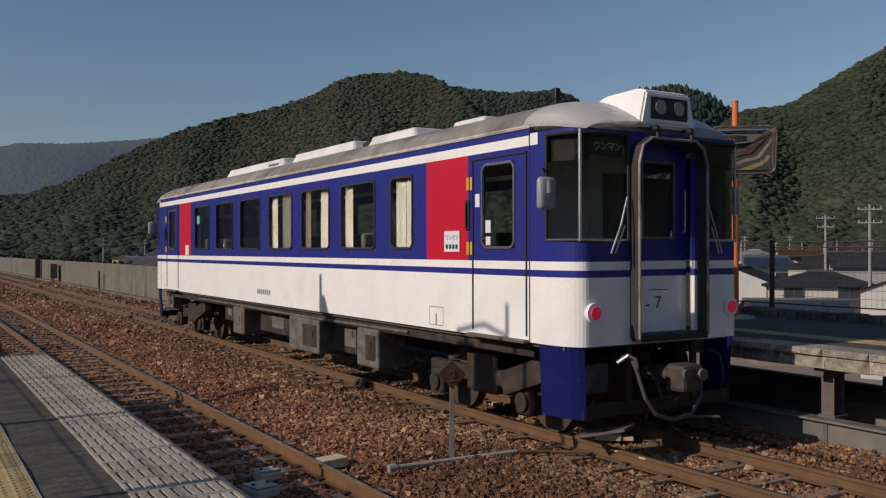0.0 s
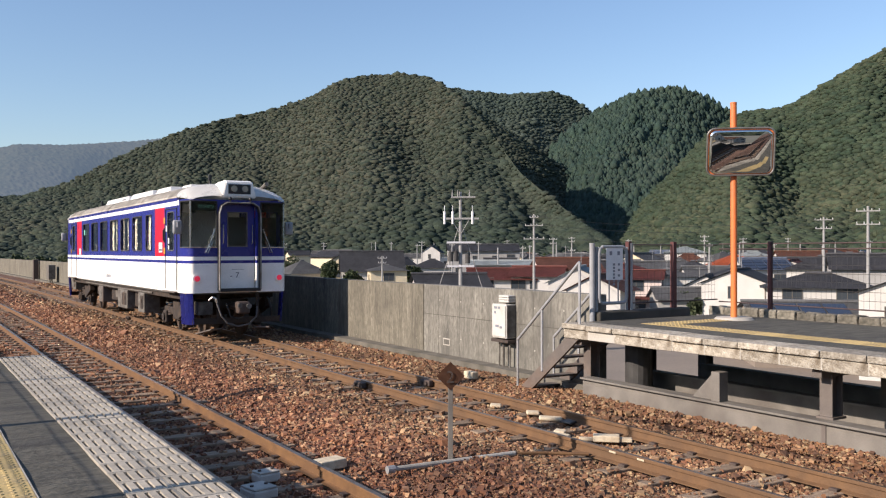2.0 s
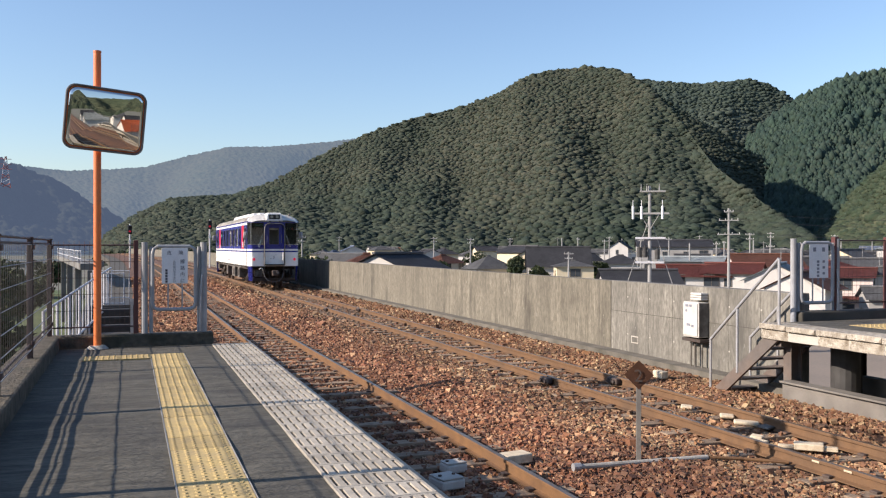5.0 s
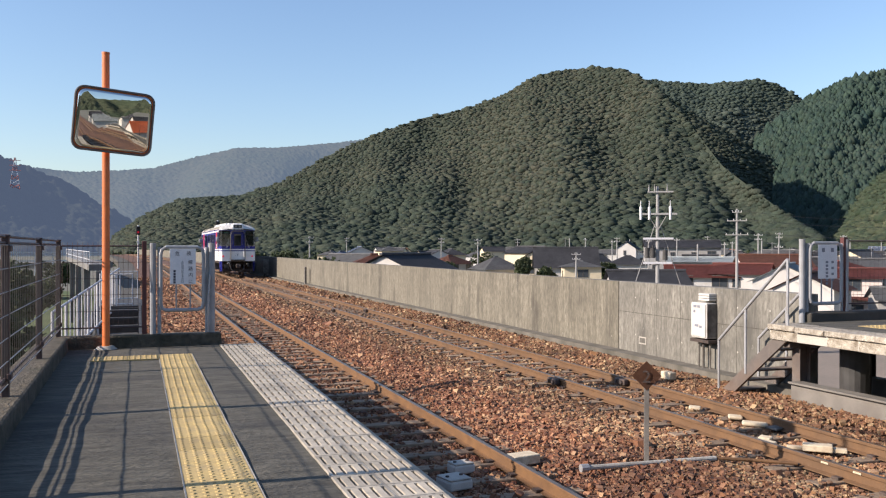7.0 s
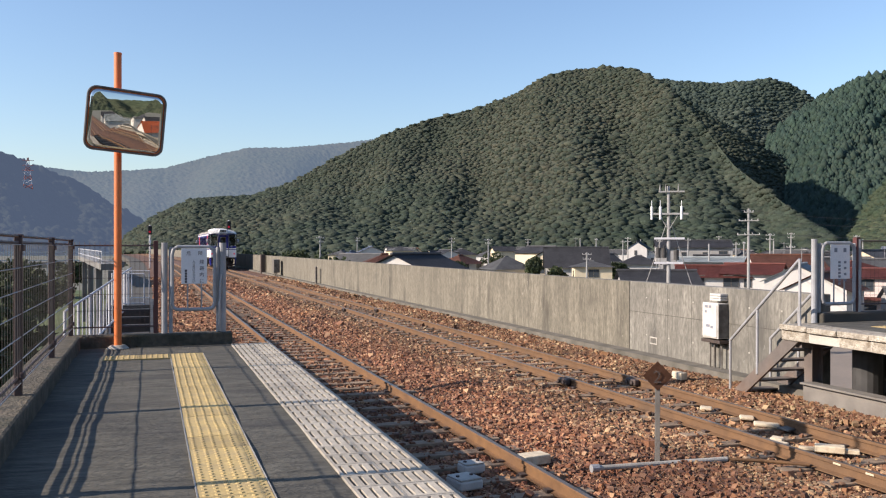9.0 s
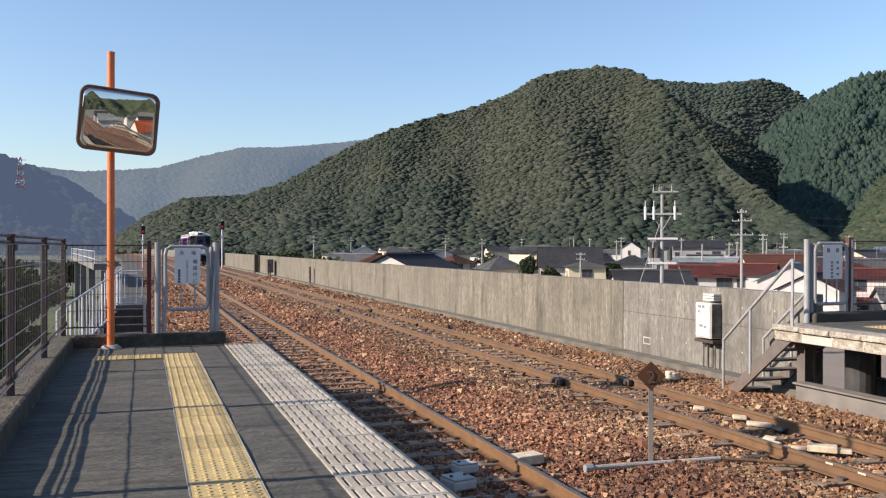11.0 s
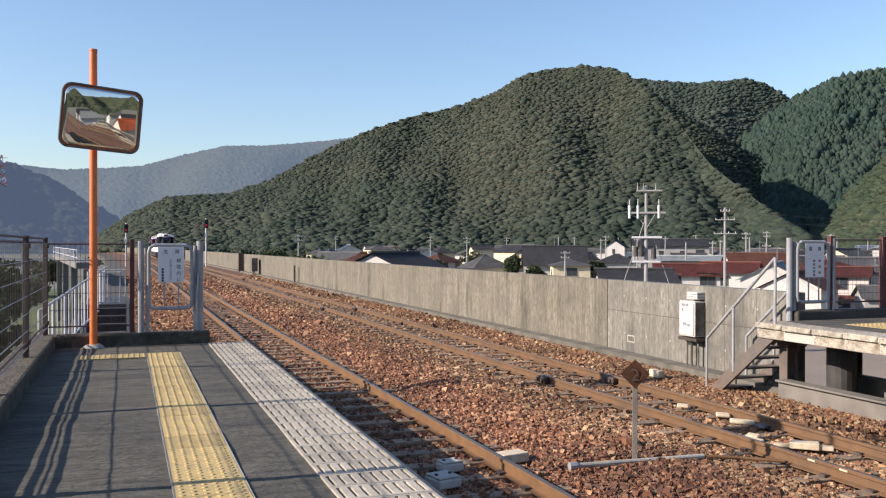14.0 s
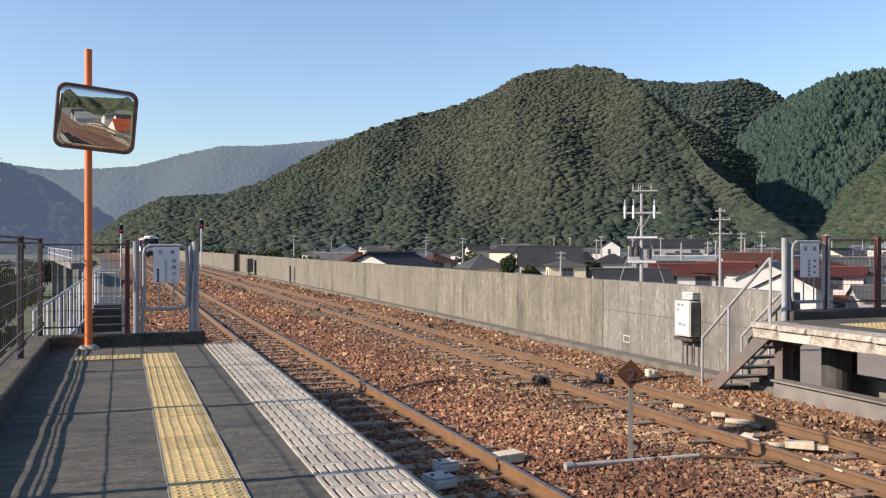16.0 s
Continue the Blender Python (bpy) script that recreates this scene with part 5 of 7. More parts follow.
def house(x, y, turn, w, d, eave, ridge, roof, wall, hip=False, solar=False, lower=False):
    """A house: w along its ridge, d across; eave and ridge are heights over the rails."""
    h = thing("house", f"{WORDS[wall]} house with a {WORDS[roof]} {'hipped' if hip else 'gabled'} roof", "house", pose(x, y, GROUND, 0, 0, turn), "houses of the town")
    e, r = eave - GROUND, ridge - GROUND
    bm = B()
    v = [bm.verts.new(p) for p in ((-w / 2, -d / 2, 0), (w / 2, -d / 2, 0), (w / 2, d / 2, 0), (-w / 2, d / 2, 0), (-w / 2, -d / 2, e), (w / 2, -d / 2, e), (w / 2, d / 2, e), (-w / 2, d / 2, e))]
    for q in ((0, 1, 5, 4), (2, 3, 7, 6), (0, 4, 7, 3), (1, 2, 6, 5), (4, 5, 6, 7)):
        bm.faces.new([v[i] for i in q])
    if not hip:
        for sx in (-1, 1):
            g = [bm.verts.new(p) for p in ((sx * w / 2, -d / 2, e), (sx * w / 2, d / 2, e), (sx * w / 2, 0, r - 0.12))]
            bm.faces.new(g)
    part("wall", bm, wall, h)
    o = 0.55
    drop = (r - e) * o / (d / 2)
    bm = B()
    k = (w / 2 + 0.35) if not hip else max(w / 2 - d / 2, 0.3)
    z0 = e - drop * 0.6
    A = [bm.verts.new(p) for p in ((-w / 2 - (0.35 if not hip else o), -d / 2 - o, z0), (w / 2 + (0.35 if not hip else o), -d / 2 - o, z0), (w / 2 + (0.35 if not hip else o), d / 2 + o, z0), (-w / 2 - (0.35 if not hip else o), d / 2 + o, z0))]
    R = [bm.verts.new((-k, 0, r)), bm.verts.new((k, 0, r))]
    bm.faces.new((A[0], A[1], R[1], R[0]))
    bm.faces.new((A[2], A[3], R[0], R[1]))
    if hip:
        bm.faces.new((A[1], A[2], R[1]))
        bm.faces.new((A[3], A[0], R[0]))
    bmesh.ops.solidify(bm, geom=bm.faces[:], thickness=0.16)
    rf = part("roof", bm, roof, h)
    bm = B()
    box(bm, -k - 0.05, k + 0.05, -0.16, 0.16, r - 0.03, r + 0.16, 0.04)
    part("ridge_cap", bm, roof, rf)
    if lower:
        bm = B()
        zl = e * 0.52
        vv = [bm.verts.new(p) for p in ((-w / 2 - 0.3, -d / 2, zl + 0.35), (w / 2 + 0.3, -d / 2, zl + 0.35), (w / 2 + 0.3, -d / 2 - 1.1, zl), (-w / 2 - 0.3, -d / 2 - 1.1, zl))]
        bm.faces.new(vv)
        bmesh.ops.solidify(bm, geom=bm.faces[:], thickness=0.12)
        part("lower_roof", bm, roof, h)
    if solar:
        n = int(w / 1.7)
        sl = math.atan2(r - z0, d / 2 + o)
        for i in range(n):
            for j in range(3):
                f = 0.2 + j * 0.26
                bm = B()
                box(bm, -0.78, 0.78, -0.5, 0.5, 0.03, 0.08)
                p = part("solar_panel", bm, "solar", rf)
                p.matrix_local = Matrix.Translation((-w / 2 + 0.9 + i * 1.7, -(d / 2 + o) * (1 - f), z0 + (r - z0) * f)) @ pose(0, 0, 0, math.degrees(sl))
    # windows on the sides towards the line
    for sgn, L, axis in ((-1, w, 0), (-1, d, 1), (1, d, 1)) if wall != "wall_beige" else ():
        n = max(1, int(L / 3.4))
        for lev in range(max(1, round(e / 2.7))):
            z = 0.9 + lev * 2.75
            if z + 1.2 > e:
                continue
            for i in range(n):
                c = -L / 2 + (i + 0.5) * L / n + rng_t.uniform(-0.3, 0.3)
                ww, hh = rng_t.choice(((1.6, 1.15), (0.8, 0.9), (1.7, 1.3), (0.6, 1.1)))
                if rng_t.random() < 0.15:
                    continue
                bm = B()
                if axis == 0:
                    p = sgn * (d / 2 + 0.02)
                    for xa, xb, za, zb in ((c - ww / 2 - .06, c + ww / 2 + .06, z - .06, z), (c - ww / 2 - .06, c + ww / 2 + .06, z + hh, z + hh + .06), (c - ww / 2 - .06, c - ww / 2, z, z + hh), (c + ww / 2, c + ww / 2 + .06, z, z + hh), (c - .03, c + .03, z, z + hh)):
                        box(bm, xa, xb, p - .05, p + .05, za, zb)
                else:
                    p = sgn * (w / 2 + 0.02)
                    for xa, xb, za, zb in ((c - ww / 2 - .06, c + ww / 2 + .06, z - .06, z), (c - ww / 2 - .06, c + ww / 2 + .06, z + hh, z + hh + .06), (c - ww / 2 - .06, c - ww / 2, z, z + hh), (c + ww / 2, c + ww / 2 + .06, z, z + hh), (c - .03, c + .03, z, z + hh)):
                        box(bm, p - .05, p + .05, xa, xb, za, zb)
                wn_ = part("window", bm, "under_grey", h)
                bm = B()
                if axis == 0:
                    box(bm, c - ww / 2, c + ww / 2, p - .02, p + .02, z, z + hh)
                else:
                    box(bm, p - .02, p + .02, c - ww / 2, c + ww / 2, z, z + hh)
                part("pane", bm, "house_glass", wn_)
    return h


# bearing, distance, turn to the line of sight, width, depth, eave, ridge, roof, wall, hipped, solar, lower roof
HOUSES = (
    (61.6, 66, 84, 9.0, 8.0, -0.35, 1.3, "roof_slate", "wall_white", False, False, False),
    (54.2, 70, 14, 7.6, 6.5, -2.5, -1.45, "roof_slate", "wall_beige", False, True, False),
    (50.9, 95, 80, 8.0, 6.4, -0.9, 0.45, "roof_dark", "wall_white", False, False, True),
    (55.3, 89, 4, 9.3, 7, -0.95, 0.22, "roof_dark", "wall_white", True, False, True),
    (48.9, 100, 82, 5.0, 5, -1.7, -0.3, "roof_dark", "wall_white", False, False, False),
    (52.0, 135, 20, 6.9, 7, -0.24, 1.22, "roof_blue", "wall_white", False, True, False),
    (50.5, 150, 10, 7.5, 7, 0.12, 1.77, "roof_orange", "wall_white", True, False, False),
    (53.9, 140, 80, 7.0, 6.5, -0.31, 0.96, "roof_red", "wall_white", False, False, False),
    (55.6, 125, -5, 8.4, 7, 0.04, 1.63, "roof_dark", "wall_white", True, False, False),
    (58.2, 118, 6, 9.5, 7, 0.21, 1.92, "roof_dark", "wall_grey", False, False, False),
    (49.1, 120, 14, 7.1, 7, -1.23, 0.26, "roof_slate", "wall_white", False, False, True),
    (48.0, 138, -20, 6.6, 6, -0.9, 0.76, "roof_dark", "wall_white", True, False, False),
    (46.4, 112, 6, 6.6, 6, -0.70, 0.02, "roof_slate", "wall_white", True, False, True),
    (44.7, 108, -4, 5.4, 6, -0.93, -0.03, "roof_red", "wall_pink", False, False, True),
    (45.5, 135, 10, 7.5, 7, -0.43, 0.75, "roof_slate", "wall_white", False, False, False),
    (47.2, 96, 12, 5.5, 5, -2.6, -1.6, "roof_slate", "wall_grey", False, False, False),
    (48.4, 104, 70, 6.0, 5, -2.4, -1.2, "roof_pale", "wall_white", False, False, False),
    (47.5, 210, 0, 9.4, 8, 2.0, 3.23, "roof_pale", "wall_white", True, False, False),
    (41.0, 95, 84, 8.0, 6, -0.92, 0.66, "roof_pale", "wall_white", False, False, False),
    (42.3, 92, 76, 7.0, 5.5, -1.6, -0.1, "roof_brown", "wall_white", False, False, False),
    (40.0, 122, 12, 8.3, 7, -0.02, 1.37, "roof_brown", "wall_pink", False, False, True),
    (38.3, 112, -10, 6.4, 6.0, -0.75, 0.35, "roof_red", "wall_white", False, False, True),
    (43.1, 150, 0, 8.2, 7, -0.6, 0.8, "roof_slate", "wall_grey", False, False, False),
    (43.9, 128, 30, 7, 6, -0.8, 0.5, "roof_red", "wall_white", True, False, False),
    (49.8, 170, 40, 7, 6, 0.6, 2.0, "roof_slate", "wall_white", True, False, False),
    (51.9, 215, 0, 8.8, 7, 1.35, 2.6, "roof_dark", "wall_white", True, False, False),
    (55.9, 235, 10, 9.0, 7, 1.30, 2.7, "roof_dark", "wall_white", True, False, False),
    (57.0, 165, -8, 9, 8, 0.4, 2.0, "roof_dark", "wall_white", True, False, False),
    (54.3, 180, 14, 9, 7, 0.6, 2.2, "roof_brown", "wall_white", False, False, False),
    (35.8, 112, 2, 8.2, 6, -1.15, 0.1, "roof_red", "wall_white", False, False, False),
    (32.4, 80, 10, 6.3, 6, -0.9, 0.25, "roof_dark", "wall_grey", False, False, False),
    (28.3, 142, 6, 5.8, 6, -0.7, 0.1, "roof_slate", "wall_cream", True, False, False),
    (27.3, 152, 4, 10.5, 8, -0.9, 2.3, "roof_dark", "wall_white", False, False, False),
    (25.5, 160, 80, 6, 6, 0.0, 1.8, "roof_dark", "wall_cream", False, False, False),
    (22.8, 165, 25, 7.5, 7, -1.6, 0.6, "roof_slate", "wall_grey", True, False, False),
    (16.9, 74, 60, 7.5, 6.0, 0.35, 1.75, "roof_dark", "wall_white", False, False, False),
    (14.8, 82, 5, 5.5, 6, 0.5, 1.65, "roof_brown", "wall_grey", True, False, False),
    (34.6, 190, 5, 15, 9, 2.4, 3.8, "roof_dark", "wall_grey", False, False, False),
    (35.9, 135, 4, 10, 7, 0.25, 0.85, "roof_pale", "wall_grey", False, False, False),
    (31.3, 230, 80, 6, 5, 2.0, 3.8, "roof_dark", "wall_white", False, False, False),
)
for az, dist, tn, w, d, ev, rg, rf_, wl_, hp, so, lo_ in HOUSES:
    x, y = at(az, dist)
    house(x, y, -az + tn, w, d, ev, rg, rf_, wl_, hp, so, lo_)
# further rows of roofs, towards the foot of the hills, and some behind the station
taken = [at(h[0], h[1]) for h in HOUSES]
count = 0
while count < 85:
    az, dist = rng_t.uniform(12, 66), rng_t.uniform(170, 390)
    x, y = at(az, dist)
    if any(math.hypot(x - a, y - b) < 13 for a, b in taken) or x < 24:
        continue
    taken.append((x, y))
    count += 1
    rg = rng_t.uniform(0.3, 2.6)
    house(x, y, rng_t.uniform(0, 180), rng_t.uniform(6, 10), rng_t.uniform(5, 7), rg - rng_t.uniform(1.2, 1.7), rg,
          rng_t.choice(("roof_dark", "roof_dark", "roof_slate", "roof_slate", "roof_brown", "roof_blue")), rng_t.choice(("wall_white", "wall_white", "wall_white", "wall_cream")), rng_t.random() < 0.5)
# small houses packed between the named ones
count, tries = 0, 0
while count < 34 and tries < 4000:
    tries += 1
    az, dist = rng_t.uniform(35, 64), rng_t.uniform(118, 205)
    x, y = at(az, dist)
    if any(math.hypot(x - a, y - b) < 9.5 for a, b in taken):
        continue
    taken.append((x, y))
    count += 1
    rg = 0.2 + (dist - 118) / 87 * 1.7 + rng_t.uniform(-0.5, 0.4)
    house(x, y, -az + rng_t.choice((0, 90)) + rng_t.uniform(-14, 14), rng_t.uniform(5, 7.5), rng_t.uniform(4.5, 6), rg - rng_t.uniform(1.1, 1.6), rg,
          rng_t.choice(("roof_dark", "roof_slate", "roof_dark", "roof_brown", "roof_dark", "roof_slate", "roof_pale")), rng_t.choice(("wall_white", "wall_white", "wall_cream", "wall_pink", "wall_grey")), rng_t.random() < 0.4, False, rng_t.random() < 0.5)
for x, y, rf_, wl_, w in ((31, -24, "roof_orange", "wall_white", 14), (44, -44, "roof_dark", "wall_white", 12), (24, -58, "roof_pale", "wall_white", 16), (26, -90, "roof_dark", "wall_white", 12), (48, -70, "roof_slate", "wall_white", 11), (-22, -25, "roof_dark", "wall_white", 12), (-30, -55, "roof_brown", "wall_grey", 12)):
    house(x, y, 8, w, 8, -0.6, 1.2, rf_, wl_, False)


def utility_pole(az, dist, top, arms, spread=1.0):
    x, y = at(az, dist)
    p = thing("utility_pole", "grey concrete utility pole with crossarms and insulators", "utility pole", pose(x, y, GROUND, 0, 0, -az), "utility poles")
    h = top - GROUND
    bm = B()
    bar(bm, (0, 0, 0), (0, 0, h), 0.19, 10, 0.11)
    part("mast", bm, "pole_grey", p)
    for z, w in arms:
        bm = B()
        box(bm, -w / 2 * spread, w / 2 * spread, -0.18, -0.08, h - z - 0.045, h - z + 0.045)
        a = part("crossarm", bm, "pole_grey", p)
        for k in (-0.46, -0.16, 0.16, 0.46):
            bm = B()
            bar(bm, (k * w * spread, -0.13, h - z + 0.05), (k * w * spread, -0.13, h - z + 0.20), 0.024, 8)
            part("insulator", bm, "sign_white", a)
    return Vector((x, y, top))


M["pole_grey"] = surface("pole_grey", (0.34, 0.335, 0.32), (0.27, 0.265, 0.25), 2.0, 0.85, 0.2)
tower = utility_pole(33.14, 67, 6.9, ())
pole_b = utility_pole(37.95, 92, 6.2, ((0.35, 0.9), (1.2, 1.9), (2.6, 2.2)))
pole_c = utility_pole(55.6, 98, 5.8, ((0.3, 1.8), (1.2, 1.6)))
pole_d = utility_pole(58.0, 80, 6.0, ((0.4, 1.8), (1.5, 1.8)))
for az, dist, top in ((48.7, 150, 4.9), (40.4, 180, 5.2), (28.0, 128, 1.6), (44.0, 210, 5.0), (30.6, 200, 4.6), (24.2, 220, 4.5), (10.6, 150, 4.2), (19.2, 190, 4.4), (51.0, 190, 5.0), (36.2, 230, 5.2), (21.6, 170, 4.0), (13.0, 240, 5.0), (53.6, 240, 5.6), (39.2, 150, 4.6)):
    utility_pole(az, dist, top, ((0.3, 1.5), (1.0, 1.3)), 0.9)
rng_p = random.Random(33)
for k in range(26):
    az = 27.5 + k * 1.32 + rng_p.uniform(-0.5, 0.5)
    dist = rng_p.uniform(115, 260)
    utility_pole(az, dist, 1.6 + dist * 0.009 + rng_p.uniform(0, 1.2), ((rng_p.uniform(0.2, 0.5), rng_p.uniform(0.8, 1.6)),) if k % 3 else (), 0.8)


def roof_antenna(az, dist, z):
    x, y = at(az, dist)
    a = thing("roof_antenna", "thin grey television antenna on a house roof", "antenna", pose(x, y, z, 0, 0, rng_p.uniform(0, 90)), "roof antennas")
    bm = B()
    bar(bm, (0, 0, -0.6), (0, 0, 1.7), 0.03, 6)
    part("mast", bm, "pole_grey", a)
    bm = B()
    bar(bm, (-0.7, 0, 1.5), (0.7, 0, 1.5), 0.022, 6)
    for i in range(6):
        bar(bm, (-0.6 + i * 0.24, -0.35, 1.5), (-0.6 + i * 0.24, 0.35, 1.5), 0.016, 5)
    part("elements", bm, "pole_grey", a)


for h in HOUSES[2:34:2]:
    roof_antenna(h[0], h[1], h[6])
# steelwork on the transformer pole: two crossarms, two working ledges, stays
tw = thing("tower_frame", "pale steel crossarms, insulators and stays on the transformer pole", "steelwork", pose(tower.x, tower.y, tower.z, 0, 0, -33))
for z, x0, x1, h in ((-0.42, -0.72, 1.15, 0.11), (-2.07, -1.10, 1.42, 0.14), (-3.90, -1.05, 1.15, 0.15), (-5.72, -1.05, 1.05, 0.15)):
    bm = B()
    box(bm, x0, x1, -0.24, -0.12, z - h / 2, z + h / 2, 0.01)
    if z > -3:
        box(bm, x0 + 0.1, x1 - 0.1, 0.10, 0.20, z - 0.05, z + 0.05, 0.01)
    arm = part("crossarm" if z > -3 else "ledge", bm, "rail_white" if z < -3 else "pole_grey", tw)
    for x in {-0.42: (-0.62, -0.2, 0.70), -2.07: (-1.22, -0.60, 0.92)}.get(z, ()):
        big = z < -1
        bm = B()
        bar(bm, (x, -0.2, z - (0.42 if big else 0.0)), (x, -0.2, z + (0.55 if big else 0.38)), 0.085 if big else 0.06, 10, 0.10 if big else 0.045)
        bar(bm, (x, -0.2, z + (0.55 if big else 0.38)), (x, -0.2, z + (1.0 if big else 0.55)), 0.03, 6)
        part("insulator", bm, "sign_white" if big else "pole_grey", arm)
for s in (-1, 1):
    bm = B()
    bar(bm, (0, 0.1, -2.3), (s * 1.75, 0.5, -7.6), 0.03, 6)
    part("stay", bm, "pole_grey", tw)
    bm = B()
    bar(bm, (0, -0.1, -3.3), (s * 0.7, -0.15, -2.1), 0.025, 6)
    part("brace", bm, "pole_grey", tw)
for x, z in ((-0.75, -4.95), (-0.35, -4.95), (0.55, -5.1)):
    bm = B()
    bar(bm, (x, -0.2, z - 0.4), (x, -0.2, z + 0.35), 0.19, 14)
    bar(bm, (x, -0.2, z + 0.35), (x, -0.2, z + 0.55), 0.04, 8)
    part("transformer", bm, "steel_dark", tw)


def wire(a, b, sag):
    w = thing("overhead_wire", "thin dark overhead wire between utility poles", "wire", None, "overhead wires")
    bm = B()
    pts = [a.lerp(b, i / 14) - Vector((0, 0, sag * 4 * (i / 14) * (1 - i / 14))) for i in range(15)]
    tube(bm, pts, 0.018, 4)
    part("strand", bm, "black", w)


for dz in (-0.2, -1.2, -2.8):
    wire(tower + Vector((0, 0, dz)), pole_b + Vector((0, 0, dz * 0.8)), 0.5)
    wire(pole_c + Vector((0, 0, dz * 0.5)), pole_d + Vector((0, 0, dz * 0.5)), 0.5)
    wire(pole_b + Vector((0, 0, dz * 0.8)), pole_c + Vector((0, 0, dz * 0.5)), 1.0)
    wire(pole_d + Vector((0, 0, dz * 0.5)), Vector((95, 30, 5 + dz * 0.5)), 0.8)


# ---------------------------------------------------------------- trees and gardens
def leaf_clumps(bm, centre, radius, n, rng, size):
    for _ in range(n):
        v = Vector((rng.gauss(0, 1), rng.gauss(0, 1), rng.gauss(0, 1))).normalized() * radius * rng.uniform(0.55, 1.08)
        c = centre + Vector((v.x, v.y, v.z * 0.85))
        q = Euler((rng.uniform(0, 6), rng.uniform(0, 6), rng.uniform(0, 6))).to_matrix()
        s = size * rng.uniform(0.6, 1.3)
        for ax in (Vector((1, 0, 0)), Vector((0, 1, 0))):
            u, w = q @ ax * s, q @ Vector((0, 0, 1)) * s * 0.7
            bm.faces.new([bm.verts.new(c + p) for p in (u + w * 0.2, w, -u + w * 0.1, -w)])


M["leaf"] = island_surface("leaf", [(0.016, 0.028, 0.011), (0.036, 0.054, 0.018), (0.055, 0.07, 0.024), (0.028, 0.044, 0.015)], 0.8, 0.2)
M["bark"] = surface("bark", (0.10, 0.075, 0.05), (0.06, 0.045, 0.03), 6, 0.95, 0.6)


def tree(x, y, height, spread, seed):
    rng = random.Random(seed)
    t = thing("tree", "round leafy green garden tree", "tree", pose(x, y, GROUND), "trees of the town")
    bm = B()
    bar(bm, (0, 0, 0), (0.1, 0, height * 0.55), 0.22, 8, 0.12)
    for k in range(5):
        a = k * 1.26 + rng.random()
        bar(bm, (0.1, 0, height * (0.4 + 0.04 * k)), (spread * 0.6 * math.cos(a), spread * 0.6 * math.sin(a), height * 0.75), 0.09, 6, 0.04)
    part("trunk", bm, "bark", t)
    bm = B()
    for k in range(7):
        a = rng.uniform(0, 6.28)
        r = spread * rng.uniform(0.1, 0.6)
        leaf_clumps(bm, Vector((r * math.cos(a), r * math.sin(a), height * rng.uniform(0.6, 0.88))), spread * 0.45, 90, rng, 0.28)
    part("crown", bm, "leaf", t)


for i, (az, dist, hgt, sp) in enumerate(((24.6, 150, 7.0, 2.6), (26.0, 140, 5.5, 2), (47.6, 95, 4.0, 1.1), (48.1, 92, 3.6, 1.0), (30.0, 150, 6.0, 2.2), (22.0, 180, 7.5, 3), (43.0, 140, 6.2, 2.2), (19.5, 150, 6.5, 2.5), (49.6, 120, 5.5, 2.0), (34.5, 170, 6.5, 2.5), (11.5, 120, 7.0, 3.0), (9.0, 160, 8, 3.5), (56.6, 140, 6.5, 2.5), (-8.5, 60, 6.0, 2.6), (-6.8, 75, 6.0, 2.4), (-9.5, 36, 5.2, 2.2), (-7.6, 44, 5.4, 2.4), (-11, 50, 6.0, 3.0), (-10, 70, 6.6, 3.2), (-5.6, 88, 5.6, 2.6), (-7.4, 98, 7.0, 3.6), (-12, 42, 6.0, 3.0), (-4.6, 120, 6.2, 3.0))):
    x, y = at(az, dist)
    tree(x, y, hgt, sp, i + 2)


def tree_belt():
    """The dark hem of trees at the foot of the hills."""
    bm = B()
    rng = random.Random(9)
    for i in range(420):
        az = rng.uniform(-2, 64)
        d = rng.uniform(400, 450)
        x, y = at(az, d)
        h = rng.uniform(3, 7)
        leaf_clumps(bm, Vector((x, y, GROUND + h * 0.6)), h * 0.5, 26, rng, 1.3)
    tagged(part("tree_belt", bm, "leaf"), "dark belt of trees at the foot of the hills", "trees", kind="stuff")


tree_belt()


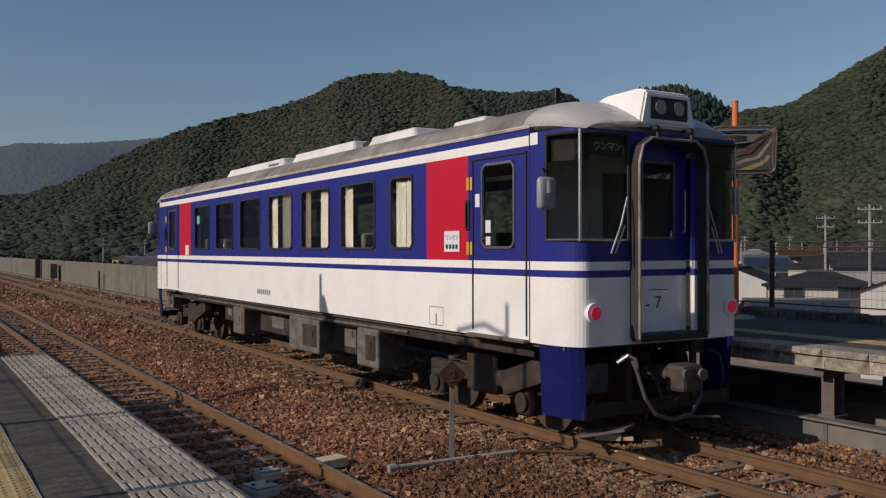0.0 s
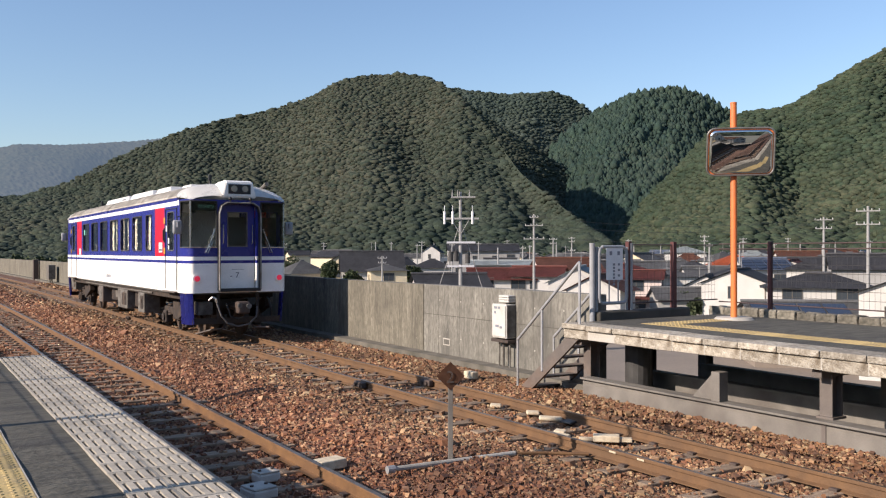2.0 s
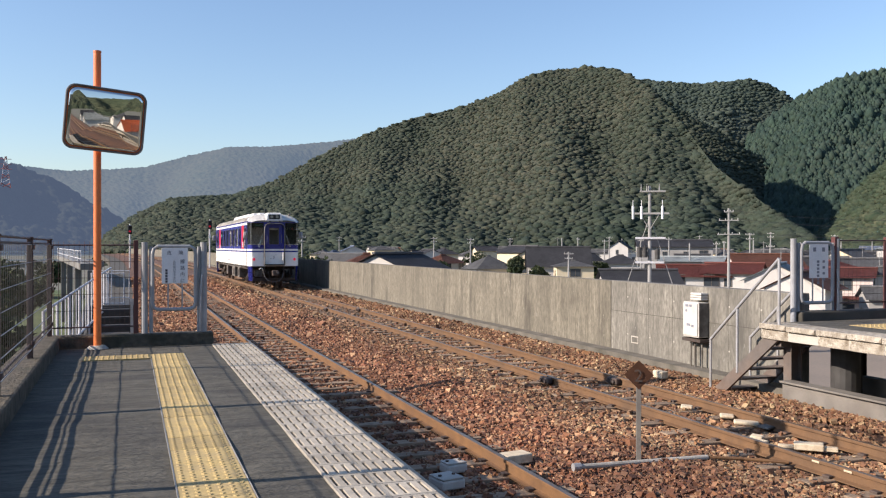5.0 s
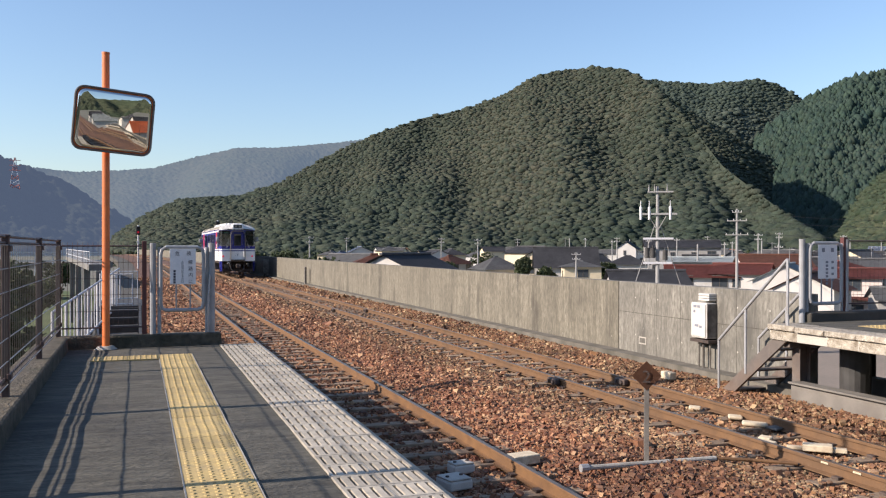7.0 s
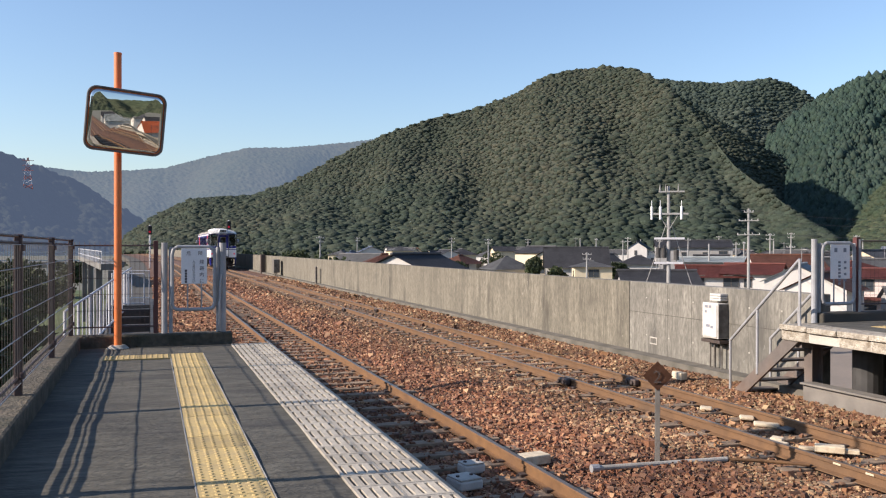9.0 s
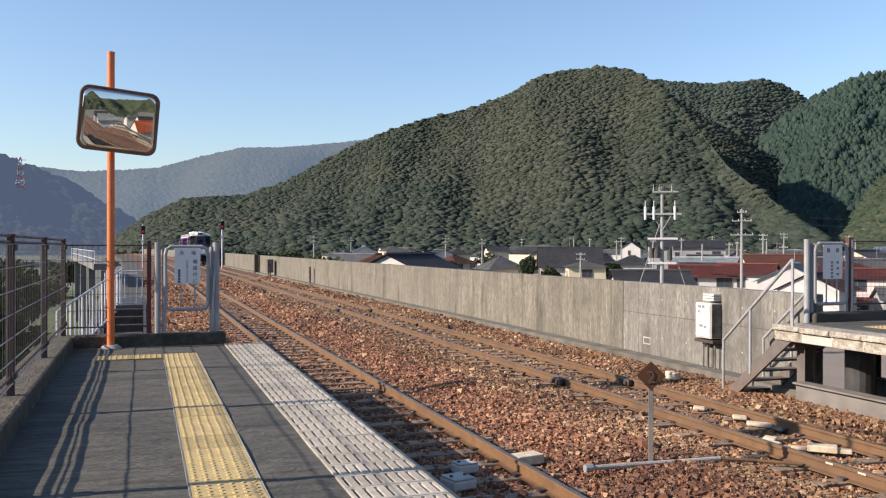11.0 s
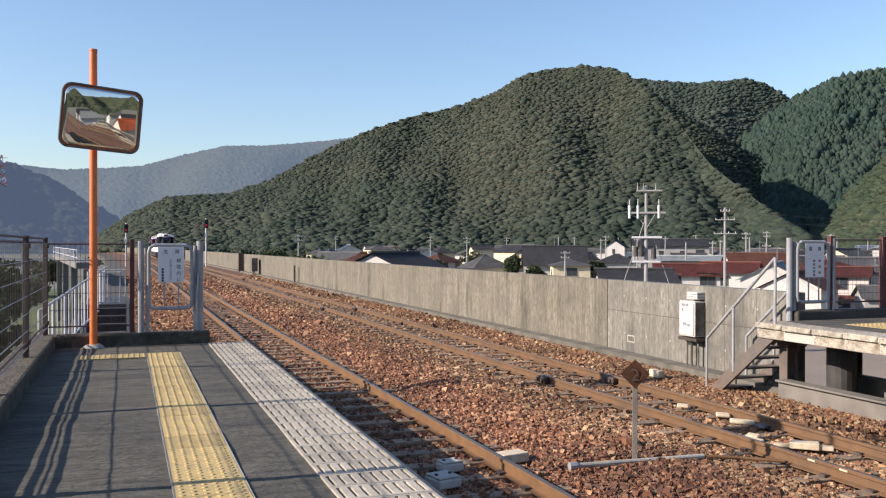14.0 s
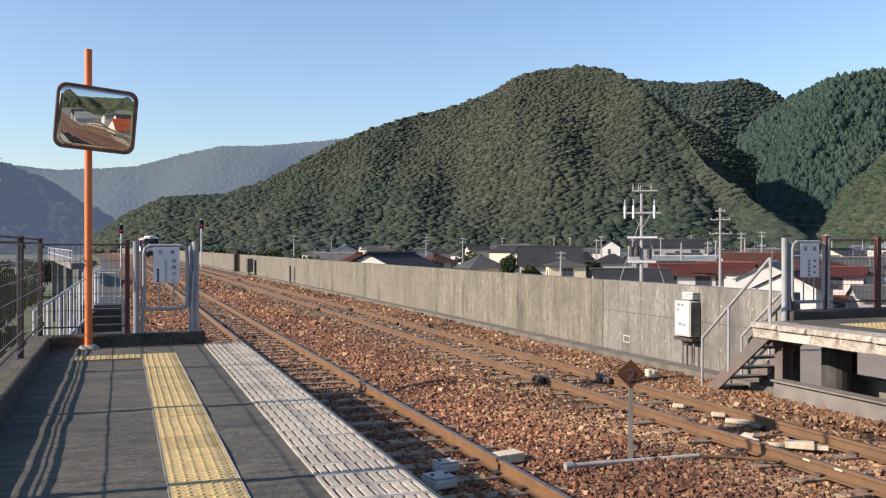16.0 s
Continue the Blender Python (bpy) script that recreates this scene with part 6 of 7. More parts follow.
# ---------------------------------------------------------------- low ground beside the line
def build_low_ground():
    bm = B()
    box(bm, 24, 64, 26, 62, GROUND - 0.1, GROUND + 0.03)
    structure("parking_lot", bm, "lot", "pale beige paved lot below the viaduct", "paved lot")
    bm = B()
    box(bm, 15, 24, -20, 90, GROUND - 0.1, GROUND + 0.05)
    structure("road", bm, "asphalt", "grey asphalt lane below the viaduct", "road")
    bm = B()
    for x in (15.6, 23.4):
        box(bm, x - 0.07, x + 0.07, -20, 90, GROUND + 0.05, GROUND + 0.058)
    structure("road_line", bm, "rail_white", "white painted edge lines of the lane", "road marking")
    bm = B()
    box(bm, -70, -5, 22, 180, GROUND - 0.1, GROUND + 0.06)
    structure("meadow", bm, "meadow", "green and straw-coloured fields beside the viaduct", "field")
    # concrete bridge that meets the line
    br = thing("road_bridge", "grey concrete road bridge with a pale railing beyond the platform", "bridge")
    a, b = Vector((-6.8, 104, 1.15)), Vector((-2.3, 60, 1.05))
    bm = B()
    beam(bm, a, b, 1.3, 0.4)
    part("deck", bm, "bridge_grey", br)
    for f in (0.0, 0.33, 0.66, 1.0):
        c = a.lerp(b, f)
        bm = B()
        box(bm, c.x - 0.25, c.x + 0.25, c.y - 0.25, c.y + 0.25, GROUND, c.z - 0.2, 0.05)
        part("pier", bm, "bridge_grey", br)
    for f in range(24):
        c = a.lerp(b, f / 23)
        bm = B()
        bar(bm, c + Vector((-0.6, 0, 0.1)), c + Vector((-0.6, 0, 1.0)), 0.022, 6)
        part("rail_post", bm, "rail_white", br)
    for z in (0.5, 1.0):
        bm = B()
        bar(bm, a + Vector((-0.6, 0, z)), b + Vector((-0.6, 0, z)), 0.025, 6)
        part("rail", bm, "rail_white", br)
    gr = thing("guard_rail", "white guard rail along a distant road", "guard rail")
    for k in range(22):
        x = -62 + k * 2.6
        bm = B()
        bar(bm, (x, 150, GROUND), (x, 150, 1.5), 0.09, 6)
        part("post", bm, "rail_white", gr)
    for z in (0.2, 1.0, 1.5):
        bm = B()
        box(bm, -62, -5, 149.9, 150.0, z - 0.09, z + 0.09)
        part("rail", bm, "rail_white", gr)
    bm = B()
    box(bm, -66, -4, 150.2, 158, -1.0, -0.1)
    structure("embankment", bm, "bridge_grey", "pale concrete side of a distant road", "embankment")
    # dark steel landing behind the end fence
    ss = thing("access_landing", "dark steel landing with white guard frames beside the walkway", "landing")
    bm = B()
    box(bm, -0.95, 0.05, 16.2, 19.6, 0.02, 0.10, 0.01)
    part("grating", bm, "fence_brown", ss)
    bm = B()
    box(bm, -0.88, -0.02, 19.6, 22.3, -0.2, 0.24, 0.01)
    part("equipment_case", bm, "fence_brown", ss)
    for x in (-0.95, 0.05):
        bm = B()
        beam(bm, (x, 16.0, 0.0), (x, 22.4, 0.9), 0.06, 0.2)
        part("stringer", bm, "steel_dark", ss)
    for k in range(5):
        bm = B()
        box(bm, -0.9, 0.0, 19.7 + k * 0.5, 19.95 + k * 0.5, 0.28 + k * 0.14, 0.32 + k * 0.14)
        part("tread", bm, "steel_dark", ss)
    bm = B()
    box(bm, -0.95, 0.1, 22.3, 25.0, 0.86, 0.94, 0.01)
    box(bm, -0.95, 0.1, 22.22, 22.28, 0.3, 0.9, 0.005)
    box(bm, -0.95, -0.85, 22.4, 25.0, -0.2, 0.86)
    box(bm, 0.0, 0.1, 22.4, 25.0, -0.2, 0.86)
    part("upper_landing", bm, "steel_dark", ss)
    for x0, x1, y in ((-0.85, -0.12, 22.4), (-0.9, 0.0, 24.9)):
        for x in (x0, (x0 + x1) / 2, x1):
            bm = B()
            bar(bm, (x, y, 0.9), (x, y, 1.72), 0.014, 8)
            part("guard_post", bm, "rail_white", ss)
        for z in (0.98, 1.70):
            bm = B()
            bar(bm, (x0, y, z), (x1, y, z), 0.013, 8)
            part("guard_rail", bm, "rail_white", ss)


def build_pylon():
    """Red and white lattice pylon on the far hill."""
    x, y = at(-6.85, 1360)
    p = thing("transmission_tower", "red and white steel lattice pylon on the far hill", "pylon", pose(x, y, 84, 0, 0, 7))
    H, n = 44.0, 7
    for k in range(n):
        z0, z1 = H * k / n, H * (k + 1) / n
        w0, w1 = 5.5 * (1 - k / n) + 0.8, 5.5 * (1 - (k + 1) / n) + 0.8
        bm = B()
        for sx in (-1, 1):
            for sy in (-1, 1):
                bar(bm, (sx * w0, sy * w0, z0), (sx * w1, sy * w1, z1), 0.45, 5)
            bar(bm, (sx * w0, -w0, z0), (-sx * w1, -w1, z1), 0.3, 4)
            bar(bm, (sx * w0, w0, z0), (-sx * w1, w1, z1), 0.3, 4)
        part("section", bm, "pylon_red" if k % 2 == 0 else "rail_white", p)
    for z in (26, 33, 40):
        bm = B()
        bar(bm, (-7.5, 0, z), (7.5, 0, z), 0.4, 5)
        part("crossarm", bm, "pylon_red", p)


M["pylon_red"] = plain("pylon_red", (0.45, 0.16, 0.13), 0.7)
build_pylon()
M["bridge_grey"] = surface("bridge_grey", (0.20, 0.195, 0.18), (0.14, 0.135, 0.125), 0.8, 0.9, 0.3, dirt=(0.09, 0.085, 0.075), dirt_scale=0.5)
M["lot"] = surface("lot", (0.24, 0.195, 0.15), (0.20, 0.165, 0.13), 0.15, 0.95, 0.2, fine=4.0)
M["meadow"] = surface("meadow", (0.05, 0.085, 0.024), (0.12, 0.14, 0.05), 0.12, 0.95, 0.5, fine=5.0, dirt=(0.05, 0.08, 0.02), dirt_scale=0.05, depth=0.1)
build_low_ground()

# ---------------------------------------------------------------- the railcar (rear end at its origin, at rail level, body towards +y)
CAR_L, CAR_W = 18.8, 1.42
BANDS = [(1.25, 2.03, 0), (2.03, 2.11, 1), (2.11, 2.21, 0), (2.21, 3.58, 1), (3.58, 3.70, 0), (3.70, 3.80, 1)]
SIDE_WINDOWS = [(3.58, 4.25), (4.77, 6.0), (6.48, 7.71), (8.18, 9.40), (9.92, 11.14), (11.66, 12.86), (13.40, 14.60)]
WIN_Z = (2.37, 3.43)


def car_roof_z(x, y):
    u = min(abs(x) / CAR_W, 1.0)
    z = 3.80 + 0.41 * (1 - u ** 2.8) ** 0.62
    e = min(y, CAR_L - y)
    if e < 1.0:
        f = math.sin(max(e + 0.05, 0) / 1.05 * math.pi / 2)
        base = 3.70 + 0.10 * f
        z = base + (z - 3.80) * (0.25 + 0.75 * f ** 0.8)
    return z


def nose_plan(u):
    """Plan of the rounded end for u from -1 (one side) to 1 (other side): x and distance from the end."""
    pts = [(-1.0, -1.42, 0.80), (-0.86, -1.42, 0.52), (-0.76, -1.37, 0.27), (-0.66, -1.19, 0.03), (-0.33, -0.60, 0.012), (0.33, 0.60, 0.012), (0.66, 1.19, 0.03), (0.76, 1.37, 0.27), (0.86, 1.42, 0.52), (1.0, 1.42, 0.80)]
    if 0.66 < abs(u) < 0.86:
        a = (abs(u) - 0.66) / 0.20 * math.pi / 2
        return math.copysign(1.19 + 0.23 * math.sin(a), u), 0.52 - 0.49 * math.cos(a)
    for a, b in zip(pts, pts[1:]):
        if u <= b[0]:
            f = (u - a[0]) / (b[0] - a[0])
            return a[1] + (b[1] - a[1]) * f, a[2] + (b[2] - a[2]) * f
    return pts[-1][1:]


def car_side(s):
    """One side wall with its window and door openings, thick plates in their painted colours."""
    cuts = sorted({0.8, 0.84, 2.03, 2.13, 3.19, 14.99, 16.05, 16.15, 17.34, 18.0, *[v for w in SIDE_WINDOWS for v in w], 1.11, 1.80, 16.40, 17.08})
    zs = sorted({b[0] for b in BANDS} | {3.80, *WIN_Z})
    bm = B()
    x0, x1 = (s * CAR_W, s * (CAR_W - 0.05))
    holes = SIDE_WINDOWS + [(1.11, 1.80), (16.40, 17.08)]
    for ya, yb in zip(cuts, cuts[1:]):
        ym = (ya + yb) / 2
        for za, zb in zip(zs, zs[1:]):
            zm = (za + zb) / 2
            if WIN_Z[0] < zm < WIN_Z[1] and any(a < ym < b for a, b in holes):
                continue
            mat = next(m for a, b, m in BANDS if a <= zm < b)
            if 2.21 < zm < 3.58 and (2.13 < ym < 3.19 or 14.99 < ym < 16.05):
                mat = 2
            n = len(bm.faces)
            box(bm, min(x0, x1), max(x0, x1), ya, yb, za, zb)
            bm.faces.ensure_lookup_table()
            for f in bm.faces[n:]:
                f.material_index = mat
    bmesh.ops.remove_doubles(bm, verts=bm.verts[:], dist=0.0005)
    return bm


def rounded_frame(bm, x, y0, y1, z0, z1, w, d, r=0.08):
    """A window frame with rounded corners, in the plane x, of bar width w and depth d."""
    def ring(o):
        out = []
        for cy, cz, a0 in ((y1 - r, z1 - r, 0), (y0 + r, z1 - r, 90), (y0 + r, z0 + r, 180), (y1 - r, z0 + r, 270)):
            for k in range(5):
                a = radians(a0 + k * 22.5)
                out.append((cy + (r + o) * math.cos(a), cz + (r + o) * math.sin(a)))
        return out
    a, b = ring(0.0), ring(w)
    n = len(a)
    va = [[bm.verts.new((x + dx, p[0], p[1])) for p in a] for dx in (-d / 2, d / 2)]
    vb = [[bm.verts.new((x + dx, p[0], p[1])) for p in b] for dx in (-d / 2, d / 2)]
    for k in range(n):
        j = (k + 1) % n
        bm.faces.new((va[0][k], va[0][j], vb[0][j], vb[0][k]))
        bm.faces.new((va[1][k], vb[1][k], vb[1][j], va[1][j]))
        bm.faces.new((vb[0][k], vb[0][j], vb[1][j], vb[1][k]))
        bm.faces.new((va[0][k], va[1][k], va[1][j], va[0][j]))


def car_nose(flip):
    """Painted shell of one end with openings for the two big windows and the gangway door."""
    arc = [.66 + .02 * i for i in range(11)]
    us = [-1, -.93] + [-u for u in arc[::-1]] + [-.5, -.33, -.27, .27, .33, .5] + arc + [.93, 1]
    zs = [1.25, 1.36, 2.03, 2.11, 2.21, 2.46, 3.58, 3.60, 3.66, 3.72]
    bm = B()
    th = 0.05
    for ua, ub in zip(us, us[1:]):
        for za, zb in zip(zs, zs[1:]):
            um, zm = abs((ua + ub) / 2), (za + zb) / 2
            if 2.46 < zm < 3.66 and 0.33 < um < 0.86:
                continue
            if um < 0.27 and 1.36 < zm < 3.60:
                continue
            mat = next((m for a, b, m in BANDS if a <= zm < b), 1)
            if zm > 3.58 and um < 0.9:
                mat = 1
            ps = []
            for u in (ua, ub):
                x, y = nose_plan(u)
                y = y if not flip else CAR_L - y
                ps.append((x, y, (x * (1 - th / 1.4), y + (th if not flip else -th))))
            v = []
            for z in (za, zb):
                for x, y, (xi, yi) in ps:
                    v.append((bm.verts.new((x, y, z)), bm.verts.new((xi, yi, z))))
            (a, ai), (b, bi), (c, ci), (d, di) = v
            for q in ((a, b, d, c), (ai, ci, di, bi), (a, ai, bi, b), (c, d, di, ci), (a, c, ci, ai), (b, bi, di, d)):
                bm.faces.new(q).material_index = mat
    bmesh.ops.remove_doubles(bm, verts=bm.verts[:], dist=0.0005)
    return bm


WHEELS = []


def build_railcar():
    car = thing("railcar", "white and blue single diesel railcar with red panels by its doors", "train")
    body = part("body", car_side(-1), ["train_white", "train_blue", "train_red"], car, "white lower body, deep blue window band, thin stripes")
    part("side_wall", car_side(1), ["train_white", "train_blue", "train_red"], car)
    for fl in (False, True):
        part("end_wall", car_nose(fl), ["train_white", "train_blue"], car, "rounded white and blue cab end")
    # roof: white caps, stained grey middle
    for name, y0, y1, mat, lab in (("roof", 0.95, CAR_L - 0.95, "roof_grey", "stained grey roof with rusty streaks"), ("roof_cap", -0.02, 0.95, "train_white", "smooth white moulded roof end"), ("roof_cap", CAR_L - 0.95, CAR_L + 0.02, "train_white", "smooth white moulded roof end")):
        bm = B()
        ny, nx = (30, 24) if name == "roof" else (14, 24)
        rows = []
        for i in range(ny + 1):
            y = y0 + (y1 - y0) * i / ny
            e = min(y, CAR_L - y)
            half = CAR_W if e > 0.55 else 1.17 + 0.25 * math.sqrt(max(0, 1 - ((0.55 - max(e, 0)) / 0.56) ** 2))
            row = []
            for k in range(nx + 1):
                u = -1 + 2 * k / nx
                u = math.copysign(abs(u) ** 0.75, u)
                x = u * (half + 0.02)
                bow = 0.07 * abs(u) ** 2.5 * max(0, 1 - e / 0.4) - 0.03 * max(0, 1 - e / 0.2)
                z = car_roof_z(u * CAR_W, y)
                row.append(bm.verts.new((x, y + (bow if y < 9 else -bow), z)))
            rows.append(row)
        for a, b in zip(rows, rows[1:]):
            for k in range(nx):
                bm.faces.new((a[k], a[k + 1], b[k + 1], b[k]))
        r = bmesh.ops.solidify(bm, geom=bm.faces[:], thickness=0.04)
        part(name, bm, mat, car, lab, True)
    bm = B()
    for s in (-1, 1):
        box(bm, s * 1.425 - 0.012, s * 1.425 + 0.012, 0.8, CAR_L - 0.8, 3.785, 3.83, 0.004)
    part("rain_gutter", bm, "roof_grey", car)
    # floor and inner lining
    bm = B()
    box(bm, -1.36, 1.36, 0.25, CAR_L - 0.25, 1.20, 1.30)
    box(bm, -1.34, 1.34, 0.3, CAR_L - 0.3, 3.66, 3.70)
    part("lining", bm, "interior", car)
    bm = B()
    for y in (1.0, CAR_L - 1.04):
        box(bm, -1.36, -0.35, y, y + 0.04, 1.3, 3.66)
        box(bm, -0.35, 0.35, y, y + 0.04, 3.3, 3.66)
    part("cab_partition", bm, "cab_cream", car, "pale cab partition")
    bm = B()
    for y in (1.0, CAR_L - 1.04):
        box(bm, -0.35, 1.36, y + 0.05, y + 0.09, 1.3, 3.3)
    part("cab_partition", bm, "interior", car, "dark cab partition")
    for i in range(8):
        y = 4.0 + i * 1.45
        for s in (-1, 1):
            bm = B()
            box(bm, s * 0.85 - 0.42, s * 0.85 + 0.42, y, y + 0.14, 1.6, 2.62, 0.04)
            box(bm, s * 0.85 - 0.42, s * 0.85 + 0.42, y + 0.12, y + 0.55, 1.6, 1.78, 0.04)
            part("seat", bm, "interior", car)
    # windows
    for s in (-1, 1):
        for k, (a, b) in enumerate(SIDE_WINDOWS + [(1.11, 1.80), (16.40, 17.08)]):
            bm = B()
            rounded_frame(bm, s * (CAR_W + 0.002), a + 0.02, b - 0.02, WIN_Z[0] + 0.02, WIN_Z[1] - 0.02, 0.03, 0.03)
            w = part("window", bm, "chrome" if k > 6 else "rubber_grey", car)
            bm = B()
            box(bm, s * (CAR_W - 0.03) - 0.003, s * (CAR_W - 0.03) + 0.003, a, b, *WIN_Z)
            g = part("pane", bm, "glass", w)
            g.visible_shadow = False
    # curtains behind the panes of the sunny side
    for a, b in ((3.60, 3.90), (3.91, 4.24), (6.50, 6.98), (7.45, 7.69), (5.70, 5.98), (8.20, 8.84), (9.10, 9.38)):
        bm = B()
        n = max(6, int((b - a) * 60))
        lo, hi = [], []
        for i in range(n + 1):
            y = a + (b - a) * i / n
            x = -CAR_W + 0.075 + 0.007 * math.sin(i * 1.1) + 0.004 * math.sin(i * 0.4)
            lo.append(bm.verts.new((x, y + 0.02 * math.sin(i), WIN_Z[0] - 0.02)))
            hi.append(bm.verts.new((x, y, WIN_Z[1] + 0.02)))
        for i in range(n):
            bm.faces.new((lo[i], lo[i + 1], hi[i + 1], hi[i]))
        bmesh.ops.solidify(bm, geom=bm.faces[:], thickness=0.006)
        part("curtain", bm, "curtain", car, "cream pleated curtain", True)
    # doors with seams, sills and hinges
    for s in (-1, 1):
        for a, b in ((0.86, 2.02), (16.17, 17.33)):
            bm = B()
            x = s * (CAR_W + 0.003)
            for q in ((a, a + 0.018, 1.32, 3.52), (b - 0.018, b, 1.32, 3.52)):
                box(bm, x - 0.012, x + 0.012, *q)
            box(bm, x - 0.012, x + 0.012, a, b, 3.50, 3.52)
            d = part("door_seal", bm, "rubber", car)
            bm = B()
            box(bm, s * 1.46 - 0.05, s * 1.46 + 0.05, a - 0.03, b + 0.03, 1.235, 1.275, 0.01)
            part("door_step", bm, "steel_brown", car)
            bm = B()
            bar(bm, (s * 1.46, b + 0.11, 2.65), (s * 1.46, b + 0.11, 2.95), 0.014, 8)
            box(bm, s * 1.43 - 0.012, s * 1.43 + 0.012, b + 0.06, b + 0.16, 2.60, 3.0, 0.01)
            part("door_grip", bm, "black", car)
            for z in (2.28, 3.12):
                for dy in (0.02, 0.10):
                    bm = B()
                    box(bm, s * 1.43 - 0.012, s * 1.43 + 0.012, b - 0.03 + dy, b + 0.02 + dy, z, z + 0.17, 0.004)
                    part("hinge", bm, "hinge_yellow", car, "yellow plate")
        bm = B()
        for y in (0.805, CAR_L - 0.82):
            box(bm, s * CAR_W - 0.004 * s - 0.008, s * CAR_W + 0.008, y, y + 0.018, 1.25, 3.8)
        part("body_seam", bm, "rubber", car)
    # signs on the sunny side
    bm = B()
    box(bm, -1.436, -1.424, 2.32, 2.70, 2.32, 2.60, 0.002)
    plate = part("one_man_sign", bm, "sign_white", car, "white sign with dark characters")
    letters("ワンマン", plate, pose(-1.437, 2.665, 2.48, 90, 0, -90), 0.085, "ink")
    for y in (2.36, 2.44, 2.52, 2.60):
        bm = B()
        box(bm, -1.4385, -1.436, y, y + 0.055, 2.36, 2.42)
        part("lettering", bm, "ink", plate)
    for y, z, w, h, m in ((1.90, 2.98, 0.10, 0.17, "sign_white"), (1.66, 2.64, 0.11, 0.16, "sign_white"), (1.66, 2.46, 0.10, 0.11, "sign_white"), (14.3, 3.1, 0.2, 0.2, "led_green"), (15.3, 2.35, 0.3, 0.25, "sign_white")):
        bm = B()
        box(bm, -1.432, -1.422, y - w / 2, y + w / 2, z - h / 2, z + h / 2, 0.002)
        part("sticker", bm, m, car)
    for i in range(7):
        bm = B()
        box(bm, -1.424, -1.4195, 9.35 + i * 0.11, 9.42 + i * 0.11, 1.44, 1.54)
        part("number_bar", bm, "ink_grey", car)
    bm = B()
    for q in ((2.75, 3.12, 1.22 + 0.08, 1.31), (2.75, 3.12, 1.55, 1.56), (2.75, 2.757, 1.30, 1.56), (3.113, 3.12, 1.30, 1.56)):
        box(bm, -1.423, -1.417, *q)
    # upright bar: a thin cast shadow drawn dark on the body side
    box(bm, -1.424, -1.418, 2.92, 2.95, 1.30, 1.46)
    part("hatch_and_shadow", bm, "ink_grey", car)
    # ends: windows, gangway, lamps, skirt
    for flip in (False, True):
        def P(x, y, z):
            return Vector((x, y if not flip else CAR_L - y, z))
        for s in (-1, 1):
            bm = B()
            us = [.33, .5, .66, .70, .74, .78, .82, .86]
            lo, hi = [], []
            for u in us:
                x, y = nose_plan(s * u)
                lo.append(bm.verts.new(P(x * 0.985, y + 0.02, 2.46)))
                hi.append(bm.verts.new(P(x * 0.985, y + 0.02, 3.66)))
            for i in range(len(us) - 1):
                bm.faces.new((lo[i], lo[i + 1], hi[i + 1], hi[i]))
            bmesh.ops.solidify(bm, geom=bm.faces[:], thickness=0.006)
            w = part("windscreen", bm, "glass", car, "wraparound cab window")
            w.visible_shadow = False
            x, y = nose_plan(s * 0.715)
            bm = B()
            bar(bm, P(x, y - 0.01, 2.44), P(x, y - 0.01, 3.70), 0.022, 8)
            part("window_post", bm, "chrome", w)
            bm = B()
            tube(bm, [P(*[v * k for v, k in zip(nose_plan(s * u), (1.004, 1.0))], 2.455) - (Vector((0, 0.012, 0)) if not flip else Vector((0, -0.012, 0))) for u in us], 0.016, 6)
            part("window_trim", bm, "chrome", w)
            bm = B()
            tube(bm, [P(s * 0.92, -0.04, 2.30), P(s * 0.78, -0.05, 2.62), P(s * 0.66, -0.03, 2.95)], 0.012, 6)
            tube(bm, [P(s * 0.86, -0.04, 2.30), P(s * 0.72, -0.05, 2.62)], 0.012, 6)
            part("wiper", bm, "chrome", w)
            # blind box over the window, with the sign on one side
            bm = B()
            box(bm, *sorted((s * 0.62, s * 1.28)), *sorted((P(0, 0.10, 0).y, P(0, 0.16, 0).y)), 3.42, 3.66)
            part("blind_box", bm, "black", car)
            for u in (0.335, 0.855):
                x, y = nose_plan(s * u)
                bm = B()
                bar(bm, P(x * 1.002, y - 0.004, 2.45), P(x * 1.002, y - 0.004, 3.68), 0.022, 8)
                part("window_rubber", bm, "rubber", w)
            bm = B()
            tube(bm, [P(*[v * k for v, k in zip(nose_plan(s * u), (1.004, 1.0))], 3.665) - (Vector((0, 0.008, 0)) if not flip else Vector((0, -0.008, 0))) for u in us], 0.022, 6)
            part("window_rubber", bm, "rubber", w)
            # black band behind the top of the corner glass
            bm = B()
            lo, hi = [], []
            for u in us[2:]:
                x, y = nose_plan(s * u)
                lo.append(bm.verts.new(P(x * 0.955, y + 0.06, 3.36)))
                hi.append(bm.verts.new(P(x * 0.955, y + 0.06, 3.67)))
            for i in range(len(lo) - 1):
                bm.faces.new((lo[i], lo[i + 1], hi[i + 1], hi[i]))
            bmesh.ops.solidify(bm, geom=bm.faces[:], thickness=0.006)
            part("window_band", bm, "black", w)
            # tail lamps
            lamp = B()
            bar(lamp, P(s * 1.13, -0.012, 1.63), P(s * 1.13, 0.12, 1.63), 0.115, 24)
            lo_ = part("tail_lamp", lamp, "train_white", car)
            bm = B()
            bar(bm, P(s * 1.13, -0.03, 1.63), P(s * 1.13, -0.008, 1.63), 0.072, 24)
            part("lens", bm, "tail_red" if not flip else "lens", lo_, "glowing red lens" if not flip else "")
            # skirt
            bm = B()
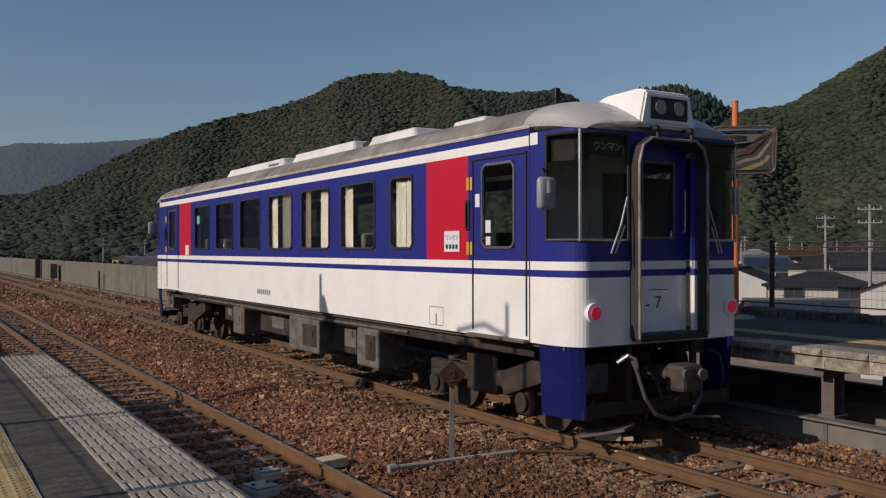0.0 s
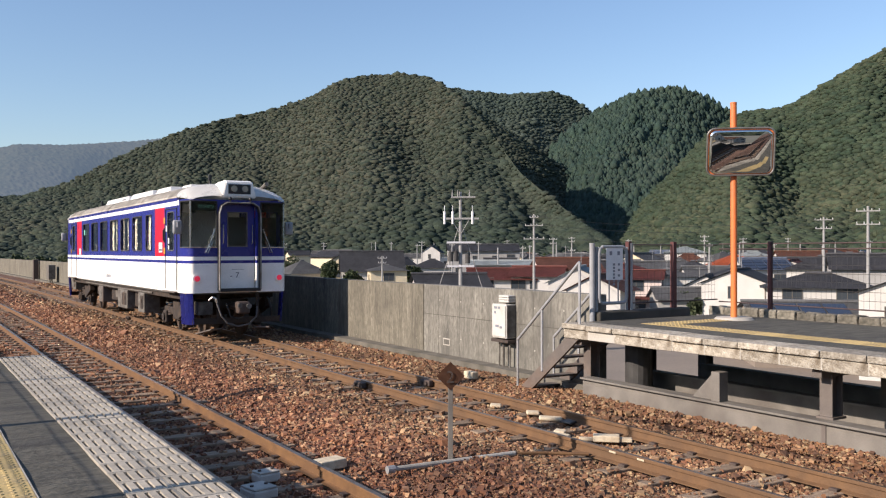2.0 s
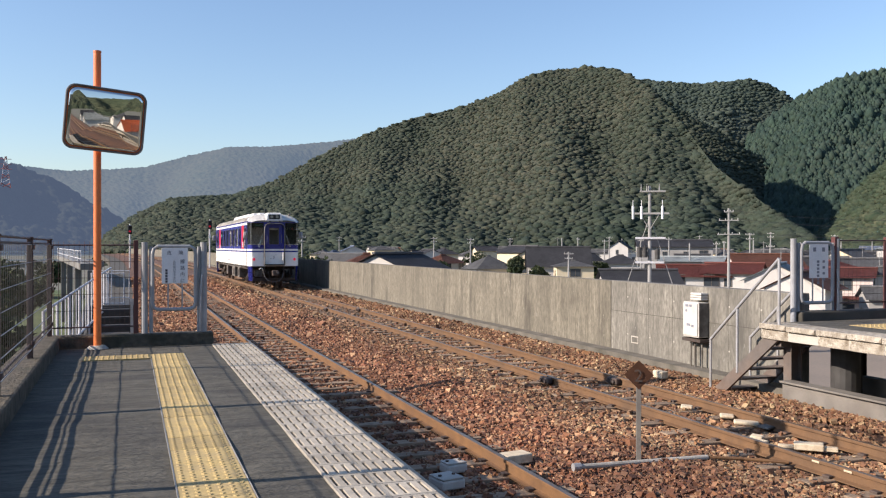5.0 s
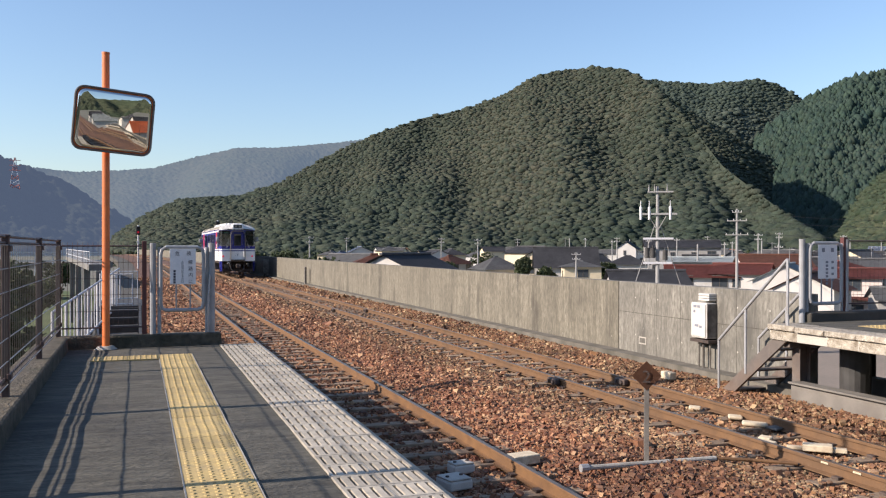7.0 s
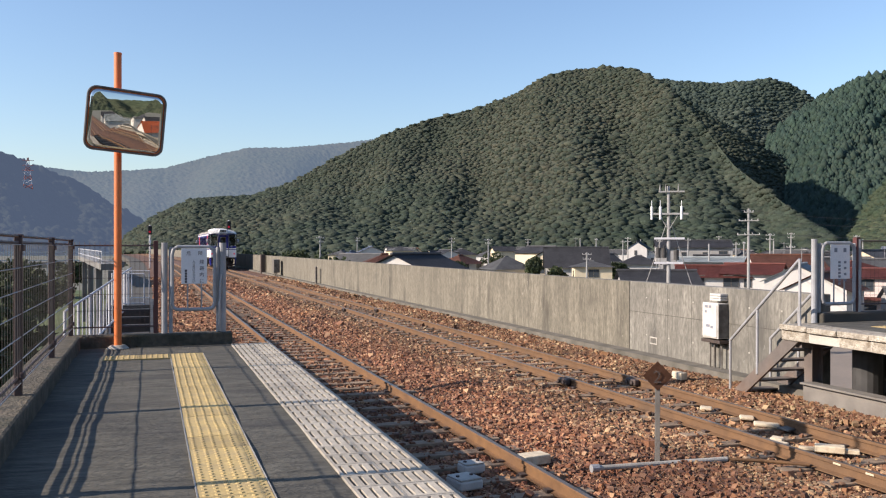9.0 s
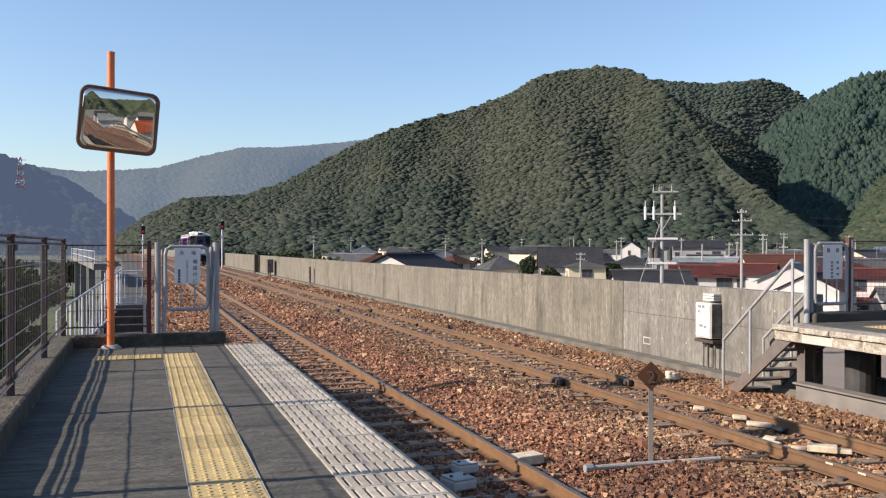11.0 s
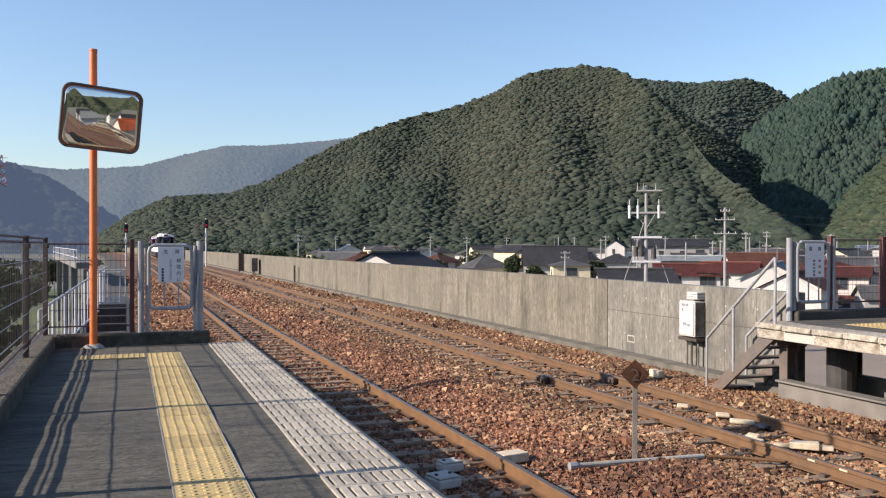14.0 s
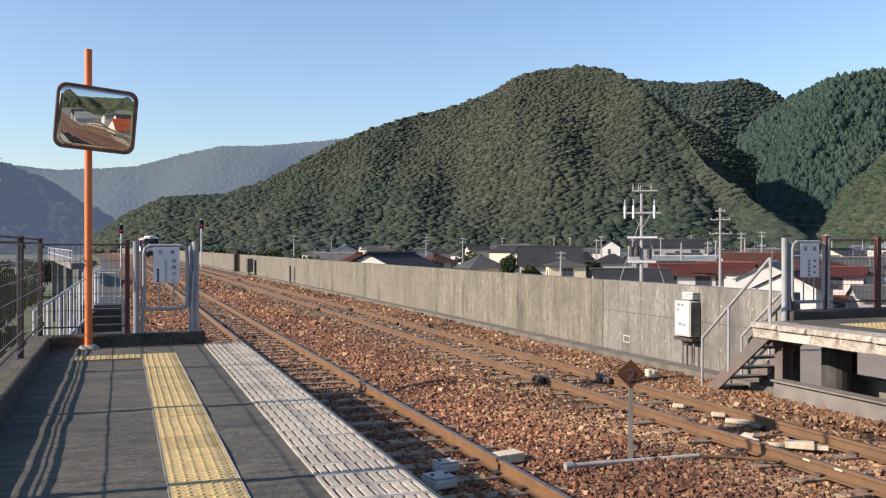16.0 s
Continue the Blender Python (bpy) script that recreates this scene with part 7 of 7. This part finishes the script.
            pr = [nose_plan(s * u) for u in (.92, .86, .81, .76, .72, .69)]
            for z0, z1, q in ((0.42, 1.25, pr),):
                lo, hi = [], []
                for x, y in q:
                    lo.append(bm.verts.new(P(x * 0.95, y + 0.04, z0)))
                    hi.append(bm.verts.new(P(x * 0.985, y + 0.02, z1)))
                for i in range(len(q) - 1):
                    bm.faces.new((lo[i], lo[i + 1], hi[i + 1], hi[i]))
            bmesh.ops.solidify(bm, geom=bm.faces[:], thickness=0.03)
            part("skirt", bm, "train_blue", car)
            bm = B()
            box(bm, *sorted((s * 0.5, s * 0.58)), *sorted((P(0, .06, 0).y, P(0, .12, 0).y)), 0.5, 1.25, 0.01)
            part("skirt_post", bm, "underframe", car)
            # wing mirror
            bm = B()
            c = P(s * 1.55, 0.34, 0)
            box(bm, c.x - 0.12, c.x + 0.12, c.y - 0.05, c.y + 0.05, 2.80, 3.17, 0.045)
            mi = part("wing_mirror", bm, "grey_paint", car, "grey oval wing mirror on a bent arm", True)
            bm = B()
            bar(bm, P(s * 1.55, 0.285, 2.98), P(s * 1.55, 0.29, 3.12), 0.035, 10)
            part("bracket", bm, "ink_grey", mi)
            bm = B()
            tube(bm, [P(s * 1.42, 0.55, 3.28), P(s * 1.52, 0.45, 3.26), P(s * 1.55, 0.36, 3.15)], 0.014, 6)
            part("arm", bm, "black", mi)
        bm = B()
        box(bm, -1.22, 1.22, *sorted((P(0, .10, 0).y, P(0, .16, 0).y)), 0.42, 0.58, 0.01)
        part("skirt_beam", bm, "underframe", car)
        # gangway: recessed door and protruding hood
        bm = B()
        ys = sorted((P(0, 0.14, 0).y, P(0, 0.18, 0).y))
        for q in ((-0.48, -0.25, 1.36, 3.60, 1), (0.25, 0.48, 1.36, 3.60, 1), (-0.25, 0.25, 3.38, 3.60, 1), (-0.25, 0.25, 2.21, 2.50, 1), (-0.25, 0.25, 2.11, 2.21, 0), (-0.25, 0.25, 2.03, 2.11, 1), (-0.25, 0.25, 1.36, 2.03, 0)):
            n = len(bm.faces)
            xa, xb, za, zb, mt = q
            if xa in (-0.48, 0.25) and xb in (-0.25, 0.48) and za == 1.36:
                for z0, z1, m2 in ((1.36, 2.03, 0), (2.03, 2.11, 1), (2.11, 2.21, 0), (2.21, 3.6, 1)):
                    n = len(bm.faces)
                    box(bm, xa, xb, *ys, z0, z1)
                    bm.faces.ensure_lookup_table()
                    for f in bm.faces[n:]:
                        f.material_index = m2
                continue
            box(bm, xa, xb, *ys, za, zb)
            bm.faces.ensure_lookup_table()
            for f in bm.faces[n:]:
                f.material_index = mt
        bmesh.ops.remove_doubles(bm, verts=bm.verts[:], dist=0.0005)
        gd = part("gangway_door", bm, ["train_white", "train_blue"], car, "blue and white end door")
        bm = B()
        box(bm, -0.25, 0.25, P(0, 0.16, 0).y - 0.003, P(0, 0.16, 0).y + 0.003, 2.50, 3.38)
        part("pane", bm, "glass", gd).visible_shadow = False
        bm = B()
        for xa, xb, za, zb in ((-.28, -.25, 2.47, 3.41), (.25, .28, 2.47, 3.41), (-.25, .25, 2.47, 2.5), (-.25, .25, 3.38, 3.41)):
            box(bm, xa, xb, *sorted((P(0, 0.125, 0).y, P(0, 0.17, 0).y)), za, zb)
        part("window_frame", bm, "under_grey", gd)
        for x in (-0.40, 0.40):
            bm = B()
            tube(bm, [P(x, 0.13, 2.55), P(x, 0.08, 2.58), P(x, 0.08, 3.05), P(x, 0.13, 3.08)], 0.013, 6)
            part("grab_rail", bm, "chrome", gd)
        if not flip:
            bm = B()
            box(bm, -0.16, 0.17, 0.134, 0.1395, 1.86, 1.868)
            box(bm, -0.20, -0.15, 0.134, 0.1395, 1.67, 1.69)
            rule_ = part("door_rule", bm, "ink", gd, "thin dark line over the numeral")
            letters("7", rule_, pose(-0.055, 0.138, 1.64, 90, 0, 0), 0.21, "ink")
        hood = B()
        cs = [(-0.56, 1.32), (-0.56, 3.35), (-0.50, 3.55), (-0.36, 3.64), (0.36, 3.64), (0.50, 3.55), (0.56, 3.35), (0.56, 1.32)]
        for (x0, z0), (x1, z1) in zip(cs, cs[1:]):
            d = Vector((x1 - x0, 0, z1 - z0)).normalized()
            n = Vector((d.z, 0, -d.x)) * 0.022
            v = []
            for yy in (0.05, -0.12):
                for px, pz in ((x0, z0), (x1, z1)):
                    for sg in (-1, 1):
                        v.append(hood.verts.new(P(px + sg * n.x, yy, pz + sg * n.z)))
            for q in ((0, 1, 3, 2), (4, 6, 7, 5), (0, 2, 6, 4), (1, 5, 7, 3), (0, 4, 5, 1), (2, 3, 7, 6)):
                hood.faces.new([v[i] for i in q])
        hd = part("gangway_hood", hood, "rubber_grey", car, "dark rubber gangway hood")
        bm = B()
        tube(bm, [P(x * 1.01, -0.13, z) for x, z in cs], 0.018, 10)
        part("hood_rim", bm, "hood_rim", hd, "worn grey metal rim")
        bm = B()
        box(bm, -0.56, 0.56, *sorted((P(0, -0.14, 0).y, P(0, 0.06, 0).y)), 1.28, 1.36, 0.01)
        part("footplate", bm, "rubber", hd)
        for x in (-0.28, 0.28):
            bm = B()
            tube(bm, [P(x, -0.14, 3.66), P(x, -0.12, 3.75), P(x, 0.0, 3.77)], 0.02, 6)
            bmesh.ops.create_uvsphere(bm, u_segments=10, v_segments=8, radius=0.05, matrix=Matrix.Translation(P(x, -0.11, 3.75)))
            part("hood_hook", bm, "black", hd)
        # headlamp housing on the roof end
        bm = B()
        prof = []
        for y, w, z0, z1 in ((-0.04, 0.42, 3.84, 4.20), (0.10, 0.42, 3.84, 4.25), (0.62, 0.46, 3.92, 4.22), (0.80, 0.50, 4.0, 4.14)):
            prof.append([bm.verts.new(P(x, y, z)) for x, z in ((-w - 0.05, z0 - 0.06), (w + 0.05, z0 - 0.06), (w - 0.05, z1), (-w + 0.05, z1))])
        for a, b in zip(prof, prof[1:]):
            for k in range(4):
                bm.faces.new((a[k], a[(k + 1) % 4], b[(k + 1) % 4], b[k]))
        bm.faces.new(prof[0])
        bm.faces.new(prof[-1])
        bmesh.ops.bevel(bm, geom=bm.edges[:], offset=0.025, segments=2, affect="EDGES")
        hl = part("headlamp_box", bm, "train_white", car, "white headlamp housing on the roof end")
        bm = B()
        box(bm, -0.31, 0.31, *sorted((P(0, -0.052, 0).y, P(0, -0.02, 0).y)), 3.88, 4.14, 0.01)
        part("lamp_recess", bm, "black", hl)
        for x in (-0.15, 0.15):
            bm = B()
            bar(bm, P(x, -0.065, 4.02), P(x, -0.04, 4.02), 0.085, 18)
            part("headlamp", bm, "lens", hl)
        # coupler and hoses
        bm = B()
        box(bm, -0.17, 0.17, *sorted((P(0, -0.42, 0).y, P(0, -0.12, 0).y)), 0.70, 1.02, 0.05)
        bar(bm, P(0, -0.2, 0.86), P(0, 0.8, 0.86), 0.11, 12)
        cp = part("coupler", bm, "iron_dark", car, "rusty iron coupler")
        bm = B()
        bar(bm, P(-0.12, -0.44, 0.92), P(-0.12, -0.40, 0.92), 0.06, 12)
        part("coupler_face", bm, "under_grey", cp)
        bm = B()
        bar(bm, P(0.12, -0.46, 0.90), P(0.12, -0.38, 0.90), 0.07, 12)
        part("coupler_face", bm, "under_grey", cp)
        for pts, mt in (([(-0.70, 0.05, 1.10), (-0.72, -0.12, 1.14), (-0.66, -0.16, 1.0), (-0.55, -0.2, 0.65), (-0.38, -0.2, 0.45), (-0.1, -0.2, 0.36), (0.2, -0.2, 0.40), (0.42, -0.15, 0.6), (0.5, 0.0, 0.85)], "hose"), ([(-0.35, 0.0, 0.95), (-0.36, -0.18, 0.85), (-0.3, -0.2, 0.62), (-0.1, -0.2, 0.55), (0.1, -0.1, 0.6)], "rubber"), ([(0.8, 0.05, 1.1), (0.8, -0.1, 1.05), (0.85, -0.12, 0.8), (0.9, 0.0, 0.6)], "rubber")):
            bm = B()
            tube(bm, [P(*p) for p in pts], 0.024, 8)
            part("air_hose", bm, mt, car)
        bm = B()
        tube(bm, [P(-0.84, -0.05, 1.06), P(-0.76, -0.14, 1.15), P(-0.68, -0.17, 1.10), P(-0.66, -0.17, 1.0)], 0.026, 8)
        part("hose_end", bm, "chrome", car)
        bm = B()
        box(bm, -1.0, -0.6, *sorted((P(0, .35, 0).y, P(0, .7, 0).y)), 0.65, 1.0, 0.02)
        part("cab_box", bm, "under_grey", car)
        for s in (-1, 1):
            bm = B()
            beam(bm, P(s * 0.62, -0.02, 0.30), P(s * 0.9, 0.5, 0.16), 0.4, 0.03)
            part("rail_guard", bm, "steel_brown", car)
    bm = B()
    box(bm, -1.12, -0.64, 0.092, 0.098, 3.45, 3.62)
    ls = part("destination_sign", bm, "black", car, "dark sign with green characters")
    letters("ワンマン", ls, pose(-1.08, 0.088, 3.49, 90, 0, 0), 0.112, "led_green")
    # roof equipment
    for y0, y1, w, z1, mt in ((10.9, 15.0, 0.56, 4.42, "pod_white"), (7.3, 10.5, 0.58, 4.42, "pod_white"), (5.0, 6.9, 0.58, 4.40, "pod_white"), (3.1, 4.3, 0.46, 4.35, "pod_white")):
        bm = B()
        box(bm, -w, w, y0, y1, 4.05, z1, 0.07)
        for v in bm.verts:
            if v.co.z > 4.2:
                v.co.x *= 0.84
                v.co.y += 0.16 if v.co.y < (y0 + y1) / 2 else -0.16
        u = part("roof_unit", bm, mt, car, "white louvred roof unit", False)
        for i in range(9 if y0 > 10 else 0):
            bm = B()
            y = y0 + 0.15 + i * 0.07
            box(bm, -w * 0.90 - 0.006, -w * 0.90 + 0.03, y + 0.2, y + 0.235, 4.27, z1 - 0.10)
            part("louvre", bm, "ink_grey", u)
    bm = B()
    box(bm, -0.40, 0.40, 6.95, 7.25, 4.15, 4.36, 0.03)
    part("exhaust_box", bm, "underframe", car)
    for y in (1.75, 17.0, 11.95):
        bm = B()
        bar(bm, (-0.25, y, 4.18), (-0.25, y, 4.50), 0.035, 10)
        box(bm, -0.295, -0.205, y - 0.05, y + 0.05, 4.36, 4.52, 0.02)
        part("roof_horn", bm, "black", car)
    bm = B()
    tube(bm, [(0.95, 0.9, 4.1), (0.95, 0.6, 4.18), (0.95, 0.45, 4.22)], 0.06, 8)
    part("roof_horn", bm, "under_grey", car)
    # underframe
    bm = B()
    box(bm, -1.30, 1.30, 0.9, CAR_L - 0.9, 1.05, 1.22, 0.02)
    box(bm, -0.35, 0.35, 0.6, CAR_L - 0.6, 0.8, 1.05)
    part("underframe", bm, "underframe", car, "dirty brown underframe")
    for y0, y1, z0, x0, x1, mt in ((7.1, 8.5, 0.46, -1.36, -0.7, "under_grey"), (4.80, 5.55, 0.46, -1.36, -0.85, "under_grey"), (11.2, 11.9, 0.48, -1.34, -0.8, "steel_brown"), (5.9, 6.9, 0.55, -1.15, -0.4, "underframe"), (9.3, 10.8, 0.6, -1.1, -0.2, "underframe"), (12.3, 12.9, 0.7, -1.2, -0.5, "underframe"), (4.9, 8.2, 0.5, 0.6, 1.3, "underframe"), (9.5, 11.8, 0.5, 0.6, 1.3, "under_grey"), (17.2, 17.9, 0.72, -1.3, -0.8, "under_grey")):
        bm = B()
        box(bm, x0, x1, y0, y1, z0, 1.08, 0.03)
        e = part("equipment_box", bm, mt, car, "grimy equipment box")
        bm = B()
        box(bm, x0 - 0.015, x0 + 0.01, y0 + 0.08, y0 + 0.08 + (y1 - y0) * 0.45, z0 + 0.12, 0.98, 0.01)
        box(bm, x0 - 0.03, x0 + 0.01, y0 + 0.2, y0 + 0.26, z0 + 0.3, z0 + 0.42, 0.005)
        part("cover", bm, "underframe" if mt == "under_grey" else "under_grey", e)
    bm = B()
    bar(bm, (-0.9, 8.75, 0.78), (-0.9, 9.25, 0.78), 0.26, 20)
    part("air_tank", bm, "underframe", car)
    bm = B()
    tube(bm, [(-1.32, 3.9, 1.12), (-1.33, 8, 1.10), (-1.33, 12, 1.12), (-1.32, 14.6, 1.12)], 0.025, 6)
    part("pipe", bm, "under_grey", car)
    for yc in (2.45, CAR_L - 2.45):
        bm = B()
        for s in (-1, 1):
            box(bm, s * 0.93 - 0.07, s * 0.93 + 0.07, yc - 1.35, yc + 1.35, 0.52, 0.74, 0.04)
            box(bm, s * 0.93 - 0.09, s * 0.93 + 0.09, yc - 0.35, yc + 0.35, 0.40, 0.95, 0.05)
        box(bm, -0.9, 0.9, yc - 0.2, yc + 0.2, 0.5, 0.85, 0.04)
        bg = part("bogie", bm, "underframe", car, "rusty brown bogie")
        for y in (yc - 1.05, yc + 1.05):
            for s in (-1, 1):
                bm = B()
                bar(bm, (-0.05, 0, 0), (0.05, 0, 0), 0.43, 32)
                bar(bm, (-s * 0.05, 0, 0), (-s * 0.08, 0, 0), 0.455, 32)
                bar(bm, (s * 0.05, 0, 0), (s * 0.11, 0, 0), 0.16, 16)
                wh = part("wheel", bm, "wheel_steel", bg)
                wh.matrix_local = pose(s * 0.55, y, 0.43)
                WHEELS.append((wh, s * 0.55, y))
                bm = B()
                box(bm, s * 0.97 - 0.11, s * 0.97 + 0.11, y - 0.17, y + 0.17, 0.26, 0.62, 0.04)
                bar(bm, (s * 1.05, y, 0.43), (s * 1.12, y, 0.43), 0.12, 16)
                part("axle_box", bm, "underframe", bg)
                bm = B()
                for k in range(5):
                    bar(bm, (s * 0.95, y - 0.02 + 0.28 * (1 if y < yc else -1), 0.5 + k * 0.07), (s * 0.95, y - 0.02 + 0.28 * (1 if y < yc else -1), 0.54 + k * 0.07), 0.09, 12)
                part("spring", bm, "iron_dark", bg)
        for s in (-1, 1):
            bm = B()
            beam(bm, (s * 1.08, yc - 1.7, 0.95), (s * 1.08, yc - 0.7, 0.62), 0.16, 0.3)
            part("brake_gear", bm, "underframe", bg)
    return car


M["cab_cream"] = plain("cab_cream", (0.74, 0.71, 0.60), 0.8)
M["pod_white"] = surface("pod_white", (0.84, 0.82, 0.78), (0.72, 0.70, 0.66), 2.5, 0.6, 0.15, dirt=(0.3, 0.26, 0.2), dirt_amount=0.35)
M["hinge_yellow"] = plain("hinge_yellow", (0.7, 0.42, 0.06), 0.5)
M["rubber_grey"] = plain("rubber_grey", (0.035, 0.033, 0.032), 0.7)
M["hood_rim"] = surface("hood_rim", (0.40, 0.38, 0.35), (0.16, 0.145, 0.125), 6, 0.5, 0.2, dirt=(0.10, 0.07, 0.05))
M["hose"] = plain("hose", (0.10, 0.095, 0.09), 0.7)
M["wheel_steel"] = surface("wheel_steel", (0.12, 0.085, 0.06), (0.07, 0.05, 0.04), 5, 0.6, 0.2, metal=0.3)
railcar = build_railcar()


TRAIN_ROWS = [(0, 7.4), (0.5, 11.0), (1, 14.8), (1.5, 18.7), (2, 22.7), (2.5, 26.9), (3, 31.3), (3.5, 35.7), (4, 40.2), (4.5, 44.7), (5, 49.3), (7.5, 77.0), (8, 82.8), (8.5, 88.6), (9, 94.4), (11.5, 123), (12.5, 135), (13.5, 147.5), (14.5, 160.5), (16, 180)]


def motions():
    walk(railcar, [(t, pose(far_x(y), y, 0, 0, 0, math.degrees(0.00012 * max(y + 9 - 15, 0) + 0.00018 * max(y + 9 - 110, 0)))) for t, y in TRAIN_ROWS])
    # the wheels roll with the way that the car has gone
    times, way = [t for t, y in TRAIN_ROWS], [y for t, y in TRAIN_ROWS]
    for wh, x, y in WHEELS:
        walk(wh, [(i * 0.05, pose(x, y, 0.43, -math.degrees((float(np.interp(i * 0.05, times, way)) - way[0]) / 0.43), 0, 0)) for i in range(321)])


motions()
